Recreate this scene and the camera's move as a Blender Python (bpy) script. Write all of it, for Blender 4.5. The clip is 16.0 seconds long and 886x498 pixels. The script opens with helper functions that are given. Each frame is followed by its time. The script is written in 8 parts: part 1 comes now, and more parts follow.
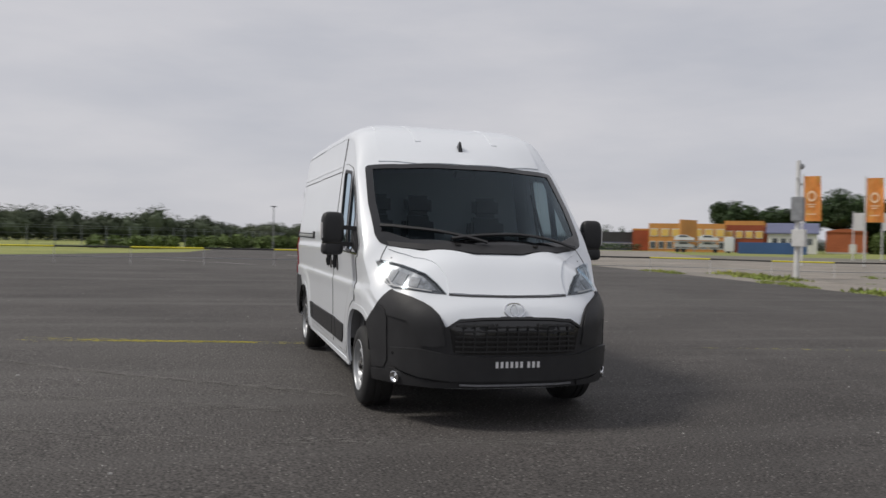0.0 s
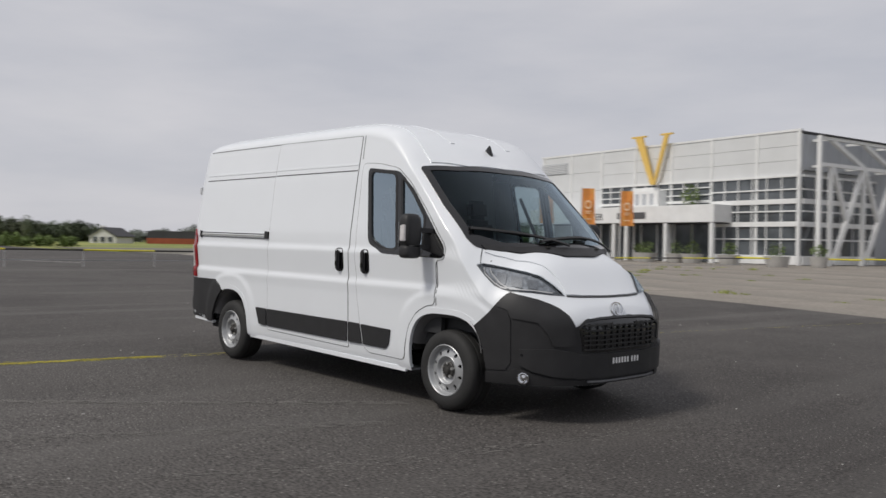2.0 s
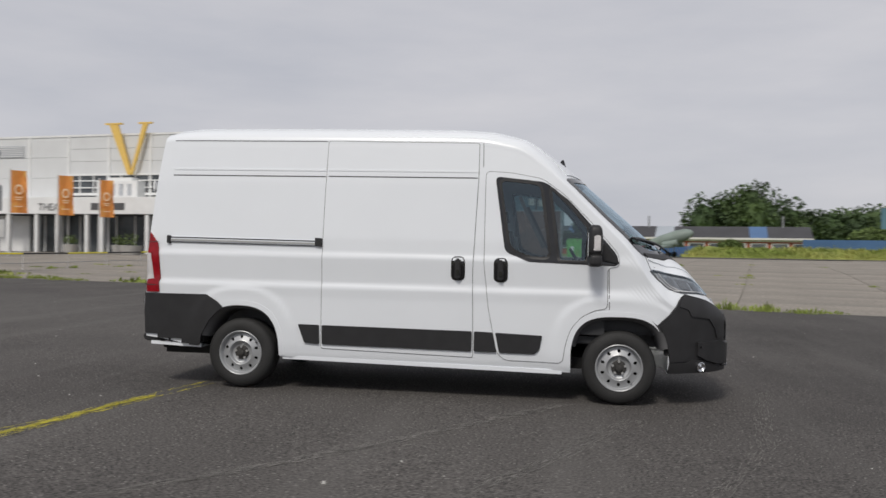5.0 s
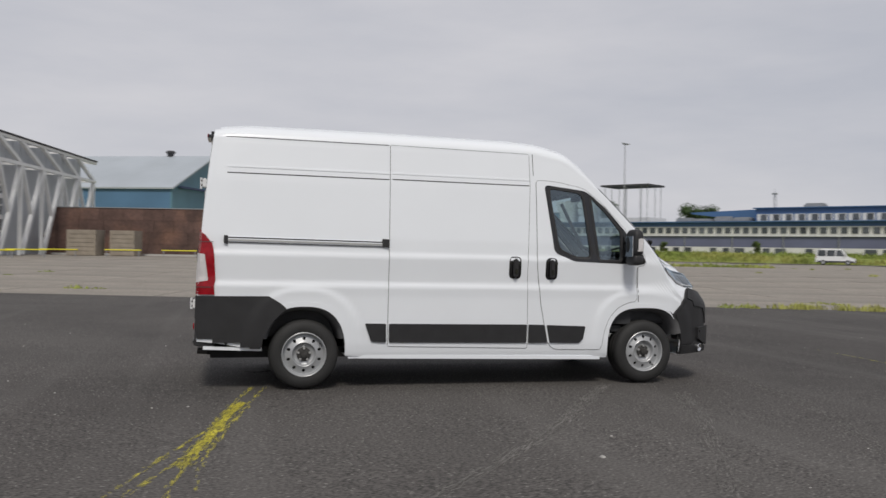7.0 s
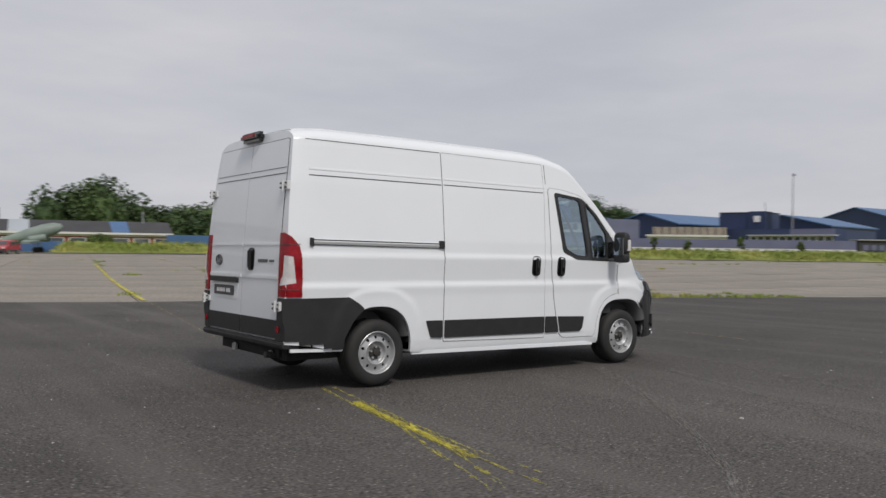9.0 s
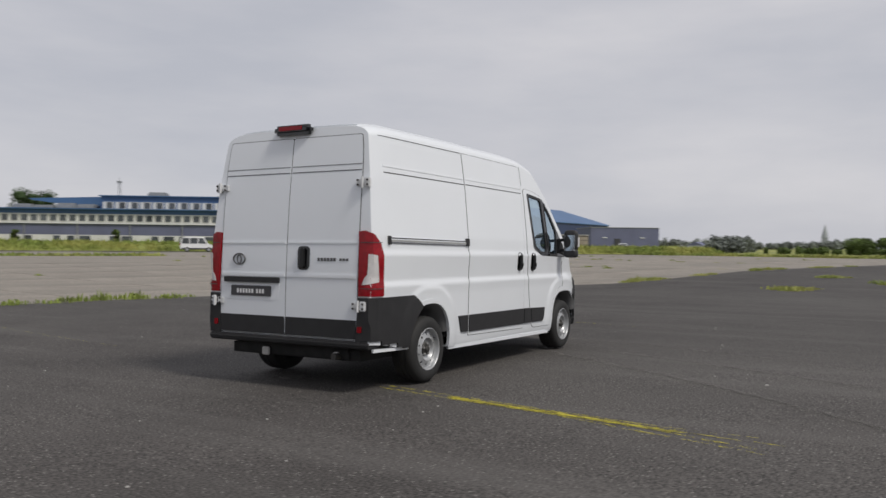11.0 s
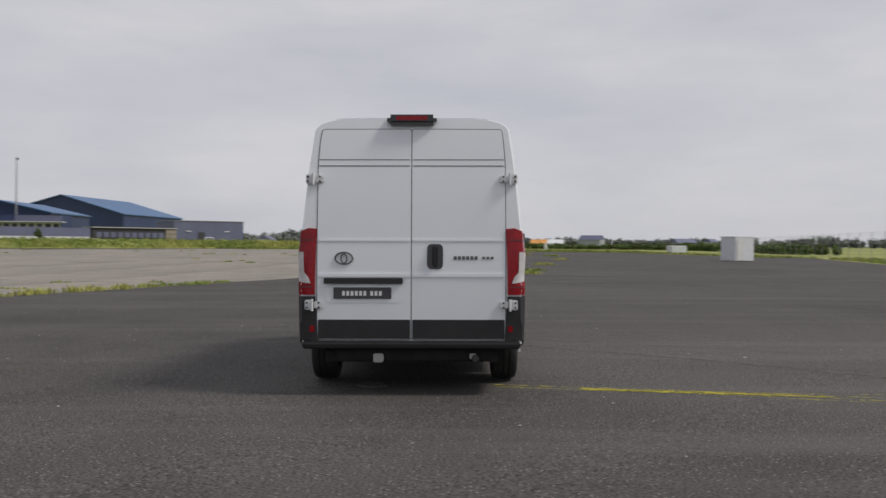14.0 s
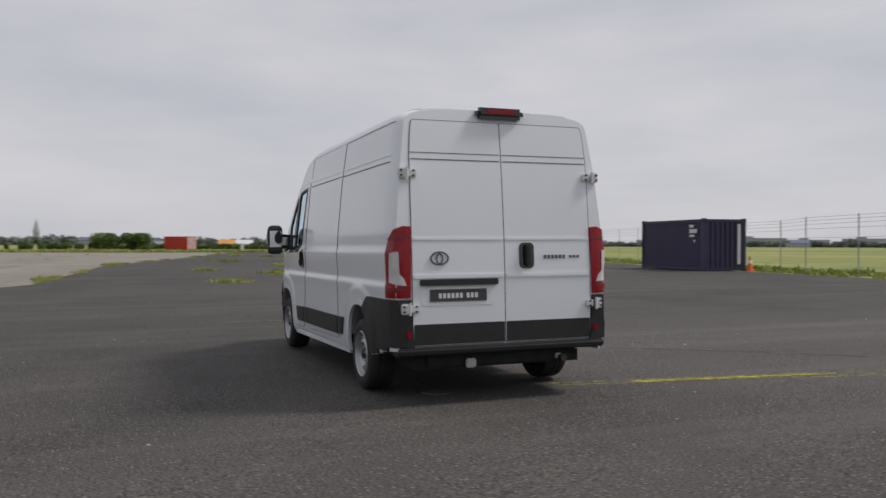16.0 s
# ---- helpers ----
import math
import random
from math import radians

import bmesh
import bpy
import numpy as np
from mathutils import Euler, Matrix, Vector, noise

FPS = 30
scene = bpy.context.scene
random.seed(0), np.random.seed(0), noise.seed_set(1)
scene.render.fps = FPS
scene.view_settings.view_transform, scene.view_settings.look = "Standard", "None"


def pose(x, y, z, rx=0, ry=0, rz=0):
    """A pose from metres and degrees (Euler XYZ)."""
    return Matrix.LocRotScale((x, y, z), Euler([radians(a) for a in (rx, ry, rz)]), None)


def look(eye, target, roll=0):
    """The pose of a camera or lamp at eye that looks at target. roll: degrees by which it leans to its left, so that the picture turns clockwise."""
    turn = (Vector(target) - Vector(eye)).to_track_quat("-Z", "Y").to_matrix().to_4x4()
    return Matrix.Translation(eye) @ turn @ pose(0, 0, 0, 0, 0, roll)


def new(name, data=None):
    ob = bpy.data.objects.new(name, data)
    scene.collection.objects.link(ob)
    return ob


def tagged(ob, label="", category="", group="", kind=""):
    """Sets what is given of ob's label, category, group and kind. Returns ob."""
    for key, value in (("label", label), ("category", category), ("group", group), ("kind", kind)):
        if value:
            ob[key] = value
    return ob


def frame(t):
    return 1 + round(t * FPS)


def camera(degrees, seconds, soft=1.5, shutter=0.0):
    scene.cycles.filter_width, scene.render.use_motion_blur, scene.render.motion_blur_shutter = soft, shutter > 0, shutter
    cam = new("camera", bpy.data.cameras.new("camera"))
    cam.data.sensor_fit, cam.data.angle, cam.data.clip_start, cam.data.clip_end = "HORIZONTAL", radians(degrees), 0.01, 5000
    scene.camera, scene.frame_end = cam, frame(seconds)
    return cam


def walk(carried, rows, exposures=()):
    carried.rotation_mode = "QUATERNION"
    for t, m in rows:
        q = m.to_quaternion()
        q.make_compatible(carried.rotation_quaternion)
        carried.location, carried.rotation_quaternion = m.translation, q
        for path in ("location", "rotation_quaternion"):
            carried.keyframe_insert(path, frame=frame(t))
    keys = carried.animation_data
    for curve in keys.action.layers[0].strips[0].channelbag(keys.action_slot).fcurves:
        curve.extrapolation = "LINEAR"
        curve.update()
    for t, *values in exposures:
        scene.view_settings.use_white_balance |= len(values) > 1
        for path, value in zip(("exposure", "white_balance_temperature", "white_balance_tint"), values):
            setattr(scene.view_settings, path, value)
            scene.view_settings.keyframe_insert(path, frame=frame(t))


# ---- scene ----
cam = camera(56.2, 16.0, 1.5, 0.5)
PATH = [
    (0.0, 8.331, -2.133, 1.323, 89.48, -0.98, 74.14),
    (0.5, 8.054, -2.982, 1.319, 89.55, -1.04, 67.54),
    (1.0, 7.644, -3.821, 1.311, 89.61, -0.99, 61.00),
    (1.5, 7.178, -4.583, 1.304, 89.69, -1.13, 54.84),
    (2.0, 6.565, -5.365, 1.320, 89.62, -1.01, 47.73),
    (2.5, 5.860, -6.002, 1.347, 89.45, -0.86, 40.88),
    (3.0, 4.942, -6.711, 1.350, 89.49, -1.07, 33.05),
    (3.5, 4.031, -7.260, 1.363, 89.52, -1.09, 26.38),
    (4.0, 3.140, -7.647, 1.383, 89.42, -0.90, 20.63),
    (6.5, -1.376, -8.645, 1.356, 89.84, -0.89, -8.74),
    (7.0, -2.282, -8.621, 1.343, 89.90, -0.94, -14.05),
    (7.5, -3.161, -8.528, 1.342, 89.93, -0.93, -19.11),
    (8.0, -4.095, -8.338, 1.339, 89.96, -0.73, -24.62),
    (8.5, -4.922, -8.065, 1.364, 89.78, -0.74, -29.90),
    (9.0, -5.781, -7.661, 1.359, 89.82, -0.76, -36.15),
    (9.5, -6.551, -7.132, 1.357, 89.84, -0.70, -42.33),
    (12.0, -9.196, -3.673, 1.346, 89.63, -0.61, -69.14),
    (12.5, -9.413, -2.920, 1.337, 89.63, -0.57, -73.63),
    (13.0, -9.601, -2.081, 1.355, 89.46, -0.56, -78.67),
    (13.5, -9.692, -1.283, 1.338, 89.55, -0.62, -83.55),
    (14.0, -9.700, -0.416, 1.339, 89.53, -0.56, -89.04),
    (14.5, -9.628, 0.404, 1.334, 89.54, -0.44, -94.48),
    (15.0, -9.460, 1.281, 1.320, 89.63, -0.21, -100.24),
    (15.5, -9.189, 2.072, 1.316, 89.63, -0.34, -105.43),
    (16.0, -8.830, 2.870, 1.305, 89.68, -0.19, -110.72),
]
walk(cam, [(t, pose(*p)) for t, *p in PATH])


# ---- light ----
SUN_ELEV, SUN_AZ = 50.0, -100.0          # degrees; azimuth from +X towards +Y
world = bpy.data.worlds.new("overcast_sky")
scene.world = world
world.use_nodes = True
wn, wl = world.node_tree.nodes, world.node_tree.links
wn.clear()
w_out = wn.new("ShaderNodeOutputWorld")
w_bg = wn.new("ShaderNodeBackground")
w_sky = wn.new("ShaderNodeTexSky")
w_sky.sky_type, w_sky.sun_disc = "NISHITA", False
w_sky.sun_elevation, w_sky.sun_rotation = radians(SUN_ELEV), radians(90.0 - SUN_AZ)
w_tc = wn.new("ShaderNodeTexCoord")
w_map = wn.new("ShaderNodeMapping")
w_map.inputs["Scale"].default_value = (1.0, 1.0, 4.2)
w_no = wn.new("ShaderNodeTexNoise")
w_no.inputs["Scale"].default_value, w_no.inputs["Detail"].default_value = 2.1, 7.0
w_no.inputs["Roughness"].default_value = 0.55
w_ramp = wn.new("ShaderNodeValToRGB")
w_ramp.color_ramp.elements[0].position, w_ramp.color_ramp.elements[0].color = 0.30, (0.500, 0.512, 0.566, 1)
w_ramp.color_ramp.elements[1].position, w_ramp.color_ramp.elements[1].color = 0.70, (0.655, 0.646, 0.676, 1)
w_sep = wn.new("ShaderNodeSeparateXYZ")
w_grad = wn.new("ShaderNodeMapRange")        # thicker cloud overhead
w_grad.inputs["From Min"].default_value, w_grad.inputs["From Max"].default_value = 0.30, 1.0
w_grad.inputs["To Min"].default_value, w_grad.inputs["To Max"].default_value = 1.0, 1.0
w_mul = wn.new("ShaderNodeVectorMath")
w_mul.operation = "SCALE"
w_dim = wn.new("ShaderNodeVectorMath")
w_dim.operation = "SCALE"
w_dim.inputs["Scale"].default_value = 0.06
w_mix = wn.new("ShaderNodeMix")
w_mix.data_type = "RGBA"
w_mix.inputs["Factor"].default_value = 0.93
wl.new(w_tc.outputs["Generated"], w_map.inputs["Vector"])
wl.new(w_map.outputs["Vector"], w_no.inputs["Vector"])
wl.new(w_no.outputs["Fac"], w_ramp.inputs["Fac"])
wl.new(w_tc.outputs["Generated"], w_sep.inputs["Vector"])
wl.new(w_sep.outputs["Z"], w_grad.inputs["Value"])
wl.new(w_ramp.outputs["Color"], w_mul.inputs[0])
wl.new(w_grad.outputs["Result"], w_mul.inputs["Scale"])
wl.new(w_sky.outputs["Color"], w_dim.inputs[0])
wl.new(w_dim.outputs["Vector"], w_mix.inputs["A"])
wl.new(w_mul.outputs["Vector"], w_mix.inputs["B"])
wl.new(w_mix.outputs["Result"], w_bg.inputs["Color"])
w_bg.inputs["Strength"].default_value = 1.0
wl.new(w_bg.outputs["Background"], w_out.inputs["Surface"])

sun_data = bpy.data.lights.new("sun", "SUN")
sun_data.energy, sun_data.angle, sun_data.color = 2.2, radians(13.0), (1.0, 0.945, 0.87)
sun = new("sun", sun_data)
_a, _e = radians(SUN_AZ), radians(SUN_ELEV)
sun.matrix_world = look((60 * math.cos(_a) * math.cos(_e), 60 * math.sin(_a) * math.cos(_e), 60 * math.sin(_e)), (0, 0, 0))


# ---- materials ----
def material(name, color, rough=0.5, metal=0.0, coat=0.0, vary=0.12, scale=3.0, grain=0.0, grain_scale=60.0,
             bump=0.0, second=None, second_scale=0.4, second_at=(0.45, 0.7), random_tint=0.0, spec=0.5):
    """A surface with its colour, broad stains, fine grain and relief."""
    m = bpy.data.materials.new(name)
    m.use_nodes = True
    n, l = m.node_tree.nodes, m.node_tree.links
    b = n["Principled BSDF"]
    b.inputs["Roughness"].default_value, b.inputs["Metallic"].default_value = rough, metal
    b.inputs["Coat Weight"].default_value = coat
    b.inputs["Coat Roughness"].default_value = 0.06
    b.inputs["Specular IOR Level"].default_value = spec
    tc = n.new("ShaderNodeTexCoord")
    no = n.new("ShaderNodeTexNoise")
    no.inputs["Scale"].default_value, no.inputs["Detail"].default_value = scale, 5.0
    l.new(tc.outputs["Object"], no.inputs["Vector"])
    ramp = n.new("ShaderNodeValToRGB")
    ramp.color_ramp.elements[0].position, ramp.color_ramp.elements[1].position = 0.3, 0.7
    ramp.color_ramp.elements[0].color = (*[c * (1 - vary) for c in color], 1)
    ramp.color_ramp.elements[1].color = (*[min(1.0, c * (1 + vary)) for c in color], 1)
    l.new(no.outputs["Fac"], ramp.inputs["Fac"])
    col = ramp.outputs["Color"]
    if second:
        n2 = n.new("ShaderNodeTexNoise")
        n2.inputs["Scale"].default_value, n2.inputs["Detail"].default_value = second_scale, 6.0
        l.new(tc.outputs["Object"], n2.inputs["Vector"])
        mr = n.new("ShaderNodeMapRange")
        mr.inputs["From Min"].default_value, mr.inputs["From Max"].default_value = second_at
        l.new(n2.outputs["Fac"], mr.inputs["Value"])
        mx = n.new("ShaderNodeMix")
        mx.data_type = "RGBA"
        mx.inputs["B"].default_value = (*second, 1)
        l.new(mr.outputs["Result"], mx.inputs["Factor"])
        l.new(col, mx.inputs["A"])
        col = mx.outputs["Result"]
    if random_tint:
        oi = n.new("ShaderNodeObjectInfo")
        mr = n.new("ShaderNodeMapRange")
        mr.inputs["To Min"].default_value, mr.inputs["To Max"].default_value = 1 - random_tint, 1 + random_tint
        l.new(oi.outputs["Random"], mr.inputs["Value"])
        sc = n.new("ShaderNodeVectorMath")
        sc.operation = "SCALE"
        l.new(col, sc.inputs[0])
        l.new(mr.outputs["Result"], sc.inputs["Scale"])
        col = sc.outputs["Vector"]
    if grain or bump:
        ng = n.new("ShaderNodeTexNoise")
        ng.inputs["Scale"].default_value, ng.inputs["Detail"].default_value = grain_scale, 3.0
        l.new(tc.outputs["Object"], ng.inputs["Vector"])
        if grain:
            mr = n.new("ShaderNodeMapRange")
            mr.inputs["From Min"].default_value, mr.inputs["From Max"].default_value = 0.3, 0.7
            mr.inputs["To Min"].default_value, mr.inputs["To Max"].default_value = 1 - grain, 1 + grain
            l.new(ng.outputs["Fac"], mr.inputs["Value"])
            sc = n.new("ShaderNodeVectorMath")
            sc.operation = "SCALE"
            l.new(col, sc.inputs[0])
            l.new(mr.outputs["Result"], sc.inputs["Scale"])
            col = sc.outputs["Vector"]
        if bump:
            bp = n.new("ShaderNodeBump")
            bp.inputs["Strength"].default_value, bp.inputs["Distance"].default_value = 0.6, bump
            l.new(ng.outputs["Fac"], bp.inputs["Height"])
            l.new(bp.outputs["Normal"], b.inputs["Normal"])
    l.new(col, b.inputs["Base Color"])
    return m


def glass_material(name, tint, rough=0.0, normal_gloss=0.05, rise=3.5):
    """Thin glazing: mostly clear, glossier at a slant, alike from both sides."""
    m = bpy.data.materials.new(name)
    m.use_nodes = True
    n, l = m.node_tree.nodes, m.node_tree.links
    n.clear()
    out = n.new("ShaderNodeOutputMaterial")
    tr = n.new("ShaderNodeBsdfTransparent")
    tr.inputs["Color"].default_value = (*tint, 1)
    gl = n.new("ShaderNodeBsdfGlossy")
    gl.inputs["Roughness"].default_value = rough
    gl.inputs["Color"].default_value = (0.74, 0.89, 1.0, 1)
    lw = n.new("ShaderNodeLayerWeight")
    lw.inputs["Blend"].default_value = 0.5
    pw = n.new("ShaderNodeMath")
    pw.operation = "POWER"
    pw.inputs[1].default_value = rise
    fr = n.new("ShaderNodeMapRange")
    fr.inputs["To Min"].default_value, fr.inputs["To Max"].default_value = normal_gloss, 1.0
    mx = n.new("ShaderNodeMixShader")
    l.new(lw.outputs["Facing"], pw.inputs[0])
    l.new(pw.outputs["Value"], fr.inputs["Value"])
    l.new(fr.outputs["Result"], mx.inputs["Fac"])
    l.new(tr.outputs["BSDF"], mx.inputs[1])
    l.new(gl.outputs["BSDF"], mx.inputs[2])
    l.new(mx.outputs["Shader"], out.inputs["Surface"])
    return m


M = {}
M["paint"] = material("white_car_paint", (0.750, 0.780, 0.815), 0.32, coat=0.6, vary=0.012, scale=2.0)
M["plastic"] = material("black_grained_plastic", (0.026, 0.026, 0.0275), 0.50, vary=0.12, scale=8, grain=0.1, grain_scale=500, bump=0.0006, spec=0.32)
M["gloss_black"] = material("gloss_black", (0.008, 0.008, 0.009), 0.14, vary=0.05, coat=0.4)
M["seam"] = material("dark_panel_gap", (0.045, 0.045, 0.047), 0.7, vary=0.05)
M["rubber"] = material("tyre_rubber", (0.018, 0.018, 0.018), 0.75, vary=0.2, scale=6, grain=0.15, grain_scale=90, bump=0.001)
M["steel"] = material("silver_wheel_paint", (0.40, 0.41, 0.42), 0.40, metal=0.45, vary=0.06)
M["lamp_inside"] = material("grey_lamp_inside", (0.10, 0.105, 0.115), 0.35, vary=0.35, scale=22)
M["reflector"] = material("dull_reflector", (0.22, 0.225, 0.24), 0.5, metal=0.6, vary=0.15, scale=30)
M["bowl"] = material("pale_lamp_bowl", (0.30, 0.31, 0.33), 0.35, metal=0.5, vary=0.45, scale=26)
M["chrome"] = material("chrome", (0.72, 0.73, 0.75), 0.12, metal=1.0, vary=0.03)
M["hub"] = material("dark_hub_metal", (0.06, 0.058, 0.055), 0.55, metal=0.5, vary=0.3, scale=30)
M["liner"] = material("wheel_arch_liner", (0.105, 0.105, 0.108), 0.75, vary=0.2)
M["cabin"] = material("dark_cabin_trim", (0.03, 0.031, 0.034), 0.7, vary=0.15, scale=5)
M["seat"] = material("dark_seat_cloth", (0.028, 0.029, 0.032), 0.9, vary=0.25, scale=12, bump=0.002, grain_scale=200)
M["bulkhead"] = material("grey_bulkhead", (0.20, 0.205, 0.215), 0.6, vary=0.05)
M["glass"] = glass_material("tinted_side_glass", (0.58, 0.67, 0.68), normal_gloss=0.09, rise=1.05)
M["screen"] = glass_material("windscreen_glass", (0.66, 0.75, 0.78), normal_gloss=0.008, rise=3.8)
M["lens"] = glass_material("clear_lamp_lens", (0.85, 0.87, 0.88), rough=0.12, normal_gloss=0.03, rise=5.0)
M["red_lens"] = material("red_lamp_lens", (0.25, 0.005, 0.011), 0.2, vary=0.2, scale=25, spec=0.35)
M["white_lens"] = material("milky_lamp_lens", (0.58, 0.565, 0.565), 0.3, vary=0.12, scale=22)
M["plate"] = material("grey_plate", (0.055, 0.055, 0.06), 0.4, vary=0.05)
M["bar_white"] = material("white_print", (0.75, 0.75, 0.75), 0.5, vary=0.03)
M["bar_dark"] = material("dark_print", (0.09, 0.09, 0.095), 0.35, vary=0.03)
M["zinc"] = material("painted_white_hinge", (0.66, 0.67, 0.68), 0.4, vary=0.05)
M["under"] = material("grimy_underbody", (0.013, 0.013, 0.013), 0.9, vary=0.4, scale=9)
M["bare"] = material("bare_aluminium", (0.5, 0.5, 0.49), 0.4, metal=0.7, vary=0.1)


def asphalt_material():
    m = material("weathered_asphalt", (0.0625, 0.0575, 0.0545), 0.88, vary=0.24, scale=0.5, grain=0.80, grain_scale=58,
                 bump=0.0032, second=(0.088, 0.0825, 0.078), second_scale=0.09, second_at=(0.46, 0.72), spec=0.3)
    n, l = m.node_tree.nodes, m.node_tree.links
    b = n["Principled BSDF"]
    src = b.inputs["Base Color"].links[0].from_socket
    tc = n.new("ShaderNodeTexCoord")
    # pale grit and chippings
    vo = n.new("ShaderNodeTexVoronoi")
    vo.inputs["Scale"].default_value = 34.0
    vo.inputs["Randomness"].default_value = 1.0
    l.new(tc.outputs["Object"], vo.inputs["Vector"])
    lt = n.new("ShaderNodeMapRange")
    lt.inputs["From Min"].default_value, lt.inputs["From Max"].default_value = 0.30, 0.18
    lt.inputs["To Min"].default_value, lt.inputs["To Max"].default_value = 0.0, 1.0
    l.new(vo.outputs["Distance"], lt.inputs["Value"])
    sel = n.new("ShaderNodeMapRange")
    sel.inputs["From Min"].default_value, sel.inputs["From Max"].default_value = 0.66, 0.72
    l.new(vo.outputs["Color"], sel.inputs["Value"])
    mu = n.new("ShaderNodeMath")
    mu.operation = "MULTIPLY"
    l.new(lt.outputs["Result"], mu.inputs[0])
    l.new(sel.outputs["Result"], mu.inputs[1])
    mx = n.new("ShaderNodeMix")
    mx.data_type = "RGBA"
    mx.inputs["B"].default_value = (0.24, 0.228, 0.216, 1)
    l.new(mu.outputs["Value"], mx.inputs["Factor"])
    l.new(src, mx.inputs["A"])
    # long pale scuffs along the lanes
    mp = n.new("ShaderNodeMapping")
    mp.inputs["Scale"].default_value = (1.1, 0.05, 1.0)
    mp.inputs["Rotation"].default_value = (0, 0, radians(8))
    l.new(tc.outputs["Object"], mp.inputs["Vector"])
    ns = n.new("ShaderNodeTexNoise")
    ns.inputs["Scale"].default_value, ns.inputs["Detail"].default_value = 1.0, 6.0
    l.new(mp.outputs["Vector"], ns.inputs["Vector"])
    sr = n.new("ShaderNodeMapRange")
    sr.inputs["From Min"].default_value, sr.inputs["From Max"].default_value = 0.52, 0.78
    sr.inputs["To Min"].default_value, sr.inputs["To Max"].default_value = 0.0, 0.7
    l.new(ns.outputs["Fac"], sr.inputs["Value"])
    mx2 = n.new("ShaderNodeMix")
    mx2.data_type = "RGBA"
    mx2.inputs["B"].default_value = (0.125, 0.119, 0.113, 1)
    l.new(sr.outputs["Result"], mx2.inputs["Factor"])
    l.new(mx.outputs["Result"], mx2.inputs["A"])
    # darker asphalt towards the east, with an uneven border
    sp = n.new("ShaderNodeSeparateXYZ")
    l.new(tc.outputs["Object"], sp.inputs["Vector"])
    wob = n.new("ShaderNodeTexNoise")
    wob.inputs["Scale"].default_value, wob.inputs["Detail"].default_value = 0.45, 5.0
    l.new(tc.outputs["Object"], wob.inputs["Vector"])
    ad = n.new("ShaderNodeMath")
    ad.operation = "MULTIPLY_ADD"
    ad.inputs[1].default_value = 5.0
    l.new(wob.outputs["Fac"], ad.inputs[0])
    l.new(sp.outputs["X"], ad.inputs[2])
    fr = n.new("ShaderNodeMapRange")
    fr.inputs["From Min"].default_value, fr.inputs["From Max"].default_value = 2.2, 7.0
    fr.inputs["To Min"].default_value, fr.inputs["To Max"].default_value = 1.0, 0.84
    l.new(ad.outputs["Value"], fr.inputs["Value"])
    sc = n.new("ShaderNodeVectorMath")
    sc.operation = "SCALE"
    l.new(mx2.outputs["Result"], sc.inputs[0])
    l.new(fr.outputs["Result"], sc.inputs["Scale"])
    l.new(sc.outputs["Vector"], b.inputs["Base Color"])
    return m


M["asphalt"] = asphalt_material()
M["concrete"] = material("weathered_concrete", (0.235, 0.212, 0.182), 0.9, vary=0.2, scale=0.5, grain=0.28, grain_scale=9,
                         second=(0.17, 0.157, 0.137), second_scale=0.16, second_at=(0.45, 0.75), random_tint=0.05)
M["joint"] = material("dirty_joint", (0.15, 0.14, 0.118), 0.95, vary=0.3, scale=2)
M["field"] = material("rough_grassland", (0.17, 0.20, 0.045), 0.95, vary=0.35, scale=0.25, grain=0.25, grain_scale=4,
                      second=(0.26, 0.265, 0.07), second_scale=0.03, second_at=(0.42, 0.62))
M["blade"] = material("weed_blades", (0.20, 0.255, 0.05), 0.8, vary=0.4, scale=1.5, second=(0.36, 0.36, 0.10), second_scale=0.15, second_at=(0.45, 0.65))
M["yellow_line"] = material("worn_yellow_road_paint", (0.44, 0.39, 0.035), 0.7, vary=0.25, scale=5, grain=0.35, grain_scale=30)
M["white_line"] = material("worn_white_road_paint", (0.42, 0.41, 0.39), 0.8, vary=0.25, scale=5, grain=0.3, grain_scale=30)


# ---- mesh helpers ----
def part(name, bm, mat, parent=None, label="", smooth=0.0, place=None):
    """Links a bmesh as one mesh object, under a thing or a part."""
    me = bpy.data.meshes.new(name)
    bmesh.ops.recalc_face_normals(bm, faces=bm.faces[:])
    bm.to_mesh(me)
    bm.free()
    for one in mat if isinstance(mat, (list, tuple)) else (mat,):
        me.materials.append(one)
    if smooth:
        me.shade_smooth()
        me.set_sharp_from_angle(angle=radians(smooth))
    ob = new(name, me)
    if parent is not None:
        ob.parent = parent
    if place is not None:
        ob.matrix_basis = place
    if label:
        ob["label"] = label
    return ob


def add_box(bm, center, size, rot=None, bevel=0.0):
    m = Matrix.Translation(center) @ (rot.to_4x4() if rot is not None else Matrix()) @ Matrix.Diagonal((*size, 1))
    made = bmesh.ops.create_cube(bm, size=1.0, matrix=m)["verts"]
    if bevel:
        edges = list({e for v in made for e in v.link_edges})
        bmesh.ops.bevel(bm, geom=edges, offset=bevel, segments=2, affect="EDGES", clamp_overlap=True)
    return made


def box(name, center, size, mat, parent=None, label="", rot=None, bevel=0.0, place=None):
    bm = bmesh.new()
    add_box(bm, center, size, rot, bevel)
    return part(name, bm, mat, parent, label, smooth=40 if bevel else 0, place=place)


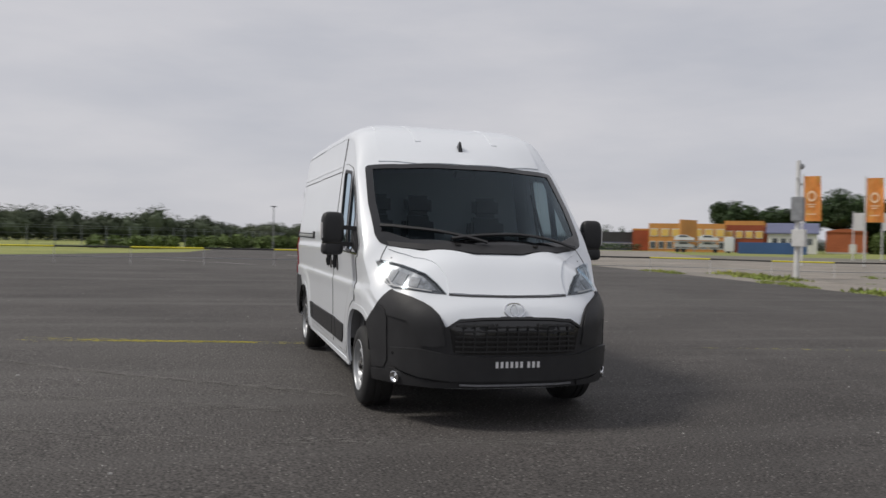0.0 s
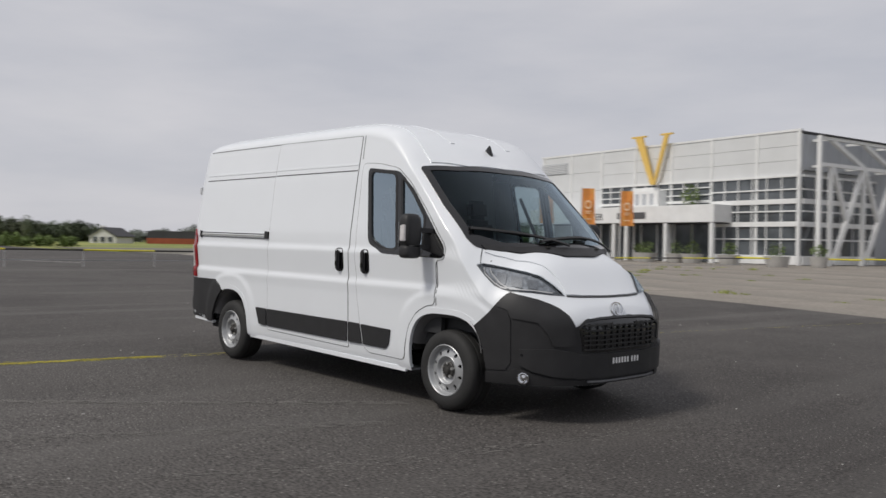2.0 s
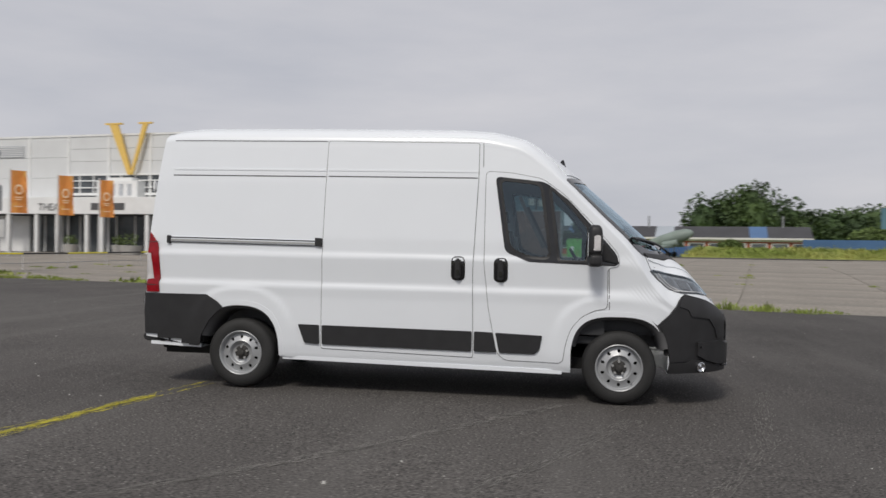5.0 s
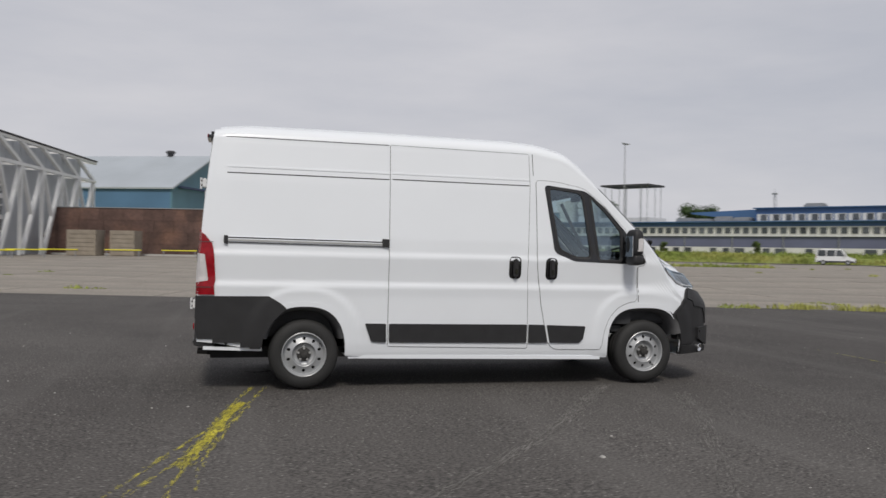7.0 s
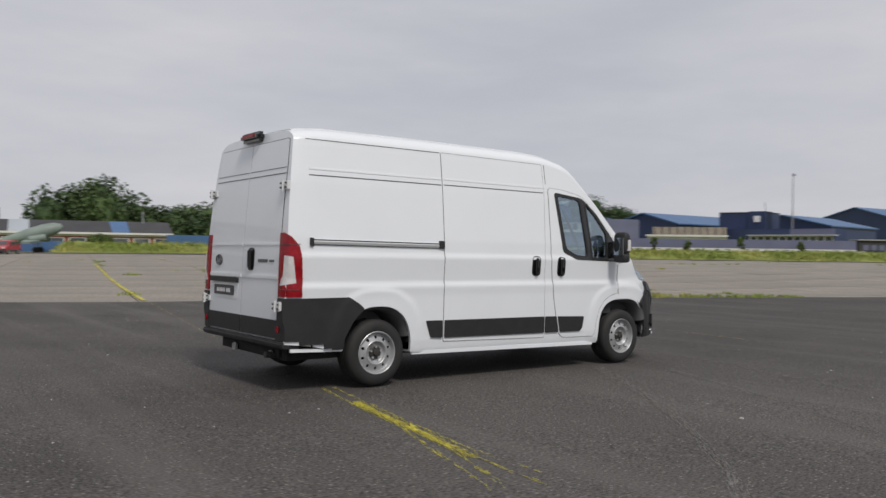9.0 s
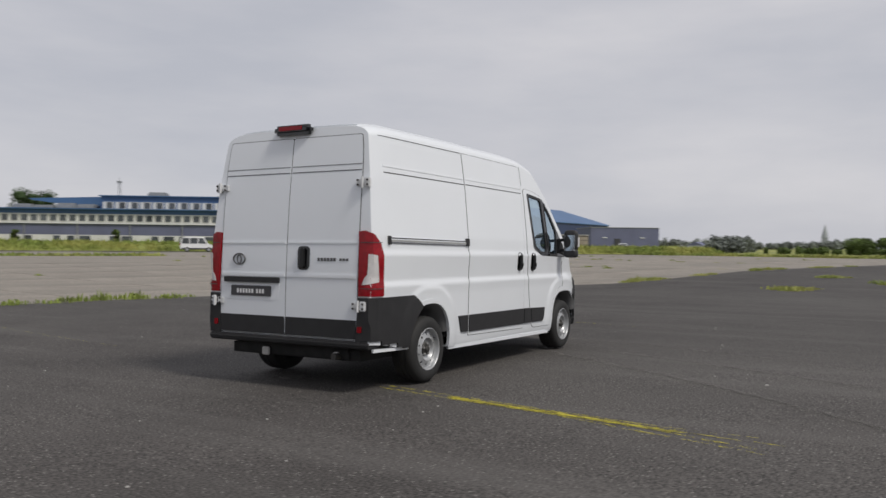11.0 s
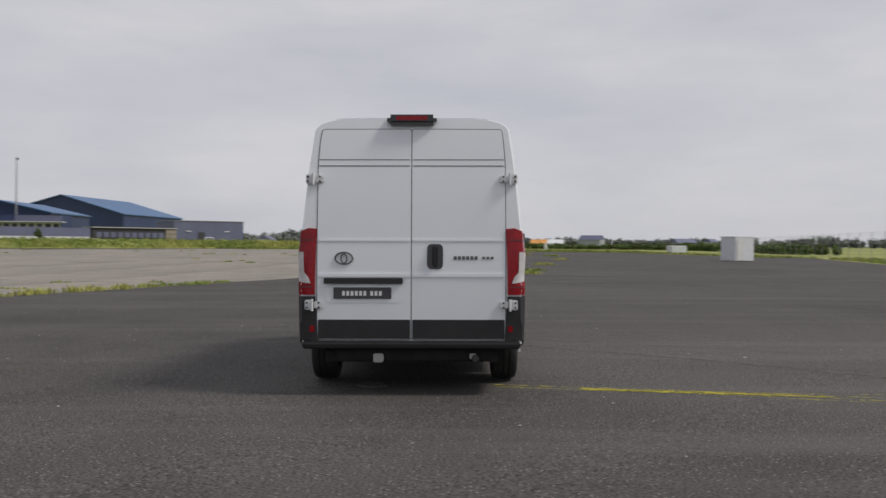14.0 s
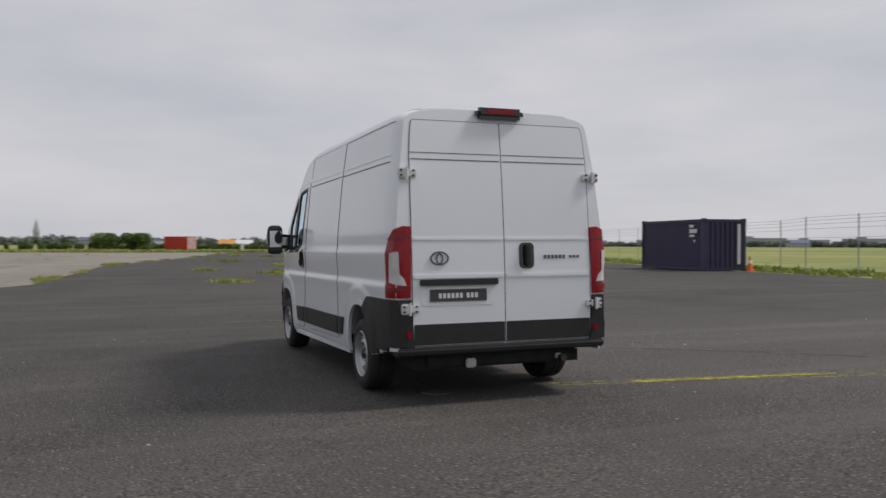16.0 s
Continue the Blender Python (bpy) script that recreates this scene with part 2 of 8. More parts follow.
def add_tube(bm, a, b, r0, r1=None, sides=8, caps=True):
    """A round bar from a to b."""
    a, b = Vector(a), Vector(b)
    r1 = r0 if r1 is None else r1
    turn = (b - a).to_track_quat("Z", "Y").to_matrix()
    rings = []
    for p, r in ((a, r0), (b, r1)):
        rings.append([bm.verts.new(p + turn @ Vector((r * math.cos(k * math.tau / sides), r * math.sin(k * math.tau / sides), 0))) for k in range(sides)])
    for k in range(sides):
        bm.faces.new((rings[0][k], rings[0][(k + 1) % sides], rings[1][(k + 1) % sides], rings[1][k]))
    if caps:
        bm.faces.new(rings[0][::-1])
        bm.faces.new(rings[1])


def tube(name, a, b, r0, mat, parent=None, label="", r1=None, sides=8):
    bm = bmesh.new()
    add_tube(bm, a, b, r0, r1, sides)
    return part(name, bm, mat, parent, label, smooth=50)


def add_beam(bm, a, b, w, h):
    """A square bar from a to b."""
    a, b = Vector(a), Vector(b)
    rot = (b - a).to_track_quat("Z", "Y").to_matrix()
    add_box(bm, (a + b) / 2, (w, h, (b - a).length), rot)


def beam(name, a, b, w, h, mat, parent=None, label=""):
    bm = bmesh.new()
    add_beam(bm, a, b, w, h)
    return part(name, bm, mat, parent, label)


def add_prism(bm, outline, y0, y1, axis="y"):
    """An outline in (x, z) pushed from y0 to y1, or in (y, z) pushed along x, or in (x, y) pushed along z."""
    def at3(p, d):
        return {"y": (p[0], d, p[1]), "x": (d, p[0], p[1]), "z": (p[0], p[1], d)}[axis]
    lo = [bm.verts.new(at3(p, y0)) for p in outline]
    hi = [bm.verts.new(at3(p, y1)) for p in outline]
    n = len(outline)
    for k in range(n):
        bm.faces.new((lo[k], lo[(k + 1) % n], hi[(k + 1) % n], hi[k]))
    bm.faces.new(lo[::-1])
    bm.faces.new(hi)


def prism(name, outline, y0, y1, mat, parent=None, label="", axis="y", bevel=0.0):
    bm = bmesh.new()
    add_prism(bm, outline, y0, y1, axis)
    if bevel:
        bmesh.ops.bevel(bm, geom=bm.edges[:], offset=bevel, segments=2, affect="EDGES", clamp_overlap=True)
    return part(name, bm, mat, parent, label, smooth=35 if bevel else 0)


def add_lathe(bm, profile, sides=48, center=(0, 0, 0)):
    """A profile of (radius, y) turned round the y axis."""
    rings = []
    for r, y in profile:
        rings.append([bm.verts.new((center[0] + r * math.cos(k * math.tau / sides), center[1] + y, center[2] + r * math.sin(k * math.tau / sides))) for k in range(sides)])
    for a, b in zip(rings, rings[1:]):
        for k in range(sides):
            bm.faces.new((a[k], a[(k + 1) % sides], b[(k + 1) % sides], b[k]))


def empty(name, m, label, category, group="", kind=""):
    ob = new(name)
    ob.empty_display_size = 0.2
    ob.matrix_basis = m
    return tagged(ob, label, category, group, kind)


def spin(x, y, z, angle):
    """A place on the ground, turned by that many degrees."""
    return pose(x, y, z, 0, 0, angle)


# ---- ground ----
SLOPE = (0.00692, 0.00838)


def ground_z(x, y):
    """The height of the ground: a slight fall under the van, levelling out."""
    r = math.hypot(x, y)
    fade = min(1.0, max(0.0, (48 - r) / 30))
    fade = fade * fade * (3 - 2 * fade)
    return -(SLOPE[0] * x + SLOPE[1] * y) * fade


def sheet(name, outline, step, lift, mat, label, category):
    """A level piece of ground with that outline in plan, draped over the ground's height."""
    bm = bmesh.new()
    bm.faces.new([bm.verts.new((x, y, 0)) for x, y in outline])
    for axis in (0, 1):
        lo, hi = min(p[axis] for p in outline), max(p[axis] for p in outline)
        d = math.floor(lo / step) * step + step
        while d < hi - 1e-6:
            co, no = [0, 0, 0], [0, 0, 0]
            co[axis], no[axis] = d, 1
            bmesh.ops.bisect_plane(bm, geom=bm.verts[:] + bm.edges[:] + bm.faces[:], plane_co=co, plane_no=no)
            d += step
    for v in bm.verts:
        v.co.z = ground_z(v.co.x, v.co.y) + lift
    for f in bm.faces:
        if f.normal.z < 0:
            f.normal_flip()
    ob = part(name, bm, mat, smooth=60)
    return tagged(ob, label, category, kind="structure")


bm = bmesh.new()
radii = [0, 8, 16, 24, 32, 40, 50, 60, 75, 90, 110, 140, 180, 240, 340, 500, 800, 1400, 2600, 4200]
rows_ = [[bm.verts.new((r * math.cos(k * math.tau / 96), r * math.sin(k * math.tau / 96),
                        ground_z(r * math.cos(k * math.tau / 96), r * math.sin(k * math.tau / 96)) - 0.09)) for k in range(96)] for r in radii[1:]]
mid_ = bm.verts.new((0, 0, -0.09))
for k in range(96):
    bm.faces.new((mid_, rows_[0][k], rows_[0][(k + 1) % 96]))
    for a, b in zip(rows_, rows_[1:]):
        bm.faces.new((a[k], b[k], b[(k + 1) % 96], a[(k + 1) % 96]))
tagged(part("ground", bm, M["field"], smooth=60), "flat rough grassland stretching to the horizon", "ground", kind="structure")

EDGE = [(-62, 26), (-38, 20.5), (-12, 17.0), (-4.2, 14.9), (0.4, 13.3), (7, 12.3), (12.5, 11.2), (16, 9.6), (20.5, 7.9), (24, 6.2), (42, 4.4), (80, -4), (118, -12)]
tarmac = sheet("tarmac", EDGE + [(118, -30), (80, -38.5), (14, -23.2), (-6, -60), (-40, -62), (-52, -14), (-68, -4), (-165, 8), (-165, 26), (-75, 24)], 6.0, 0.0, M["asphalt"],
               "dark weathered asphalt apron with pale scuffs and grit", "tarmac")
sheet("concrete_bed", EDGE + [(120, 36), (104, 46), (88, 60), (69, 77), (50, 89), (34, 95), (10, 97), (-70, 92), (-110, 60), (-110, 30)], 10.0, -0.05, M["joint"],
      "dirty earth-filled bed under concrete slabs", "pavement")

# ---- the van ----
from mathutils.bvhtree import BVHTree

VAN_UP = Vector((0.00692, 0.00838, 0.99994))
van_m = Vector((0, 0, 1)).rotation_difference(VAN_UP).to_matrix().to_4x4() @ Matrix.Translation((0, -0.010, 0)) @ Matrix.Rotation(radians(0.60), 4, "Z")
van = empty("delivery_van", van_m, "white high-roof panel delivery van with black plastic bumpers, parked on asphalt", "van")


def along(keys, x, soft=0.05):
    """A soft line through (x, value) keys."""
    xs, vs = [k[0] for k in keys], [k[1] for k in keys]
    return sum(float(np.interp(x + d * soft, xs, vs)) for d in (-1, -0.5, 0, 0.5, 1)) / 5


TOP = [(-2.62, 2.387), (-2.5, 2.412), (-2.2, 2.433), (-1, 2.437), (0.3, 2.425), (0.62, 2.405), (0.9, 2.335), (1.2, 2.165), (1.36, 2.040),
       (2.25, 1.275), (2.34, 1.215), (2.42, 1.13), (2.50, 1.02), (2.555, 0.95), (2.60, 0.915), (2.66, 0.86), (2.70, 0.79), (2.72, 0.70)]
SHOULDER = [(-2.62, 2.265), (-2.3, 2.272), (0.5, 2.265), (0.85, 2.20), (1.1, 2.04), (1.29, 1.885), (1.83, 1.33), (2.0, 1.06), (2.12, 0.92),
            (2.25, 0.83), (2.34, 0.795), (2.45, 0.78), (2.6, 0.765), (2.69, 0.73), (2.72, 0.66)]
PLAN = [(-2.62, 0.945), (-2.55, 0.968), (-2.40, 0.985), (-2.1, 0.99), (1.65, 0.99), (1.9, 0.98), (2.06, 0.962), (2.22, 0.92), (2.35, 0.865),
        (2.47, 0.795), (2.58, 0.69), (2.655, 0.57), (2.70, 0.42), (2.72, 0.24)]
FLANK = [(0.26, 0.945), (0.33, 0.968), (0.42, 0.980), (0.60, 0.987), (0.86, 0.992), (0.960, 1.001), (0.985, 0.985), (1.02, 0.987), (1.240, 1.004), (1.262, 0.989),
         (1.4, 0.985), (1.9, 0.936), (2.26, 0.884), (2.42, 0.83)]
BOTTOM = [(-2.62, 0.45), (-2.4, 0.43), (-2.1, 0.37), (-1.3, 0.31), (1.3, 0.27), (2.1, 0.288), (2.72, 0.292)]


def lean(x, z):
    """How far the rear face tips forward towards the roof."""
    return 0.115 * max(0.0, (z - 0.62) / 1.7) ** 2 * min(1.0, max(0.0, (-2.05 - x) / 0.57))


ARCHES = [(-1.676, 0.335, 0.388, 0.445, 2.5), (1.735, 0.335, 0.420, 0.448, 3.0)]      # hub x, z, opening's half width, height, squareness


def arch_reach(x, z, hx, hz, rx, rz, p):
    """One on the opening's edge, less inside it; below the hub the sides run straight down."""
    return (abs((x - hx) / rx) ** p + abs(max(0.0, z - hz) / rz) ** p) ** (1 / p)


def flare(x, z):
    """The pressed swelling round each wheel opening."""
    out = 0.0
    for arch in ARCHES:
        d = arch_reach(x, z, *arch)
        k = min(1.0, max(0.0, (1.38 - d) / 0.09))
        out += 0.012 * k * k * (3 - 2 * k)
    return out


def section(x):
    zt, zc, wide, zb = along(TOP, x), along(SHOULDER, x), along(PLAN, x, 0.02), along(BOTTOM, x)
    zc = min(zc, zt - 0.02)
    k = min(1.0, max(0.0, (x - 0.95) / 0.3))
    h = min(1.0, max(0.0, (x - 2.15) / 0.2))
    p = 6.6 + (2.3 - 6.6) * k + (3.4 - 2.3) * h
    q = 1 / 2.1 + (1 / 1.25 - 1 / 2.1) * k + (1 / 1.7 - 1 / 1.25) * h
    pts = [(0.0, zb), (wide * 0.5, zb), (wide * 0.9, zb)]
    for i in range(84):
        z = zb + (zc - zb) * i / 83
        pts.append((wide * along(FLANK, z, 0.008) + flare(x, z), z))
    wc = pts[-1][0]
    for i in range(1, 31):
        y = wc * math.cos(i / 30 * math.pi / 2)
        pts.append((y, zc + (zt - zc) * (1 - (y / wc) ** p) ** q))
    return [(x + lean(x, z), y, z) for y, z in pts]


stations = [-2.62, -2.61, -2.59, -2.56, -2.52]
while stations[-1] < 2.5:
    stations.append(stations[-1] + 0.036)
stations += [2.53, 2.56, 2.585, 2.61, 2.63, 2.65, 2.665, 2.68, 2.692, 2.702, 2.71, 2.717, 2.72]
shell = bmesh.new()
grid = []
for x in stations:
    half = section(x)
    near = [shell.verts.new((a, -b, c)) for a, b, c in half]
    far = [near[0]] + [shell.verts.new((a, b, c)) for a, b, c in half[1:-1]] + [near[-1]]
    grid.append((near, far))
for (n0, f0), (n1, f1) in zip(grid, grid[1:]):
    for i in range(len(n0) - 1):
        shell.faces.new((n0[i], n1[i], n1[i + 1], n0[i + 1]))
        shell.faces.new((f0[i], f0[i + 1], f1[i + 1], f1[i]))
for near, far in (grid[0], grid[-1]):
    for i in range(1, len(near) - 2):
        shell.faces.new((near[i], near[i + 1], far[i + 1], far[i]))
    shell.faces.new((near[0], near[1], far[1]))
    shell.faces.new((near[-2], near[-1], far[-2]))
bmesh.ops.recalc_face_normals(shell, faces=shell.faces[:])
SKIN = BVHTree.FromBMesh(shell)


def ray_for(view, u, v):
    """Where a flat outline's point looks at the skin from."""
    if view == "right":
        return Vector((u, -4, v)), Vector((0, 1, 0))
    if view == "left":
        return Vector((u, 4, v)), Vector((0, -1, 0))
    if view == "rear":
        return Vector((-6, u, v)), Vector((1, 0, 0))
    if view == "front":
        return Vector((6, u, v)), Vector((-1, 0, 0))
    if view == "screen":      # square to the raked windscreen: u across, v along its slope
        return Vector((1.80 + 3 * 0.66, u, 1.66 + 3 * 0.75)) + Vector((-0.75, 0, 0.66)) * v, Vector((-0.66, 0, -0.75))
    if view == "top":
        return Vector((u, v, 6)), Vector((0, 0, -1))
    axis, sign = (1.6, 1) if view == "nose" else (-1.6, -1)      # round an upright axis, u in degrees, minus on the right flank
    way = Vector((sign * math.cos(radians(u)), math.sin(radians(u)), 0))
    return Vector((axis, 0, v)) + way * 4, -way


def skin_point(view, u, v):
    eye, way = ray_for(view, u, v)
    at, normal, _, _ = SKIN.ray_cast(eye, way)
    if at is None:
        return eye - way * -4, -way
    if normal.dot(way) > 0:
        normal = -normal
    return at, normal


def finish_patch(bm, view, lift, depth):
    place = {}
    for v in bm.verts:
        at, normal = skin_point(view, v.co.x, v.co.y)
        v.co = at + normal * lift
        place[v.co.copy().freeze()] = normal
    rim = bmesh.ops.extrude_edge_only(bm, edges=[e for e in bm.edges if e.is_boundary])["geom"]
    for v in rim:
        if isinstance(v, bmesh.types.BMVert):
            v.co = v.co - place[v.co.copy().freeze()] * depth
    return bm


def cut_grid(bm, step_u, step_v):
    for axis, step in ((0, step_u), (1, step_v)):
        lo, hi = min(v.co[axis] for v in bm.verts), max(v.co[axis] for v in bm.verts)
        d = math.floor(lo / step) * step + step
        while d < hi - 1e-6:
            co, no = [0, 0, 0], [0, 0, 0]
            co[axis], no[axis] = d, 1
            bmesh.ops.bisect_plane(bm, geom=bm.verts[:] + bm.edges[:] + bm.faces[:], plane_co=co, plane_no=no)
            d += step


def rounded(points, r, n=5):
    """An outline with rounded corners."""
    out = []
    pts = [Vector(p) for p in points]
    for i, p in enumerate(pts):
        a, b = pts[i - 1], pts[(i + 1) % len(pts)]
        da, db = min(r, (a - p).length * 0.45), min(r, (b - p).length * 0.45)
        s, e = p + (a - p).normalized() * da, p + (b - p).normalized() * db
        for k in range(n + 1):
            t = k / n
            out.append(tuple((1 - t) ** 2 * s + 2 * t * (1 - t) * p + t * t * e))
    return out


def grown(points, d):
    """An outline moved outwards by d."""
    pts = [Vector(p) for p in points]
    area = sum(a.x * b.y - b.x * a.y for a, b in zip(pts, pts[1:] + pts[:1]))
    s = 1 if area > 0 else -1
    out = []
    for i, p in enumerate(pts):
        e0, e1 = (p - pts[i - 1]), (pts[(i + 1) % len(pts)] - p)
        if e0.length < 1e-7 or e1.length < 1e-7:
            out.append(tuple(p))
            continue
        n0, n1 = Vector((e0.y, -e0.x)).normalized() * s, Vector((e1.y, -e1.x)).normalized() * s
        m = n0 + n1
        m = m.normalized() if m.length > 1e-5 else n0
        out.append(tuple(p + m * (d / max(0.5, m.dot(n0)))))
    return out


def patch(name, outline, view, lift, depth, mat, parent, label="", step=(0.06, 0.06), smooth=40):
    """A panel that follows the skin: an outline laid on it, lifted by that much, with an edge of that depth."""
    bm = bmesh.new()
    bm.faces.new([bm.verts.new((u, v, 0)) for u, v in outline])
    cut_grid(bm, *step)
    finish_patch(bm, view, lift, depth)
    return part(name, bm, mat, parent, label, smooth=smooth)


def ring_patch(name, outer, inner, view, lift, depth, mat, parent, label=""):
    """A frame between two outlines of as many points."""
    bm = bmesh.new()
    rows = []
    fine_o, fine_i = [], []
    for i in range(len(outer)):
        (o0, o1), (i0, i1) = (outer[i], outer[(i + 1) % len(outer)]), (inner[i], inner[(i + 1) % len(inner)])
        m = max(1, int(math.dist(o0, o1) / 0.03))
        for q in range(m):
            fine_o.append((o0[0] + (o1[0] - o0[0]) * q / m, o0[1] + (o1[1] - o0[1]) * q / m))
            fine_i.append((i0[0] + (i1[0] - i0[0]) * q / m, i0[1] + (i1[1] - i0[1]) * q / m))
    outer, inner = fine_o, fine_i
    for k in range(4):
        rows.append([bm.verts.new((a[0] + (b[0] - a[0]) * k / 3, a[1] + (b[1] - a[1]) * k / 3, 0)) for a, b in zip(outer, inner)])
    n = len(outer)
    for a, b in zip(rows, rows[1:]):
        for i in range(n):
            bm.faces.new((a[i], a[(i + 1) % n], b[(i + 1) % n], b[i]))
    finish_patch(bm, view, lift, depth)
    return part(name, bm, mat, parent, label, smooth=40)


def strip(points, w):
    """The outline of a thin band along a line."""
    pts = [Vector(p) for p in points]
    up, dn = [], []
    for i, p in enumerate(pts):
        d = (pts[min(i + 1, len(pts) - 1)] - pts[max(i - 1, 0)]).normalized()
        n = Vector((-d.y, d.x)) * w / 2
        up.append(tuple(p + n))
        dn.append(tuple(p - n))
    return up + dn[::-1]


def dense(points, step):
    out = []
    for a, b in zip(points, points[1:]):
        n = max(1, int(math.dist(a, b) / step))
        out += [(a[0] + (b[0] - a[0]) * k / n, a[1] + (b[1] - a[1]) * k / n) for k in range(n)]
    return out + [points[-1]]


def inside(p, poly):
    x, y = p
    hit = False
    for (x0, y0), (x1, y1) in zip(poly, poly[1:] + poly[:1]):
        if (y0 > y) != (y1 > y) and x < (x1 - x0) * (y - y0) / (y1 - y0) + x0:
            hit = not hit
    return hit


# outlines on the flank (x, z)
WIN_A = rounded([(0.69, 1.945), (1.045, 1.905), (1.135, 1.262), (0.96, 1.268), (0.79, 1.345)], 0.06)
WIN_B = rounded([(1.135, 1.872), (1.30, 1.72), (1.46, 1.53), (1.455, 1.240), (1.222, 1.240)], 0.03)
WIN_FRAME = rounded([(0.645, 1.975), (1.085, 1.928), (1.30, 1.765), (1.50, 1.545), (1.715, 1.30), (1.725, 1.205), (0.95, 1.225), (0.745, 1.31)], 0.05)
SCREEN = rounded([(-0.845, 0.592), (-0.545, 0.525), (-0.10, 0.496), (0.10, 0.496), (0.545, 0.525), (0.845, 0.592), (0.876, 0.13), (0.868, -0.235), (0.845, -0.315),
                  (0.775, -0.37), (0.54, -0.515), (0.19, -0.637), (-0.19, -0.637), (-0.54, -0.515), (-0.775, -0.37), (-0.845, -0.315), (-0.868, -0.235), (-0.876, 0.13)], 0.028)


def screen_uv(p):
    rel = p - Vector((1.80, 0, 1.66))
    return (p.y, rel.x * -0.75 + rel.z * 0.66)


gone = []
for f in shell.faces:
    c = f.calc_center_median()
    n = f.normal
    if abs(n.y) > 0.5 and (inside((c.x, c.z), grown(WIN_FRAME, -0.018))):
        gone.append(f)
    elif n.x > 0.3 and n.z > 0.3 and 1.2 < c.x < 2.35 and inside(screen_uv(c), grown(SCREEN, -0.02)):
        gone.append(f)
    elif abs(c.y) > 0.5 and any(arch_reach(c.x, c.z, *arch) < 1 for arch in ARCHES):
        gone.append(f)
    elif c.z < 0.5 and n.z < -0.5 and any(abs(c.x - arch[0]) < arch[2] for arch in ARCHES) and abs(c.y) > 0.5:
        gone.append(f)
bmesh.ops.delete(shell, geom=gone, context="FACES")
body_shell = part("body_shell", shell, M["paint"], van, "glossy white painted steel", smooth=38)


def arch_outline(arch, more, a0, a1, n=36):
    """The opening's edge, moved out by more, from one angle to another in degrees."""
    hx, hz, rx, rz, p = arch
    out = []
    for k in range(n + 1):
        a = radians(a0 + (a1 - a0) * k / n)
        c, q = math.cos(a), max(0.0, math.sin(a))
        out.append((hx + math.copysign(abs(c) ** (2 / p), c) * (rx + more), hz + q ** (2 / p) * (rz + more) + min(0.0, math.sin(a)) * 0.2))
    return out


for sidename, s in (("right", -1), ("left", 1)):
    for arch in ARCHES:
        # the flared white lip, and the grey liner behind it
        front = arch[0] > 0
        a0, a1 = (38, 192) if front else (-12, 132)
        lip_out, lip_in = arch_outline(arch, 0.030, a0, a1), arch_outline(arch, -0.014, a0, a1)
        bm = bmesh.new()
        rows = [[bm.verts.new((a[0] + (b[0] - a[0]) * k / 3, a[1] + (b[1] - a[1]) * k / 3, 0)) for a, b in zip(lip_out, lip_in)] for k in range(4)]
        for ra, rb in zip(rows, rows[1:]):
            for i in range(len(ra) - 1):
                bm.faces.new((ra[i], ra[i + 1], rb[i + 1], rb[i]))
        finish_patch(bm, sidename, 0.003, 0.03)
        part("arch_lip", bm, M["paint"], van, smooth=40)
        bm = bmesh.new()
        rim = arch_outline(arch, 0.006, 14, 166)
        rings = [[bm.verts.new((x, s * y, z)) for x, z in arch_outline(arch, more, 14, 166)] for y, more in ((0.972, 0.006), (0.955, -0.020), (0.915, -0.046), (0.80, -0.060), (0.62, -0.065))]
        for ra, rb in zip(rings, rings[1:]):
            for i in range(len(ra) - 1):
                bm.faces.new((ra[i], ra[i + 1], rb[i + 1], rb[i]))
        bm.faces.new(rings[-1])
        liner = part("arch_liner", bm, M["liner"], van, "dark grey wheel-arch liner", smooth=40)
        # pressed ribs across the liner, and the dark fixing plates at its feet
        for k in (0.22, 0.42, 0.62, 0.82):
            x, z = rim[int(k * 36)]
            beam("liner_rib", (x, s * 0.93, z - 0.040), (x, s * 0.70, z - 0.062), 0.018, 0.012, M["liner"], liner)
        for q in (rim[0], rim[-1]):
            box("liner_foot", (q[0], s * 0.87, q[1] - 0.02), (0.03, 0.12, 0.10), M["under"], liner)

# doors and seams
DOOR_SLIDE = rounded([(-0.895, 2.288), (0.492, 2.272), (0.494, 1.95), (0.462, 1.12), (0.478, 0.372), (-0.905, 0.40), (-0.905, 1.3)], 0.02)
DOOR_FRONT = rounded([(0.562, 2.02), (0.80, 2.005), (1.06, 1.955), (1.25, 1.82), (1.49, 1.575), (1.725, 1.305), (1.735, 1.20), (1.63, 1.19), (1.637, 0.835), (1.55, 0.828),
                      (1.42, 0.765), (1.325, 0.65), (1.28, 0.50), (1.262, 0.352), (0.76, 0.358), (0.69, 0.42), (0.612, 0.80), (0.566, 1.19)], 0.05)


def ring_seam(name, outline, view, parent):
    fine = dense(list(outline) + [outline[0]], 0.025)[:-1]
    return ring_patch(name, grown(fine, 0.0040), grown(fine, -0.0015), view, 0.0035, 0.004, M["seam"], parent)


def strip_patch(name, points, w, view, lift, depth, mat, parent, label=""):
    pts = dense(points, 0.05)
    bm = bmesh.new()
    edge = strip(pts, w)
    n = len(pts)
    vs = [bm.verts.new((u, v, 0)) for u, v in edge]
    for i in range(n - 1):
        bm.faces.new((vs[i], vs[i + 1], vs[2 * n - 2 - i], vs[2 * n - 1 - i]))
    finish_patch(bm, view, lift, depth)
    return part(name, bm, mat, parent, label, smooth=40)


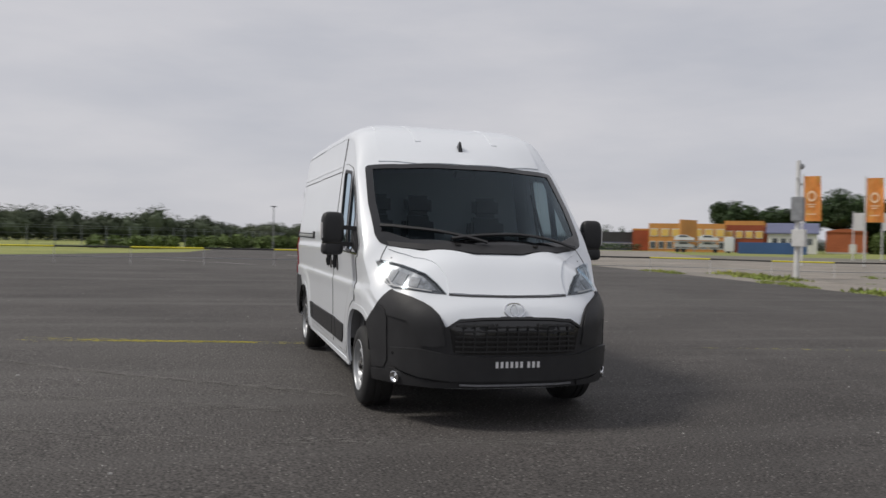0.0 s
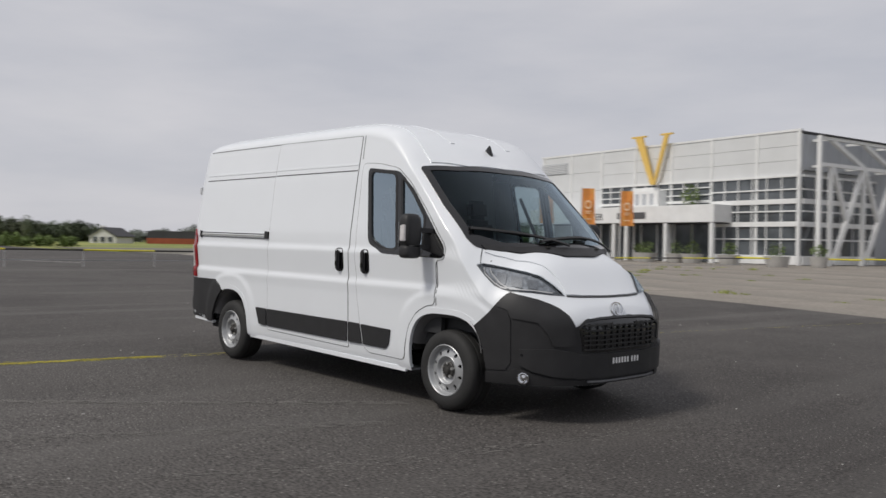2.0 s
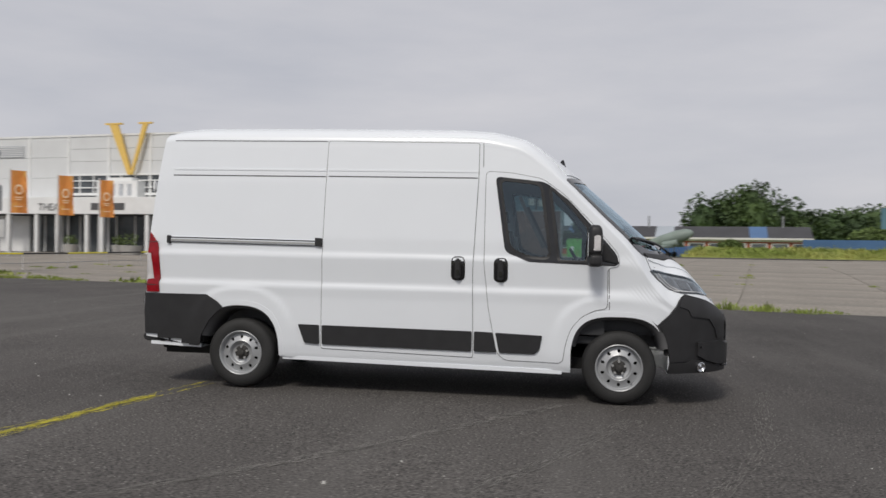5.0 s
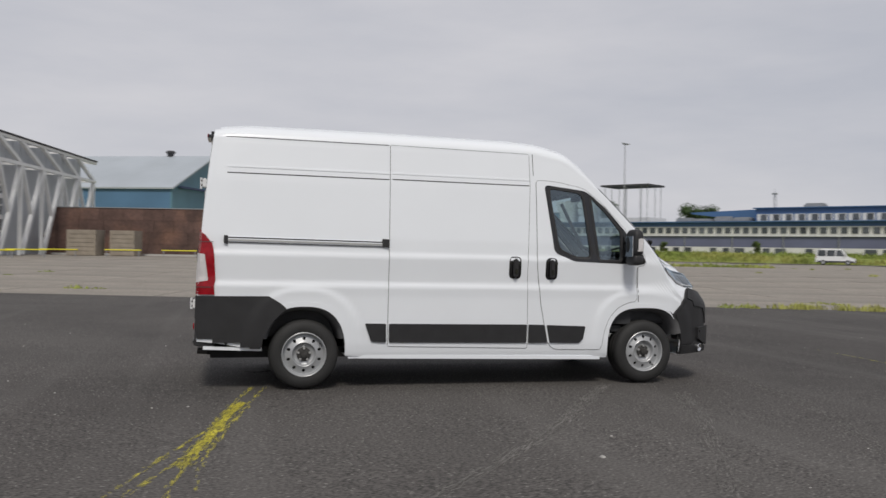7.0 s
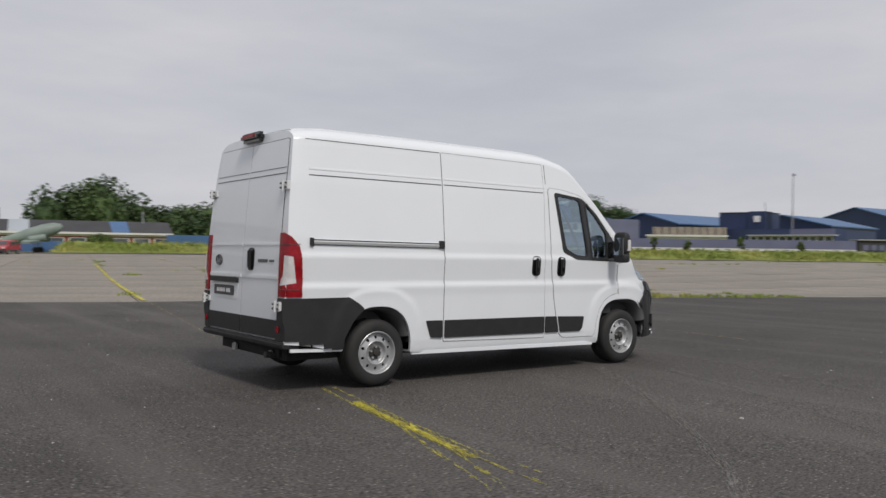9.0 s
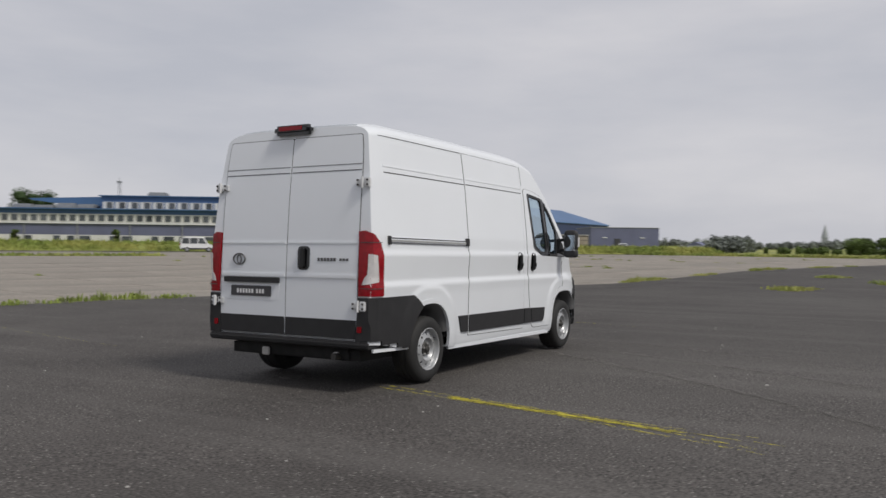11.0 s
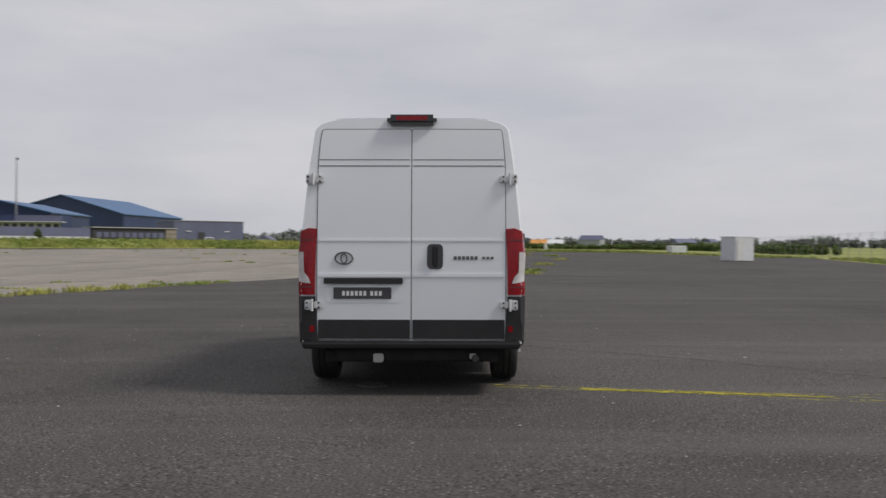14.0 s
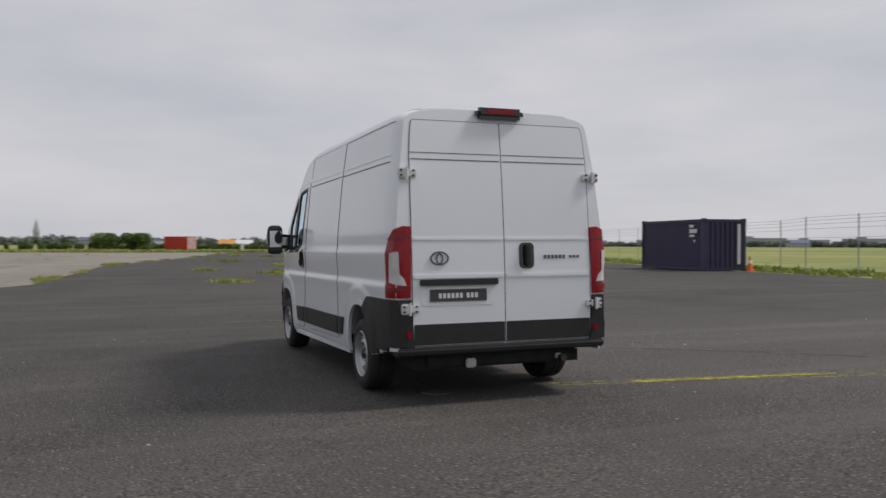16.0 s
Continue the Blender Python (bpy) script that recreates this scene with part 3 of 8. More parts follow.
def window_cut(outline, view, name, label):
    """A door skin with its window left open."""
    bm = bmesh.new()
    bm.faces.new([bm.verts.new((u, v, 0)) for u, v in outline])
    cut_grid(bm, 0.03, 0.02)
    hole = grown(WIN_FRAME, -0.015)
    bmesh.ops.delete(bm, geom=[f for f in bm.faces if inside(f.calc_center_median().to_2d(), hole)], context="FACES")
    finish_patch(bm, view, 0.0045, 0.006)
    return part(name, bm, M["paint"], van, label, smooth=40)


for sidename, s in (("right", -1), ("left", 1)):
    front_door = window_cut(DOOR_FRONT, sidename, "front_door", "white cab door with black-framed window")
    ring_seam("seam", DOOR_FRONT, sidename, front_door)
    # window frame, glass and divider
    bm = bmesh.new()
    bm.faces.new([bm.verts.new((u, v, 0)) for u, v in WIN_FRAME])
    cut_grid(bm, 0.025, 0.025)
    drop = [f for f in bm.faces if inside(f.calc_center_median().to_2d(), grown(WIN_A, 0.004)) or inside(f.calc_center_median().to_2d(), grown(WIN_B, 0.004))]
    bmesh.ops.delete(bm, geom=drop, context="FACES")
    finish_patch(bm, sidename, 0.007, 0.012)
    part("window_frame", bm, M["gloss_black"], front_door, "black window surround", smooth=40)
    for w in (WIN_A, WIN_B):
        ring_patch("window_seal", grown(w, 0.02), grown(w, -0.006), sidename, 0.009, 0.02, M["plastic"], front_door, "black rubber seal")
        g = patch("window_glass", grown(w, 0.004), sidename, -0.003, 0.003, M["glass"], front_door, "clear tinted side glass")
        g.visible_shadow = False
    panel = patch("sliding_door" if s < 0 else "side_panel", DOOR_SLIDE, sidename, 0.0045, 0.006, M["paint"], van, "white load-bay side door" if s < 0 else "white load-bay side panel", step=(0.06, 0.018))
    ring_seam("seam", DOOR_SLIDE, sidename, panel)
    # pressed lines along the flank
    strip_patch("groove", [(-2.385, 1.963), (-0.91, 1.96)], 0.009, sidename, 0.002, 0.003, M["seam"], van)
    strip_patch("groove", [(-0.88, 1.962), (0.485, 1.958)], 0.009, sidename, 0.0065, 0.003, M["seam"], van)
    strip_patch("swage", [(-2.385, 2.022), (-0.91, 2.018)], 0.016, sidename, 0.004, 0.006, M["paint"], van)
    strip_patch("swage", [(-0.88, 2.020), (0.485, 2.014)], 0.016, sidename, 0.008, 0.006, M["paint"], van)
    strip_patch("roof_seam", [(-2.40, 2.292), (-1.6, 2.29), (-0.91, 2.288)], 0.006, sidename, 0.002, 0.003, M["seam"], van)
    strip_patch("pillar_seam", [(0.53, 2.275), (0.535, 2.06)], 0.005, sidename, 0.002, 0.003, M["seam"], van)
    strip_patch("wing_seam", [(1.645, 1.19), (1.655, 0.83)], 0.006, sidename, 0.002, 0.003, M["seam"], van)
    # black rubbing strips along the sill
    for o in ([(-1.121, 0.612), (-0.925, 0.61), (-0.922, 0.436), (-1.06, 0.445)], [(-0.897, 0.61), (0.468, 0.602), (0.466, 0.425), (-0.895, 0.436)],
              [(0.488, 0.602), (0.652, 0.598), (0.688, 0.424), (0.488, 0.425)], [(0.675, 0.597), (1.085, 0.585), (1.062, 0.458), (1.02, 0.420), (0.712, 0.422)]):
        patch("rubbing_strip", rounded(o, 0.012, 2), sidename, 0.016, 0.02, M["plastic"], van, "black plastic rubbing strip", step=(0.1, 0.1))
    # door handles in dark cups
    for hx, hz in ((0.335, 1.152), (0.713, 1.146)) if s < 0 else ((0.713, 1.146),):
        cup = patch("door_handle", rounded([(hx - 0.062, hz + 0.105), (hx + 0.062, hz + 0.105), (hx + 0.062, hz - 0.105), (hx - 0.062, hz - 0.105)], 0.05), sidename,
                    0.008, 0.012, M["gloss_black"], van, "black pull handle in an oval cup")
        at, n = skin_point(sidename, hx, hz)
        bm = bmesh.new()
        add_box(bm, (0, 0, 0), (0.052, 0.03, 0.185), bevel=0.013)
        part("grip", bm, M["plastic"], cup, smooth=40, place=Matrix.Translation(at + n * 0.026))
        bm = bmesh.new()
        add_box(bm, (0, 0, 0), (0.03, 0.012, 0.05), bevel=0.005)
        part("lock", bm, M["gloss_black"], cup, smooth=40, place=Matrix.Translation(at + n * 0.043 + Vector((0, 0, -0.03))))

# sliding-door rail on the kerb side, and its twin on the other flank
for sidename, s in (("right", -1),):
    rail = patch("door_rail", [(-2.375, 1.388), (-0.955, 1.376), (-0.955, 1.318), (-2.375, 1.330)], sidename, 0.008, 0.012, M["paint"], van, "white rail channel", step=(0.15, 0.1))
    strip_patch("rail_slot", [(-2.37, 1.379), (-0.955, 1.367)], 0.010, sidename, 0.0095, 0.004, M["gloss_black"], rail, "dark slot")
    strip_patch("rail_slot", [(-2.37, 1.336), (-0.955, 1.324)], 0.008, sidename, 0.0095, 0.004, M["gloss_black"], rail, "dark slot")
    strip_patch("rail_bar", [(-2.37, 1.356), (-0.955, 1.345)], 0.018, sidename, 0.014, 0.008, M["bare"], rail, "bare metal runner")
    for x0, x1 in ((-2.40, -2.365), (-0.975, -0.912)):
        patch("rail_end", rounded([(x0, 1.398), (x1, 1.394), (x1, 1.318), (x0, 1.326)], 0.006, 2), sidename, 0.02, 0.024, M["plastic"], rail, "black end cap")

# windscreen
ring_patch("screen_border", grown(SCREEN, 0.014), grown(SCREEN, -0.045), "screen", 0.006, 0.012, M["gloss_black"], van, "black printed screen border")
g = patch("windscreen", grown(SCREEN, -0.03), "screen", 0.0, 0.004, M["screen"], van, "tinted windscreen glass", step=(0.08, 0.08))
g.visible_shadow = False
FRIT = [(-0.845, -0.20), (-0.62, -0.375), (-0.36, -0.462), (0, -0.478), (0.36, -0.462), (0.62, -0.375), (0.845, -0.20)]
patch("screen_frit", FRIT + [(0.835, -0.30), (0.77, -0.345), (0.53, -0.49), (0.18, -0.56), (-0.18, -0.56), (-0.53, -0.49), (-0.77, -0.345), (-0.835, -0.30)],
      "screen", 0.006, 0.01, M["gloss_black"], van, "black printed band along the screen's foot", step=(0.05, 0.05))
patch("scuttle", [(-0.80, -0.335), (-0.53, -0.465), (-0.18, -0.54), (0.18, -0.54), (0.53, -0.465), (0.80, -0.335), (0.785, -0.385), (0.54, -0.525), (0.19, -0.648), (-0.19, -0.648), (-0.54, -0.525), (-0.785, -0.385)],
      "screen", 0.014, 0.02, M["plastic"], van, "black scuttle panel", step=(0.05, 0.05))
for y in (-0.30, 0.34):
    at, n = skin_point("screen", y, -0.535)
    box("washer_jet", at + n * 0.02, (0.03, 0.045, 0.018), M["hub"], van, "small washer jet", bevel=0.005)
for y0, v0, y1, v1 in ((-0.07, -0.545, -0.83, -0.185), (0.76, -0.40, -0.33, -0.475)):
    wiper = strip_patch("wiper", [(y0, v0), ((y0 + y1) / 2, (v0 + v1) / 2 + 0.01), (y1, v1)], 0.022, "screen", 0.045, 0.014, M["plastic"], van, "black wiper arm")
    strip_patch("blade", [(y0 * 0.6 + y1 * 0.4, v0 * 0.6 + v1 * 0.4 + 0.02), (y1 * 1.0, v1 + 0.02)], 0.012, "screen", 0.03, 0.024, M["gloss_black"], wiper)
box("mirror_mount", (1.40, 0, 1.93), (0.05, 0.20, 0.10), M["plastic"], van, "black sensor housing behind the windscreen", rot=Euler((0, radians(40), 0)).to_matrix(), bevel=0.015)

# bonnet: a raised panel between the lamps, with its shut lines
half_ = [(1.985, -0.80), (2.13, -0.650), (2.25, -0.560), (2.34, -0.508), (2.43, -0.462), (2.49, -0.455), (2.53, -0.462), (2.556, -0.30), (2.566, -0.10)]
back_ = [(2.318, -0.19), (2.145, -0.56), (1.985, -0.775)]
bonnet = patch("bonnet", half_ + [(x, -y) for x, y in half_[::-1]] + [(x, -y) for x, y in back_[::-1]] + back_, "top", 0.009, 0.012, M["paint"], van, "white bonnet", step=(0.04, 0.05))
strip_patch("bonnet_seam", dense([(-0.462, 0.949), (-0.30, 0.942), (0, 0.938), (0.30, 0.942), (0.462, 0.949)], 0.04), 0.011, "front", 0.004, 0.006, M["seam"], bonnet)
for s in (-1, 1):
    strip_patch("wing_line", [(1.955, s * 0.79), (1.99, s * 0.845), (2.02, s * 0.878)], 0.006, "top", 0.003, 0.004, M["seam"], van)
    # swept headlamps
    lamp_o = rounded([(s * 66.2, 1.167), (s * 64.5, 1.176), (s * 57.5, 1.158), (s * 50.5, 1.137), (s * 43.5, 1.117), (s * 37.0, 1.089), (s * 31.7, 1.026), (s * 27.0, 0.950), (s * 33, 0.956), (s * 42, 0.972), (s * 50.5, 0.975),
                      (s * 57.0, 1.013), (s * 62.2, 1.092)], 0.012, 2)
    lamp = patch("headlamp", lamp_o, "nose", 0.002, 0.012, M["lamp_inside"], van, "swept headlamp with clear lens", step=(2, 0.03))
    lamp_i = rounded([(s * 63.2, 1.150), (s * 56.5, 1.138), (s * 50, 1.117), (s * 43, 1.096), (s * 38.2, 1.070), (s * 34.0, 1.020), (s * 31.2, 0.974), (s * 42, 0.990), (s * 50, 0.994), (s * 55.5, 1.026), (s * 60.3, 1.092)], 0.012, 2)
    bowl = patch("inner_bowl", lamp_i, "nose", 0.006, 0.006, M["bowl"], lamp, "pale faceted lamp bowl", step=(2, 0.03))
    for a0, a1, z0, z1 in ((56.8, 51.8, 1.112, 1.030), (50.2, 44.8, 1.092, 1.012), (43.4, 38.6, 1.066, 1.000)):
        patch("reflector", rounded([(s * a0, z0), (s * a1, z0 - 0.014), (s * (a1 + 0.4), z1 - 0.012), (s * (a0 - 0.4), z1)], 0.02, 2), "nose", 0.011, 0.006, M["reflector"], lamp, "bright reflector bowl", step=(2, 0.03))
    for a0, a1, a2 in ((63.0, 57.2, 51.5), (60.2, 54.8, 49.5)):
        strip_patch("daytime_strip", [(s * a0, 1.142), (s * (a0 - 1.2), 1.098), (s * a1, 1.030), (s * (a1 - 3.2), 1.000), (s * a2, 0.992)], 0.010, "nose", 0.013, 0.006, M["white_lens"], lamp, "white light strip")
    strip_patch("daytime_strip", [(s * 50.5, 0.990), (s * 42, 0.986), (s * 33, 0.968)], 0.007, "nose", 0.013, 0.006, M["white_lens"], lamp, "white light strip")
    strip_patch("lamp_bezel", [(s * 64.0, 1.168), (s * 57.5, 1.151), (s * 50.5, 1.130), (s * 43.5, 1.110), (s * 37.4, 1.082), (s * 32.2, 1.020), (s * 28.6, 0.962)], 0.013, "nose", 0.013, 0.006, M["gloss_black"], lamp, "black upper bezel")
    g = patch("lens", lamp_o, "nose", 0.017, 0.004, M["lens"], lamp, "clear lens", step=(2, 0.03))
    g.visible_shadow = False

# front bumper: a wrap-round black moulding
BUMP_H = [(-58.5, 0.297), (-58.2, 0.40), (-59.8, 0.52), (-61.8, 0.63), (-64.3, 0.708), (-58.5, 0.808), (-55.8, 0.868), (-53.6, 0.915), (-51.4, 0.950), (-49.8, 0.965), (-47.2, 0.953), (-43, 0.936), (-39.3, 0.918),
          (-35, 0.888), (-31.4, 0.854), (-28.3, 0.806), (-27.0, 0.765), (-26.0, 0.728), (-24.6, 0.735), (-21, 0.776), (-14, 0.782), (-7, 0.784)]
BUMP_F = BUMP_H + [(-a, z) for a, z in BUMP_H[::-1]] + [(40, 0.297), (22, 0.297), (0, 0.297), (-22, 0.297), (-40, 0.297)]
bumper = patch("front_bumper", rounded(BUMP_F, 0.01, 2), "nose", 0.020, 0.035, M["plastic"], van, "black grained plastic front bumper", step=(2.0, 0.03))
grille = patch("grille", rounded([(-24.6, 0.722), (-21, 0.764), (0, 0.772), (21, 0.764), (24.6, 0.722), (23.2, 0.555), (19, 0.540), (0, 0.535), (-19, 0.540), (-23.2, 0.555)], 0.02, 2), "nose", 0.022, 0.006,
               M["gloss_black"], bumper, "dark honeycomb grille", step=(3, 0.05))
for k in range(6):
    z = 0.735 - k * 0.035
    strip_patch("grille_bar", [(-22.6, z), (-10, z), (0, z), (10, z), (22.6, z)], 0.011, "nose", 0.036, 0.014, M["rubber"], grille)
for a in range(-20, 21, 4):
    strip_patch("grille_bar", [(a, 0.745), (a, 0.55)], 0.5, "nose", 0.033, 0.010, M["rubber"], grille)
strip_patch("grille_lip", [(-25, 0.725), (-21.5, 0.768), (-14, 0.777), (0, 0.780), (14, 0.777), (21.5, 0.768), (25, 0.725)], 0.018, "nose", 0.034, 0.02, M["plastic"], bumper)
LOW_H = [(-46, 0.562), (-40, 0.568), (-34, 0.570), (-29, 0.553), (-23.7, 0.530), (-12, 0.526)]
patch("lower_panel", rounded(LOW_H + [(-a, z) for a, z in LOW_H[::-1]] + [(45.8, 0.45), (41, 0.405), (34, 0.372), (24, 0.352), (0, 0.346), (-24, 0.352), (-34, 0.372), (-41, 0.405), (-45.8, 0.45)], 0.012, 2), "nose", 0.047, 0.03, M["plastic"], bumper,
      "smooth black lower panel", step=(2.5, 0.04))
strip_patch("skid_trim", [(-21, 0.326), (-10, 0.322), (0, 0.321), (10, 0.322), (21, 0.326)], 0.012, "nose", 0.050, 0.02, M["reflector"], bumper, "thin silver skid trim")
for k in range(9):
    a = -8.7 + k * 1.9 + (0.9 if k > 5 else 0)
    strip_patch("name_bar", [(a, 0.468), (a + 1.0, 0.468)], 0.044, "nose", 0.0495, 0.003, M["bar_white"], bumper, "pale lettering as plain bars")
for s in (-1, 1):
    patch("cheek_panel", rounded([(s * 60.8, 0.60), (s * 62.9, 0.70), (s * 57.8, 0.790), (s * 55.0, 0.845), (s * 50.5, 0.825), (s * 49.3, 0.772), (s * 48.9, 0.455), (s * 50.8, 0.402), (s * 58.3, 0.395), (s * 59.2, 0.50)], 0.012, 2),
          "nose", 0.027, 0.02, M["plastic"], bumper, "black wheel-side cheek", step=(2, 0.04))
    patch("brow_panel", rounded([(s * 54.6, 0.862), (s * 53.0, 0.908), (s * 50.8, 0.942), (s * 49.6, 0.955), (s * 43, 0.928), (s * 39.2, 0.910), (s * 35, 0.880), (s * 31.6, 0.846), (s * 28.7, 0.800), (s * 26.8, 0.730), (s * 25.8, 0.60),
                                 (s * 29.5, 0.585), (s * 34.3, 0.592), (s * 36.2, 0.682), (s * 39.8, 0.762), (s * 44, 0.775), (s * 49.0, 0.785), (s * 50.3, 0.838)], 0.012, 2),
          "nose", 0.030, 0.02, M["plastic"], bumper, "black brow under the headlamp", step=(2, 0.04))
    patch("lower_lip", rounded([(s * 58.3, 0.382), (s * 50.2, 0.388), (s * 47.5, 0.412), (s * 44, 0.408), (s * 38, 0.372), (s * 30, 0.345), (s * 24, 0.340), (s * 24, 0.303), (s * 45, 0.303), (s * 58.4, 0.303)], 0.01, 2), "nose", 0.034, 0.024, M["plastic"], bumper,
          "black lower lip round the fog lamp", step=(2, 0.04))
    at, n = skin_point("nose", s * 44.6, 0.522)
    tube("parking_sensor", at + n * 0.04, at + n * 0.050, 0.011, M["gloss_black"], bumper, sides=12)
    at, n = skin_point("nose", s * 43.8, 0.352)
    bm = bmesh.new()
    add_lathe(bm, [(0.0, -0.004), (0.024, -0.010), (0.034, 0.0), (0.038, 0.006), (0.043, 0.004), (0.043, -0.03)], 20)
    part("fog_lamp", bm, M["chrome"], bumper, "small round fog lamp", smooth=40, place=Matrix.Translation(at + n * 0.046) @ n.to_track_quat("Y", "Z").to_matrix().to_4x4())


def oval_badge(place, parent, rx, rz, mat):
    """A plain oval badge: a rim and an inner ring."""
    bm = bmesh.new()
    for cx, cz, ax, az, t in ((0, 0, rx, rz, 0.007), (0, -rz * 0.05, rx * 0.34, rz * 0.78, 0.006)):
        ring = []
        for k in range(32):
            a = k * math.tau / 32
            c = Vector((cx + ax * math.cos(a), 0, cz + az * math.sin(a)))
            out = Vector((math.cos(a), 0, math.sin(a)))
            ring.append([bm.verts.new(c + out * t * math.cos(b) + Vector((0, t * math.sin(b), 0))) for b in (0, math.tau / 5, 2 * math.tau / 5, 3 * math.tau / 5, 4 * math.tau / 5)])
        for k in range(32):
            a, b = ring[k], ring[(k + 1) % 32]
            for j in range(5):
                bm.faces.new((a[j], a[(j + 1) % 5], b[(j + 1) % 5], b[j]))
    return part("badge", bm, mat, parent, "plain oval ring badge", smooth=60, place=place)


at, n = skin_point("front", 0.0, 0.842)
oval_badge(Matrix.Translation(at + n * 0.012) @ Vector((1, 0, 0.35)).normalized().to_track_quat("-Y", "Z").to_matrix().to_4x4(), van, 0.078, 0.054, M["chrome"])

# roof antenna and roof ribs
at, n = skin_point("top", 1.225, 0.0)
bm = bmesh.new()
add_prism(bm, [(-0.05, -0.01), (0.055, -0.01), (0.03, 0.02), (-0.03, 0.075), (-0.045, 0.07)], -0.022, 0.022)
for v in bm.verts:
    if v.co.z > 0.03:
        v.co.y *= 0.35
bmesh.ops.bevel(bm, geom=bm.edges[:], offset=0.006, segments=2, affect="EDGES", clamp_overlap=True)
part("roof_antenna", bm, M["gloss_black"], van, "black fin antenna", smooth=40, place=Matrix.Translation(at) @ pose(0, 0, 0, 0, 32, 0))
edge_ = [(-2.45, 0.665), (-1.0, 0.68), (0.5, 0.685), (0.9, 0.70), (1.1, 0.725), (1.268, 0.74)]
pressings = [patch("top_pressing", [(x, -y) for x, y in edge_] + [(1.385, -0.42), (1.412, 0.0), (1.385, 0.42)] + edge_[::-1], "top", 0.010, 0.014, M["paint"], van, step=(0.12, 0.12))]
for y in (-0.36, 0.36):
    pressings.append(strip_patch("pressed_rib", [(x, y) for x in np.linspace(-2.35, 1.12, 14)], 0.05, "top", 0.013, 0.006, M["paint"], van))
# the roof's pressings belong to the one-piece body
bm = bmesh.new()
bm.from_mesh(body_shell.data)
for ob in pressings:
    bm.from_mesh(ob.data)
    bpy.data.objects.remove(ob)
bm.to_mesh(body_shell.data)
bm.free()

# door mirrors
for s in (-1, 1):
    arm = bmesh.new()
    add_prism(arm, [(1.47, 1.27), (1.73, 1.215), (1.73, 1.25), (1.60, 1.40), (1.50, 1.42)], s * 0.955, s * 1.01)
    bmesh.ops.bevel(arm, geom=arm.edges[:], offset=0.012, segments=2, affect="EDGES", clamp_overlap=True)
    mirror = part("door_mirror", arm, M["plastic"], van, "large black door mirror on two arms", smooth=40)
    for z in (1.285, 1.42):
        beam("arm", (1.56, s * 0.97, z), (1.52, s * 1.13, z + 0.01), 0.06, 0.035, M["plastic"], mirror)
    place = pose(1.515, s * 1.165, 1.378, 0, 0, s * -6)
    for z, hgt, wx, wy in ((0.040, 0.27, 0.125, 0.185), (-0.125, 0.11, 0.118, 0.175)):
        bm = bmesh.new()
        bmesh.ops.create_icosphere(bm, subdivisions=4, radius=1.0)
        for v in bm.verts:
            c = [math.copysign(abs(q) ** 0.52, q) for q in v.co]
            nose_ = 1.0 - 0.12 * max(0.0, c[2])
            v.co = Vector((c[0] * wx / 2 * nose_, c[1] * wy / 2, c[2] * hgt / 2))
        part("housing", bm, M["plastic"], mirror, "rounded black housing", smooth=60, place=place @ Matrix.Translation((0, 0, z)))
    bm = bmesh.new()
    add_box(bm, (0, 0, -0.080), (0.105, 0.158, 0.05), bevel=0.02)
    part("groove", bm, M["gloss_black"], mirror, smooth=50, place=place)
    box("mirror_glass", (1.457, s * 1.165, 1.385), (0.006, 0.145, 0.20), M["chrome"], mirror, "mirror glass", bevel=0.002)
    box("repeater", (1.53, s * 1.252, 1.398), (0.06, 0.022, 0.13), M["white_lens"], mirror, "clear side repeater", bevel=0.006)

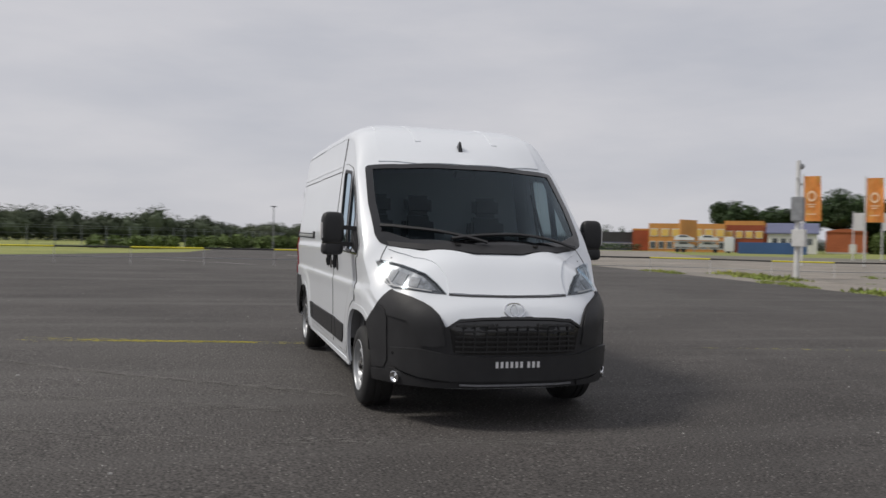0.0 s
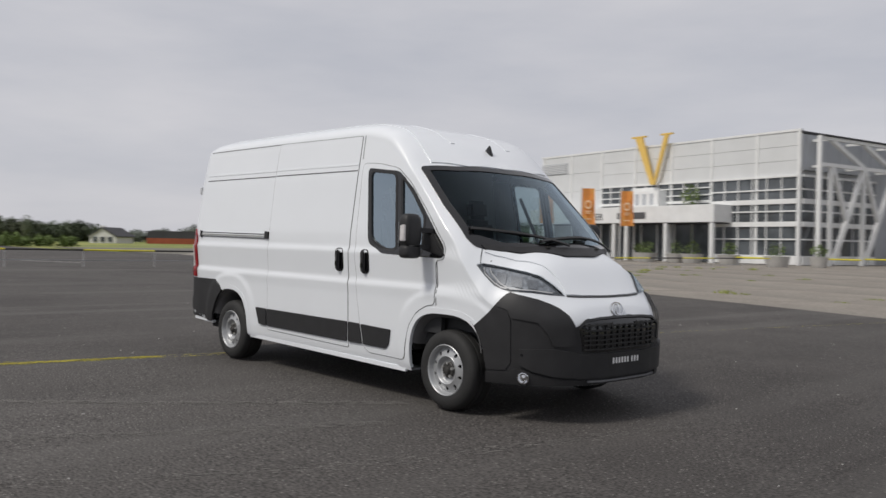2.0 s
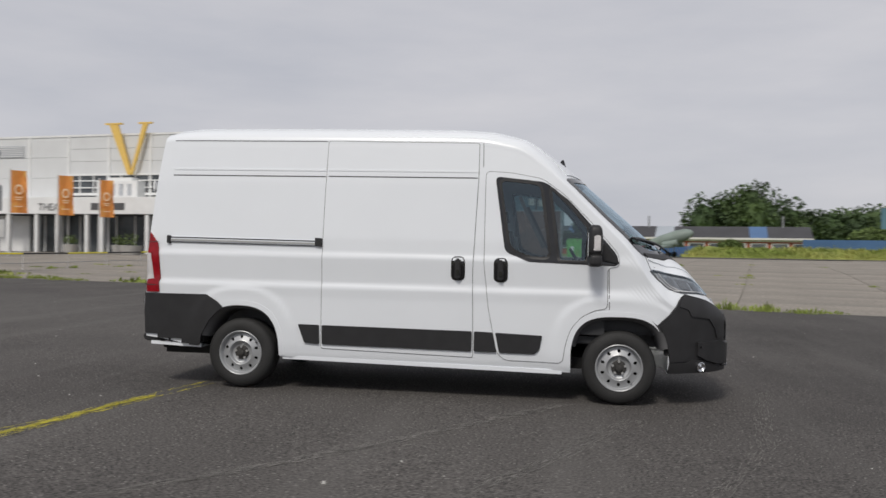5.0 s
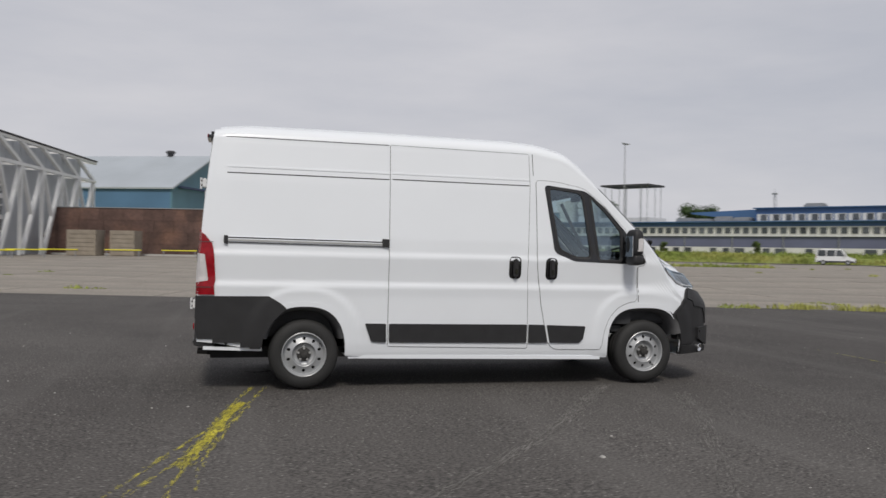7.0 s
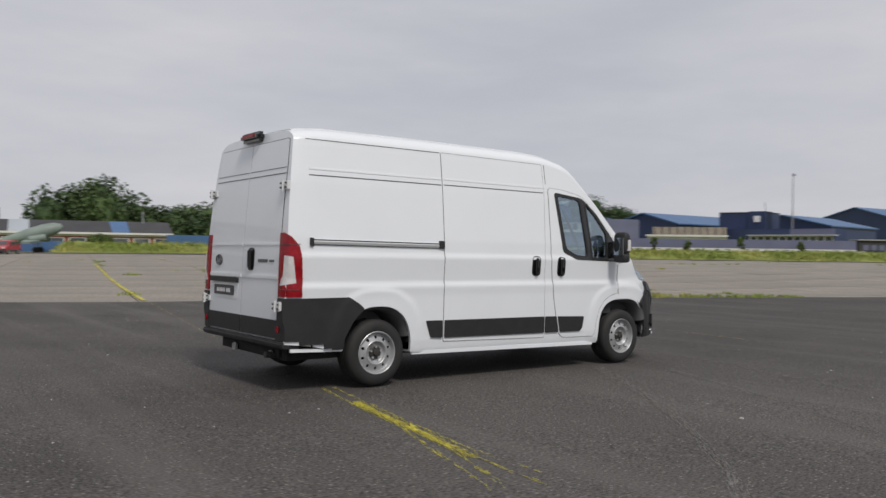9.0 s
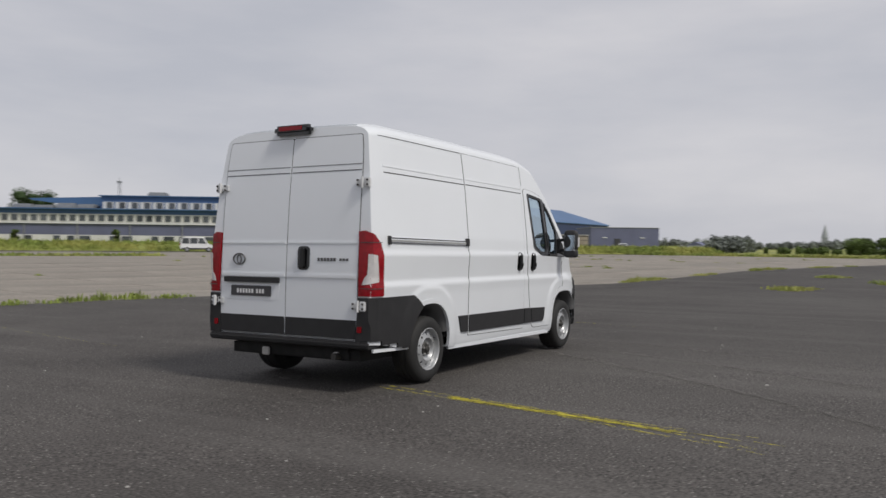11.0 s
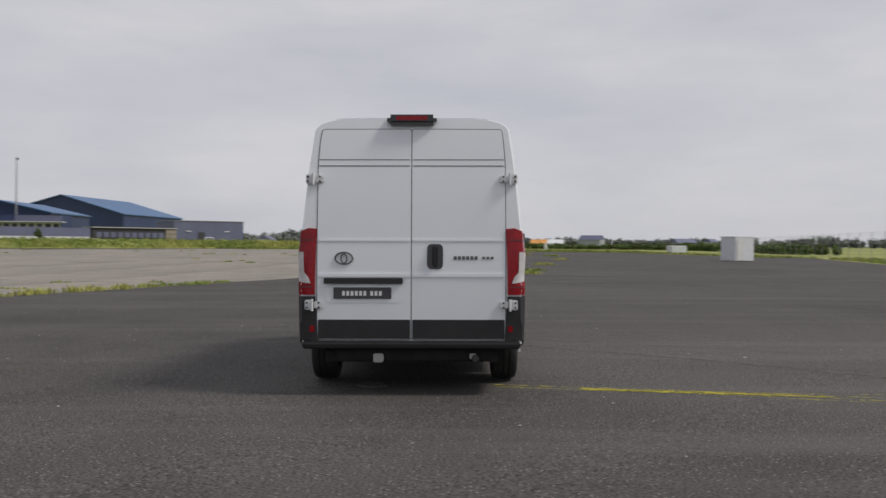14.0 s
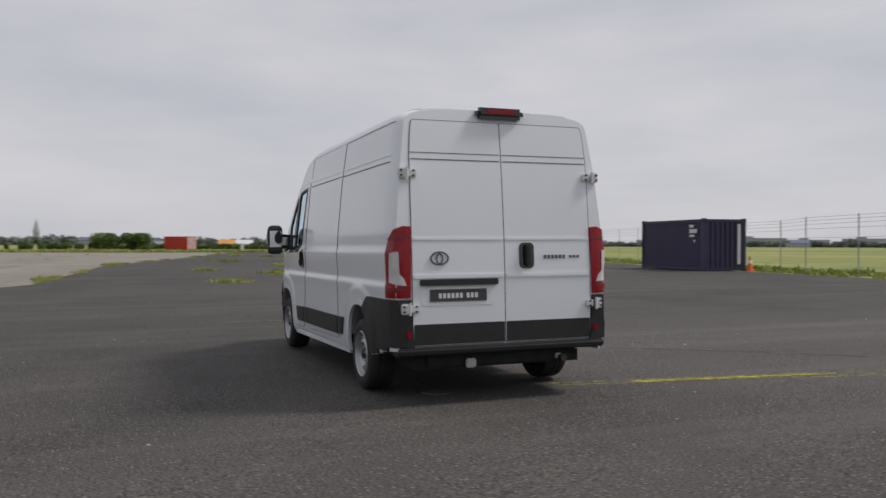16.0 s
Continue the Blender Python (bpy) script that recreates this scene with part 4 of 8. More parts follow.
# rear corner bumper, step and lamps
for s in (-1, 1):
    v = "right" if s < 0 else "left"
    patch("rear_bumper_corner", rounded([(-2.56, 0.855), (-2.0, 0.858), (-1.90, 0.80), (-1.835, 0.745), (-1.90, 0.695), (-1.968, 0.62), (-2.045, 0.48), (-2.055, 0.385), (-2.56, 0.40)], 0.02, 3), v, 0.017, 0.024,
          M["plastic"], van, "black plastic rear bumper corner", step=(0.04, 0.04))
    patch("rear_bumper_cheek", rounded([(s * 52, 0.855), (s * 38.9, 0.855), (s * 38.0, 0.46), (s * 52, 0.40)], 0.02, 2), "tail", 0.0175, 0.022, M["plastic"], van, "black plastic rear bumper corner", step=(2.5, 0.06))
    patch("reflector_red", rounded([(s * 0.865, 0.605), (s * 0.825, 0.605), (s * 0.825, 0.552), (s * 0.865, 0.552)], 0.008, 2), "rear", 0.032, 0.01, M["red_lens"], van, "small red reflector")
    lamp = patch("tail_lamp", rounded([(s * 39.2, 1.432), (s * 41.6, 1.438), (s * 44.4, 1.40), (s * 46.8, 1.325), (s * 48.0, 1.22), (s * 48.1, 0.868), (s * 39.0, 0.868)], 0.02, 3), "tail", 0.016, 0.02, M["red_lens"], van,
                 "tall red tail lamp with clear insert", step=(1.5, 0.05))
    for z in (1.335, 0.935):
        strip_patch("lamp_line", [(s * 39.8, z), (s * 43.5, z), (s * 47.2, z)], 0.006, "tail", 0.0175, 0.003, M["seam"], lamp)
    patch("clear_insert", rounded([(s * 42.6, 1.235), (s * 45.2, 1.225), (s * 45.9, 0.985), (s * 40.3, 0.965), (s * 41.0, 1.02), (s * 42.2, 1.06)], 0.03, 2), "tail", 0.019, 0.006, M["white_lens"], lamp, "milky clear insert", step=(1.5, 0.05))
    for z in (1.86, 0.782):
        w = 0.842
        hinge = box("rear_hinge", (0, 0, 0), (0.035, 0.062, 0.085), M["zinc"], van, "white door hinge", bevel=0.008)
        at, n = skin_point("rear", s * (w + 0.035), z)
        hinge.matrix_basis = Matrix.Translation(at + Vector((-0.02, s * 0.0, 0)))
        at2, _ = skin_point("rear", s * (w - 0.05), z)
        box("hinge_leaf", at2 - hinge.matrix_basis.translation + Vector((-0.018, 0, 0)), (0.02, 0.075, 0.06), M["zinc"], hinge, bevel=0.006)
        tube("hinge_pin", Vector((-0.03, s * -0.035, -0.05)), Vector((-0.03, s * -0.035, 0.05)), 0.011, M["zinc"], hinge)
        for dy in (0.012, -0.09):
            for dz in (-0.02, 0.02):
                tube("hinge_bolt", Vector((-0.018, s * dy, dz)), Vector((-0.03, s * dy, dz)), 0.009, M["hub"], hinge)

# rear doors
for s in (-1, 1):
    out = rounded([(s * 0.004, 2.297), (s * 0.774, 2.294), (s * 0.790, 2.18), (s * 0.803, 2.00), (s * 0.806, 1.45), (s * 0.804, 0.487), (s * 0.004, 0.487)], 0.02, 3)
    door = patch("rear_door", out, "rear", 0.006, 0.012, M["paint"], van, "white rear door", step=(0.06, 0.06))
    fine = dense(list(out) + [out[0]], 0.03)[:-1]
    ring_patch("seam", grown(fine, 0.006), grown(fine, -0.002), "rear", 0.004, 0.004, M["seam"], door)
    for z, w in ((2.030, 0.005), (1.976, 0.007)):
        strip_patch("groove", [(s * 0.015, z), (s * 0.797, z)], w, "rear", 0.0085, 0.003, M["seam"], door)
    strip_patch("swage", [(s * 0.015, 1.335), (s * 0.797, 1.335)], 0.02, "rear", 0.012, 0.008, M["paint"], door)
    strip_patch("swage", [(s * 0.015, 1.035), (s * 0.797, 1.035)], 0.03, "rear", 0.014, 0.012, M["paint"], door)
    patch("kick_panel", rounded([(s * 0.010, 0.656), (s * 0.797, 0.656), (s * 0.797, 0.492), (s * 0.010, 0.492)], 0.008, 2), "rear", 0.014, 0.012, M["plastic"], door, "black lower door panel", step=(0.1, 0.1))
    if s > 0:
        patch("plate_recess", rounded([(0.757, 0.955), (0.066, 0.955), (0.10, 0.80), (0.727, 0.80)], 0.03, 3), "rear", 0.009, 0.004, M["paint"], door, step=(0.1, 0.1))
        patch("plate_lamp_bar", rounded([(0.746, 1.012), (0.072, 1.012), (0.072, 0.962), (0.746, 0.962)], 0.012, 2), "rear", 0.034, 0.03, M["plastic"], door, "black plate-lamp bar")
        patch("plate", rounded([(0.665, 0.931), (0.170, 0.931), (0.170, 0.833), (0.665, 0.833)], 0.008, 2), "rear", 0.016, 0.006, M["plate"], door, "dark grey blank plate")
        for k in range(9):
            y = 0.590 - k * 0.0365 - (0.022 if k > 5 else 0)
            strip_patch("plate_bar", [(y, 0.880), (y - 0.024, 0.880)], 0.040, "rear", 0.0185, 0.002, M["bar_white"], door, "pale lettering as plain bars")
        at, n = skin_point("rear", 0.577, 1.18)
        oval_badge(Matrix.Translation(at + Vector((-0.014, 0, 0))) @ pose(0, 0, 0, 0, 0, -90), door, 0.074, 0.05, M["bar_dark"])
    else:
        cup = patch("rear_handle", rounded([(-0.135, 1.302), (-0.271, 1.302), (-0.271, 1.088), (-0.135, 1.088)], 0.045), "rear", 0.012, 0.012, M["gloss_black"], door, "black pull handle in an oval cup")
        at, n = skin_point("rear", -0.203, 1.195)
        box("grip", at + Vector((-0.03, 0, 0)), (0.03, 0.05, 0.18), M["plastic"], cup, bevel=0.012)
        for k in range(9):
            y = -0.363 - k * 0.0355 - (0.03 if k > 5 else 0)
            strip_patch("name_bar", [(y, 1.183), (y - 0.026, 1.183)], 0.030 if k < 6 else 0.022, "rear", 0.011, 0.002, M["bar_dark"], door, "dark lettering as plain bars")

# third brake lamp, on the roof's edge
lamp = box("high_brake_lamp", (-2.525, 0, 2.376), (0.10, 0.43, 0.092), M["gloss_black"], van, "black housing of the high brake lamp", bevel=0.03)
box("red_bar", (-2.576, 0, 2.386), (0.012, 0.27, 0.040), M["red_lens"], lamp, "red light bar", bevel=0.004)
# step across the rear
bm = bmesh.new()
add_prism(bm, [(-2.665, 0.405), (-2.69, 0.43), (-2.69, 0.462), (-2.65, 0.482), (-2.50, 0.482), (-2.50, 0.395)], -0.93, 0.93)
for v in bm.verts:
    v.co.x += max(0, abs(v.co.y) - 0.6) * 0.12
bmesh.ops.bevel(bm, geom=bm.edges[:], offset=0.01, segments=2, affect="EDGES", clamp_overlap=True)
part("rear_step", bm, M["plastic"], van, "black rear step bumper", smooth=40)

# underside
under = box("underbody", (-0.35, 0, 0.33), (4.3, 1.5, 0.10), M["under"], van, "dark underbody")
box("crossmember", (-2.45, 0, 0.345), (0.16, 1.3, 0.09), M["under"], under)
beam("rear_axle", (-1.67, -0.80, 0.31), (-1.67, 0.80, 0.31), 0.09, 0.09, M["under"], van, "dark rear axle beam")
tube("exhaust", (-1.9, -0.52, 0.285), (-2.62, -0.55, 0.325), 0.030, M["hub"], van, "dark metal tailpipe", sides=12)
beam("sill_rail", (-2.56, -0.93, 0.392), (-2.06, -0.955, 0.378), 0.02, 0.03, M["paint"], van, "white edge of the rear sill")
bm = bmesh.new()
add_box(bm, (-2.56, 0.285, 0.32), (0.03, 0.09, 0.075), bevel=0.01)
part("tow_eye_cover", bm, M["bare"], van, "small pale bracket", smooth=40)
box("sensor_box", (-2.55, -0.53, 0.335), (0.03, 0.06, 0.045), M["bare"], van, "small pale box under the step", bevel=0.006)
for s in (-1, 1):
    beam("sill_flange", (-1.27, s * 0.945, 0.305), (1.26, s * 0.945, 0.27), 0.02, 0.035, M["paint"], van)

# wheels
def wheel_parts(at_x, s):
    w = new("wheel")
    w.parent = van
    w.matrix_basis = pose(at_x, s * 0.935, 0.327, 0, 0, 0 if s < 0 else 180)
    w["label"] = "black tyre on a silver steel rim"
    bm = bmesh.new()
    add_lathe(bm, [(0.196, -0.01), (0.205, -0.028), (0.225, -0.035), (0.262, -0.033), (0.293, -0.022), (0.308, -0.006), (0.3145, 0.02), (0.3165, 0.035), (0.316, 0.045), (0.309, 0.047), (0.309, 0.055), (0.316, 0.057),
                   (0.318, 0.095), (0.311, 0.097), (0.311, 0.105), (0.318, 0.107), (0.316, 0.16), (0.305, 0.195), (0.25, 0.21), (0.20, 0.20)], 64)
    part("tyre", bm, M["rubber"], w, "black road tyre", smooth=40)
    bm = bmesh.new()
    add_lathe(bm, [(0.197, 0.02), (0.2045, -0.020), (0.2035, -0.029), (0.198, -0.033), (0.192, -0.030), (0.188, -0.018), (0.184, 0.004), (0.178, 0.012), (0.172, 0.010)], 60)
    add_lathe(bm, [(0.116, -0.012), (0.110, -0.016), (0.103, -0.012), (0.097, 0.010), (0.090, 0.016), (0.0, 0.017)], 60)
    # the dished ring with ten vent holes cut through it
    steps = 20
    for k in range(10):
        mid = (k + 0.5) * math.tau / 10
        edge, hole, back = [], [], []
        for q in range(steps):
            t = q / steps * 4
            side, f = int(t), t - int(t)
            da, dr = ((f * 2 - 1, -1), (1, f * 2 - 1), (1 - f * 2, 1), (-1, 1 - f * 2))[side]
            ang, r = mid + da * math.tau / 20, 0.144 + dr * 0.028
            y = 0.010 - 0.022 * (0.172 - r) / 0.056
            edge.append(bm.verts.new((r * math.cos(ang), y, r * math.sin(ang))))
            th = math.atan2(dr, da)
            r2, a2 = 0.146 + 0.0165 * math.sin(th), mid + 0.0135 * math.cos(th) / 0.146
            y2 = 0.010 - 0.022 * (0.172 - r2) / 0.056
            hole.append(bm.verts.new((r2 * math.cos(a2), y2, r2 * math.sin(a2))))
            back.append(bm.verts.new((r2 * math.cos(a2), y2 + 0.012, r2 * math.sin(a2))))
        for q in range(steps):
            n = (q + 1) % steps
            bm.faces.new((edge[q], edge[n], hole[n], hole[q]))
            bm.faces.new((hole[q], hole[n], back[n], back[q]))
    bmesh.ops.remove_doubles(bm, verts=bm.verts[:], dist=0.0004)
    rim = part("rim", bm, M["steel"], w, "silver painted steel rim with ten vent holes", smooth=45)
    bm = bmesh.new()
    add_lathe(bm, [(0.182, 0.045), (0.0, 0.045)], 32)
    part("brake_drum", bm, M["under"], w, "dark brake behind the rim")
    bm = bmesh.new()
    add_lathe(bm, [(0.064, 0.020), (0.064, 0.006), (0.058, 0.0), (0.034, -0.002), (0.031, -0.018), (0.026, -0.024), (0.0, -0.026)], 24)
    hub = part("hub", bm, M["hub"], w, "dark bare hub", smooth=40)
    for k in range(5):
        a = k * math.tau / 5 + 0.3
        tube("wheel_bolt", (0.055 * math.cos(a), 0.016, 0.055 * math.sin(a)), (0.055 * math.cos(a), -0.012, 0.055 * math.sin(a)), 0.0115, M["bare"], hub, "pale wheel bolt", sides=6)
    a = 0.6 if at_x < 0 else -0.9
    tube("valve", (0.176 * math.cos(a), 0.012, 0.176 * math.sin(a)), (0.170 * math.cos(a), -0.018, 0.170 * math.sin(a)), 0.005, M["seam"], rim, sides=6)
    return w


for hx in (1.748, -1.672):
    for s in (-1, 1):
        wheel_parts(hx, s)

# cab inside
cab = box("cab_floor", (1.15, 0, 0.55), (1.5, 1.7, 0.06), M["cabin"], van, "dark cab floor")
bm = bmesh.new()
add_prism(bm, [(1.52, 0.6), (1.55, 1.06), (1.60, 1.16), (1.80, 1.215), (2.08, 1.20), (2.08, 0.6)], -0.82, 0.82)
bmesh.ops.bevel(bm, geom=bm.edges[:], offset=0.03, segments=2, affect="EDGES", clamp_overlap=True)
part("dashboard", bm, M["cabin"], van, "dark plastic dashboard", smooth=40)
box("instrument_hood", (1.60, 0.42, 1.20), (0.24, 0.36, 0.10), M["cabin"], van, bevel=0.04)
prism("bulkhead", [(-0.86, 0.5), (0.86, 0.5), (0.86, 1.35), (0.76, 2.1), (-0.76, 2.1), (-0.86, 1.35)], 0.50, 0.54, M["bulkhead"], van, "pale grey load-bay bulkhead", axis="x")
prism("headliner", [(0.54, 2.17), (1.20, 2.0), (1.22, 1.96), (0.54, 2.12)], -0.74, 0.74, M["bulkhead"], van, "pale headliner")
for y in (-0.62, -0.22, 0.46):
    seat = box("seat", (0.92, y, 0.86), (0.52, 0.40 if y > 0 else 0.37, 0.16), M["seat"], van, "dark cloth cab seat", bevel=0.05)
    bm = bmesh.new()
    add_box(bm, (0, 0, 0), (0.14, 0.44 if y > 0 else 0.37, 0.66), bevel=0.055)
    for v in bm.verts:
        if v.co.z > 0.1:
            v.co.y *= 0.82
    part("backrest", bm, M["seat"], seat, smooth=50, place=pose(0.70, y, 1.24, 0, -10, 0))
    bm = bmesh.new()
    add_box(bm, (0, 0, 0), (0.09, 0.27, 0.19), bevel=0.04)
    part("headrest", bm, M["seat"], seat, smooth=50, place=pose(0.635, y, 1.665, 0, -8, 0))
bm = bmesh.new()
for k in range(32):
    a, b = k * math.tau / 32, (k + 1) * math.tau / 32
    add_tube(bm, (0, 0.185 * math.cos(a), 0.185 * math.sin(a)), (0, 0.185 * math.cos(b), 0.185 * math.sin(b)), 0.015, sides=6, caps=False)
add_box(bm, (0.02, 0, 0), (0.05, 0.14, 0.12), bevel=0.02)
for a in (0.0, math.pi, -math.pi / 2):
    add_beam(bm, (0.01, 0, 0), (0, 0.18 * math.cos(a), 0.18 * math.sin(a)), 0.03, 0.02)
part("steering_wheel", bm, M["cabin"], van, "black steering wheel", smooth=50, place=pose(1.42, 0.46, 1.19, 0, -32, 0))
for s in (-1, 1):
    prism("door_card", [(0.60, 0.6), (1.62, 0.6), (1.62, 1.18), (1.40, 1.21), (0.90, 1.22), (0.70, 1.30)], s * 0.90, s * 0.86, M["cabin"], van, "dark inner door trim")
    beam("a_pillar_trim", (1.22, s * 0.84, 1.92), (1.80, s * 0.90, 1.30), 0.05, 0.05, M["cabin"], van)
    beam("grab_strap", (0.86, s * 0.85, 1.80), (1.08, s * 0.90, 1.35), 0.012, 0.03, M["seat"], van, "dark seat belt")

# ---- the airfield round the van ----
M["white_steel"] = material("white_painted_steel", (0.74, 0.75, 0.75), 0.5, vary=0.06, scale=0.8)
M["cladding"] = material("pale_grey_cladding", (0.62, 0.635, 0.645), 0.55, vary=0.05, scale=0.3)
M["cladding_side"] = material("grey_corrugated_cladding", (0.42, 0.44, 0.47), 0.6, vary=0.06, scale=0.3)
# base colour lifted and mottled in place of sky reflected in the panes
M["dark_glass"] = material("dark_window_glass", (0.085, 0.095, 0.105), 0.08, vary=0.5, scale=0.35)
M["rust"] = material("rusted_steel_plate", (0.098, 0.058, 0.048), 0.85, vary=0.3, scale=0.5, grain=0.2, grain_scale=3, random_tint=0.16,
                     second=(0.155, 0.085, 0.060), second_scale=0.25, second_at=(0.5, 0.7))
M["crate"] = material("weathered_crate_boards", (0.27, 0.235, 0.19), 0.85, vary=0.15, scale=1.2)
M["blue_wall"] = material("blue_sheet_wall", (0.075, 0.16, 0.27), 0.55, vary=0.12, scale=0.2)
M["teal_wall"] = material("teal_sheet_wall", (0.095, 0.195, 0.255), 0.55, vary=0.12, scale=0.2)
M["blue_roof"] = material("pale_grey_blue_sheet_roof", (0.34, 0.375, 0.41), 0.5, vary=0.08, scale=0.15)
M["navy"] = material("navy_sheet_wall", (0.024, 0.040, 0.105), 0.55, vary=0.12, scale=0.2)
M["blue_band"] = material("strong_blue_fascia", (0.05, 0.115, 0.27), 0.5, vary=0.1, scale=0.2)
M["blue_tile"] = material("blue_roof_sheeting", (0.055, 0.125, 0.26), 0.5, vary=0.12, scale=0.2)
M["violet_grey"] = material("blue_grey_wall", (0.125, 0.135, 0.215), 0.65, vary=0.1, scale=0.3)
M["stone_white"] = material("white_render", (0.62, 0.62, 0.60), 0.8, vary=0.08, scale=0.5)
M["roof_dark"] = material("dark_roof_felt", (0.05, 0.05, 0.055), 0.85, vary=0.15, scale=0.3)
M["orange"] = material("orange_render", (0.58, 0.27, 0.075), 0.7, vary=0.12, scale=0.3)
M["brick_red"] = material("red_brick_wall", (0.30, 0.075, 0.035), 0.85, vary=0.15, scale=0.6)
M["yellow_panel"] = material("yellow_panel", (0.74, 0.50, 0.13), 0.6, vary=0.1)
M["flag"] = material("orange_banner_cloth", (0.88, 0.43, 0.13), 0.8, vary=0.14, scale=1.0, second=(0.86, 0.52, 0.16), second_scale=0.9, second_at=(0.5, 0.62))
M["flag_pale"] = material("pale_banner_print", (0.86, 0.66, 0.44), 0.8, vary=0.1)
M["pole"] = material("pale_pole_paint", (0.62, 0.62, 0.61), 0.5, vary=0.08)
M["galv"] = material("galvanised_steel", (0.30, 0.31, 0.32), 0.5, metal=0.4, vary=0.15, scale=4)
M["tape_yellow"] = material("yellow_barrier_tube", (0.62, 0.56, 0.02), 0.5, vary=0.08)
M["tape_black"] = material("black_barrier_tube", (0.015, 0.015, 0.015), 0.6, vary=0.1)
M["container_navy"] = material("dark_navy_container_paint", (0.030, 0.025, 0.068), 0.45, vary=0.15, scale=0.7)
M["container_red"] = material("red_container_paint", (0.50, 0.045, 0.025), 0.5, vary=0.1, scale=0.7)
M["container_white"] = material("white_cabin_paint", (0.62, 0.64, 0.66), 0.5, vary=0.05)
M["green_box"] = material("green_skip_paint", (0.14, 0.42, 0.10), 0.5, vary=0.12)
M["plane"] = material("faded_olive_aircraft_paint", (0.19, 0.235, 0.21), 0.55, vary=0.12, scale=0.6)
M["car_dark"] = material("dark_blue_car_paint", (0.02, 0.028, 0.05), 0.25, coat=0.6, vary=0.05)
M["car_red"] = material("red_car_paint", (0.42, 0.012, 0.02), 0.25, coat=0.6, vary=0.05)
M["cone"] = material("orange_cone", (0.75, 0.14, 0.03), 0.5, vary=0.05)
M["planter"] = material("concrete_planter", (0.40, 0.39, 0.37), 0.85, vary=0.1)
M["bark"] = material("bark", (0.07, 0.055, 0.04), 0.9, vary=0.3, scale=3)
M["leaf_dark"] = material("dark_broadleaf_foliage", (0.038, 0.068, 0.022), 0.75, vary=0.5, scale=0.35, second=(0.07, 0.115, 0.032), second_scale=0.12, second_at=(0.45, 0.65))
# distance haze is mixed into this pale leaf colour
M["leaf_far"] = material("haze_tinted_far_foliage", (0.175, 0.195, 0.175), 0.9, vary=0.35, scale=0.08)
# dark leaves greyed in colour to stand in for haze before the wood
M["leaf_wood"] = material("haze_tinted_wood_foliage", (0.062, 0.082, 0.046), 0.85, vary=0.45, scale=0.12, second=(0.105, 0.12, 0.072), second_scale=0.035, second_at=(0.48, 0.66))
M["leaf_light"] = material("light_green_foliage", (0.115, 0.165, 0.045), 0.75, vary=0.45, scale=0.8)
M["fence_panel"] = material("grey_palisade", (0.17, 0.19, 0.20), 0.6, vary=0.15, scale=0.4)
M["white_car"] = material("white_small_car_paint", (0.72, 0.73, 0.73), 0.3, coat=0.5, vary=0.03)
M["rust_brick"] = material("orange_red_brick_wall", (0.36, 0.105, 0.042), 0.85, vary=0.18, scale=0.25, grain=0.2, grain_scale=3)
# pale blue-grey wall colour carries the haze of the horizon
M["far_town"] = material("haze_tinted_far_buildings", (0.34, 0.36, 0.39), 0.9, vary=0.15, scale=0.05)


def on_grass(x, y):
    """Whether that place lies on the grass sheet, a little below the paving."""
    return math.hypot(x, y) > 150 or x > 119 or y > 87


def gpose(x, y, angle=0.0, dz=0.0):
    return spin(x, y, ground_z(x, y) + dz - (0.09 if on_grass(x, y) else 0.0), angle)


def heading(ax, ay, bx, by):
    return math.degrees(math.atan2(by - ay, bx - ax))


# --- leaves, trees, weeds ---
def leaf_cloud(bm, center, radii, count, size, rng, shell_only=0.55):
    """Many small leaf clumps spread through an uneven rounded volume."""
    for _ in range(count):
        while True:
            p = Vector((rng.uniform(-1, 1), rng.uniform(-1, 1), rng.uniform(-1, 1)))
            if shell_only < p.length < 1:
                break
        p = Vector((p.x * radii[0], p.y * radii[1], p.z * radii[2])) + Vector(center)
        s = size * rng.uniform(0.5, 1.3)
        rot = Euler((rng.uniform(-0.9, 0.9), rng.uniform(-0.9, 0.9), rng.uniform(0, 6.3))).to_matrix()
        k = rng.uniform(0.45, 0.9)
        vs = [bm.verts.new(p + rot @ Vector(q) * s) for q in ((-0.5, -0.2 * k, 0), (0.1, -0.5 * k, 0.12), (0.55, 0.05, 0), (0.0, 0.5 * k, 0.1))]
        bm.faces.new(vs)


_ico = bmesh.new()
bmesh.ops.create_icosphere(_ico, subdivisions=2, radius=1.0)
ICO_V = [v.co.copy() for v in _ico.verts]
ICO_F = [[v.index for v in f.verts] for f in _ico.faces]
_ico.free()


def leaf_core(bm, center, radii, rng):
    """The dense inside of a crown: a crumpled lump of leaves."""
    turn = Matrix.Rotation(rng.uniform(0, 6), 3, "Z")
    made = []
    for v in ICO_V:
        q = turn @ v * rng.uniform(0.72, 1.06)
        made.append(bm.verts.new((center[0] + q.x * radii[0], center[1] + q.y * radii[1], center[2] + q.z * radii[2])))
    for f in ICO_F:
        bm.faces.new([made[i] for i in f])


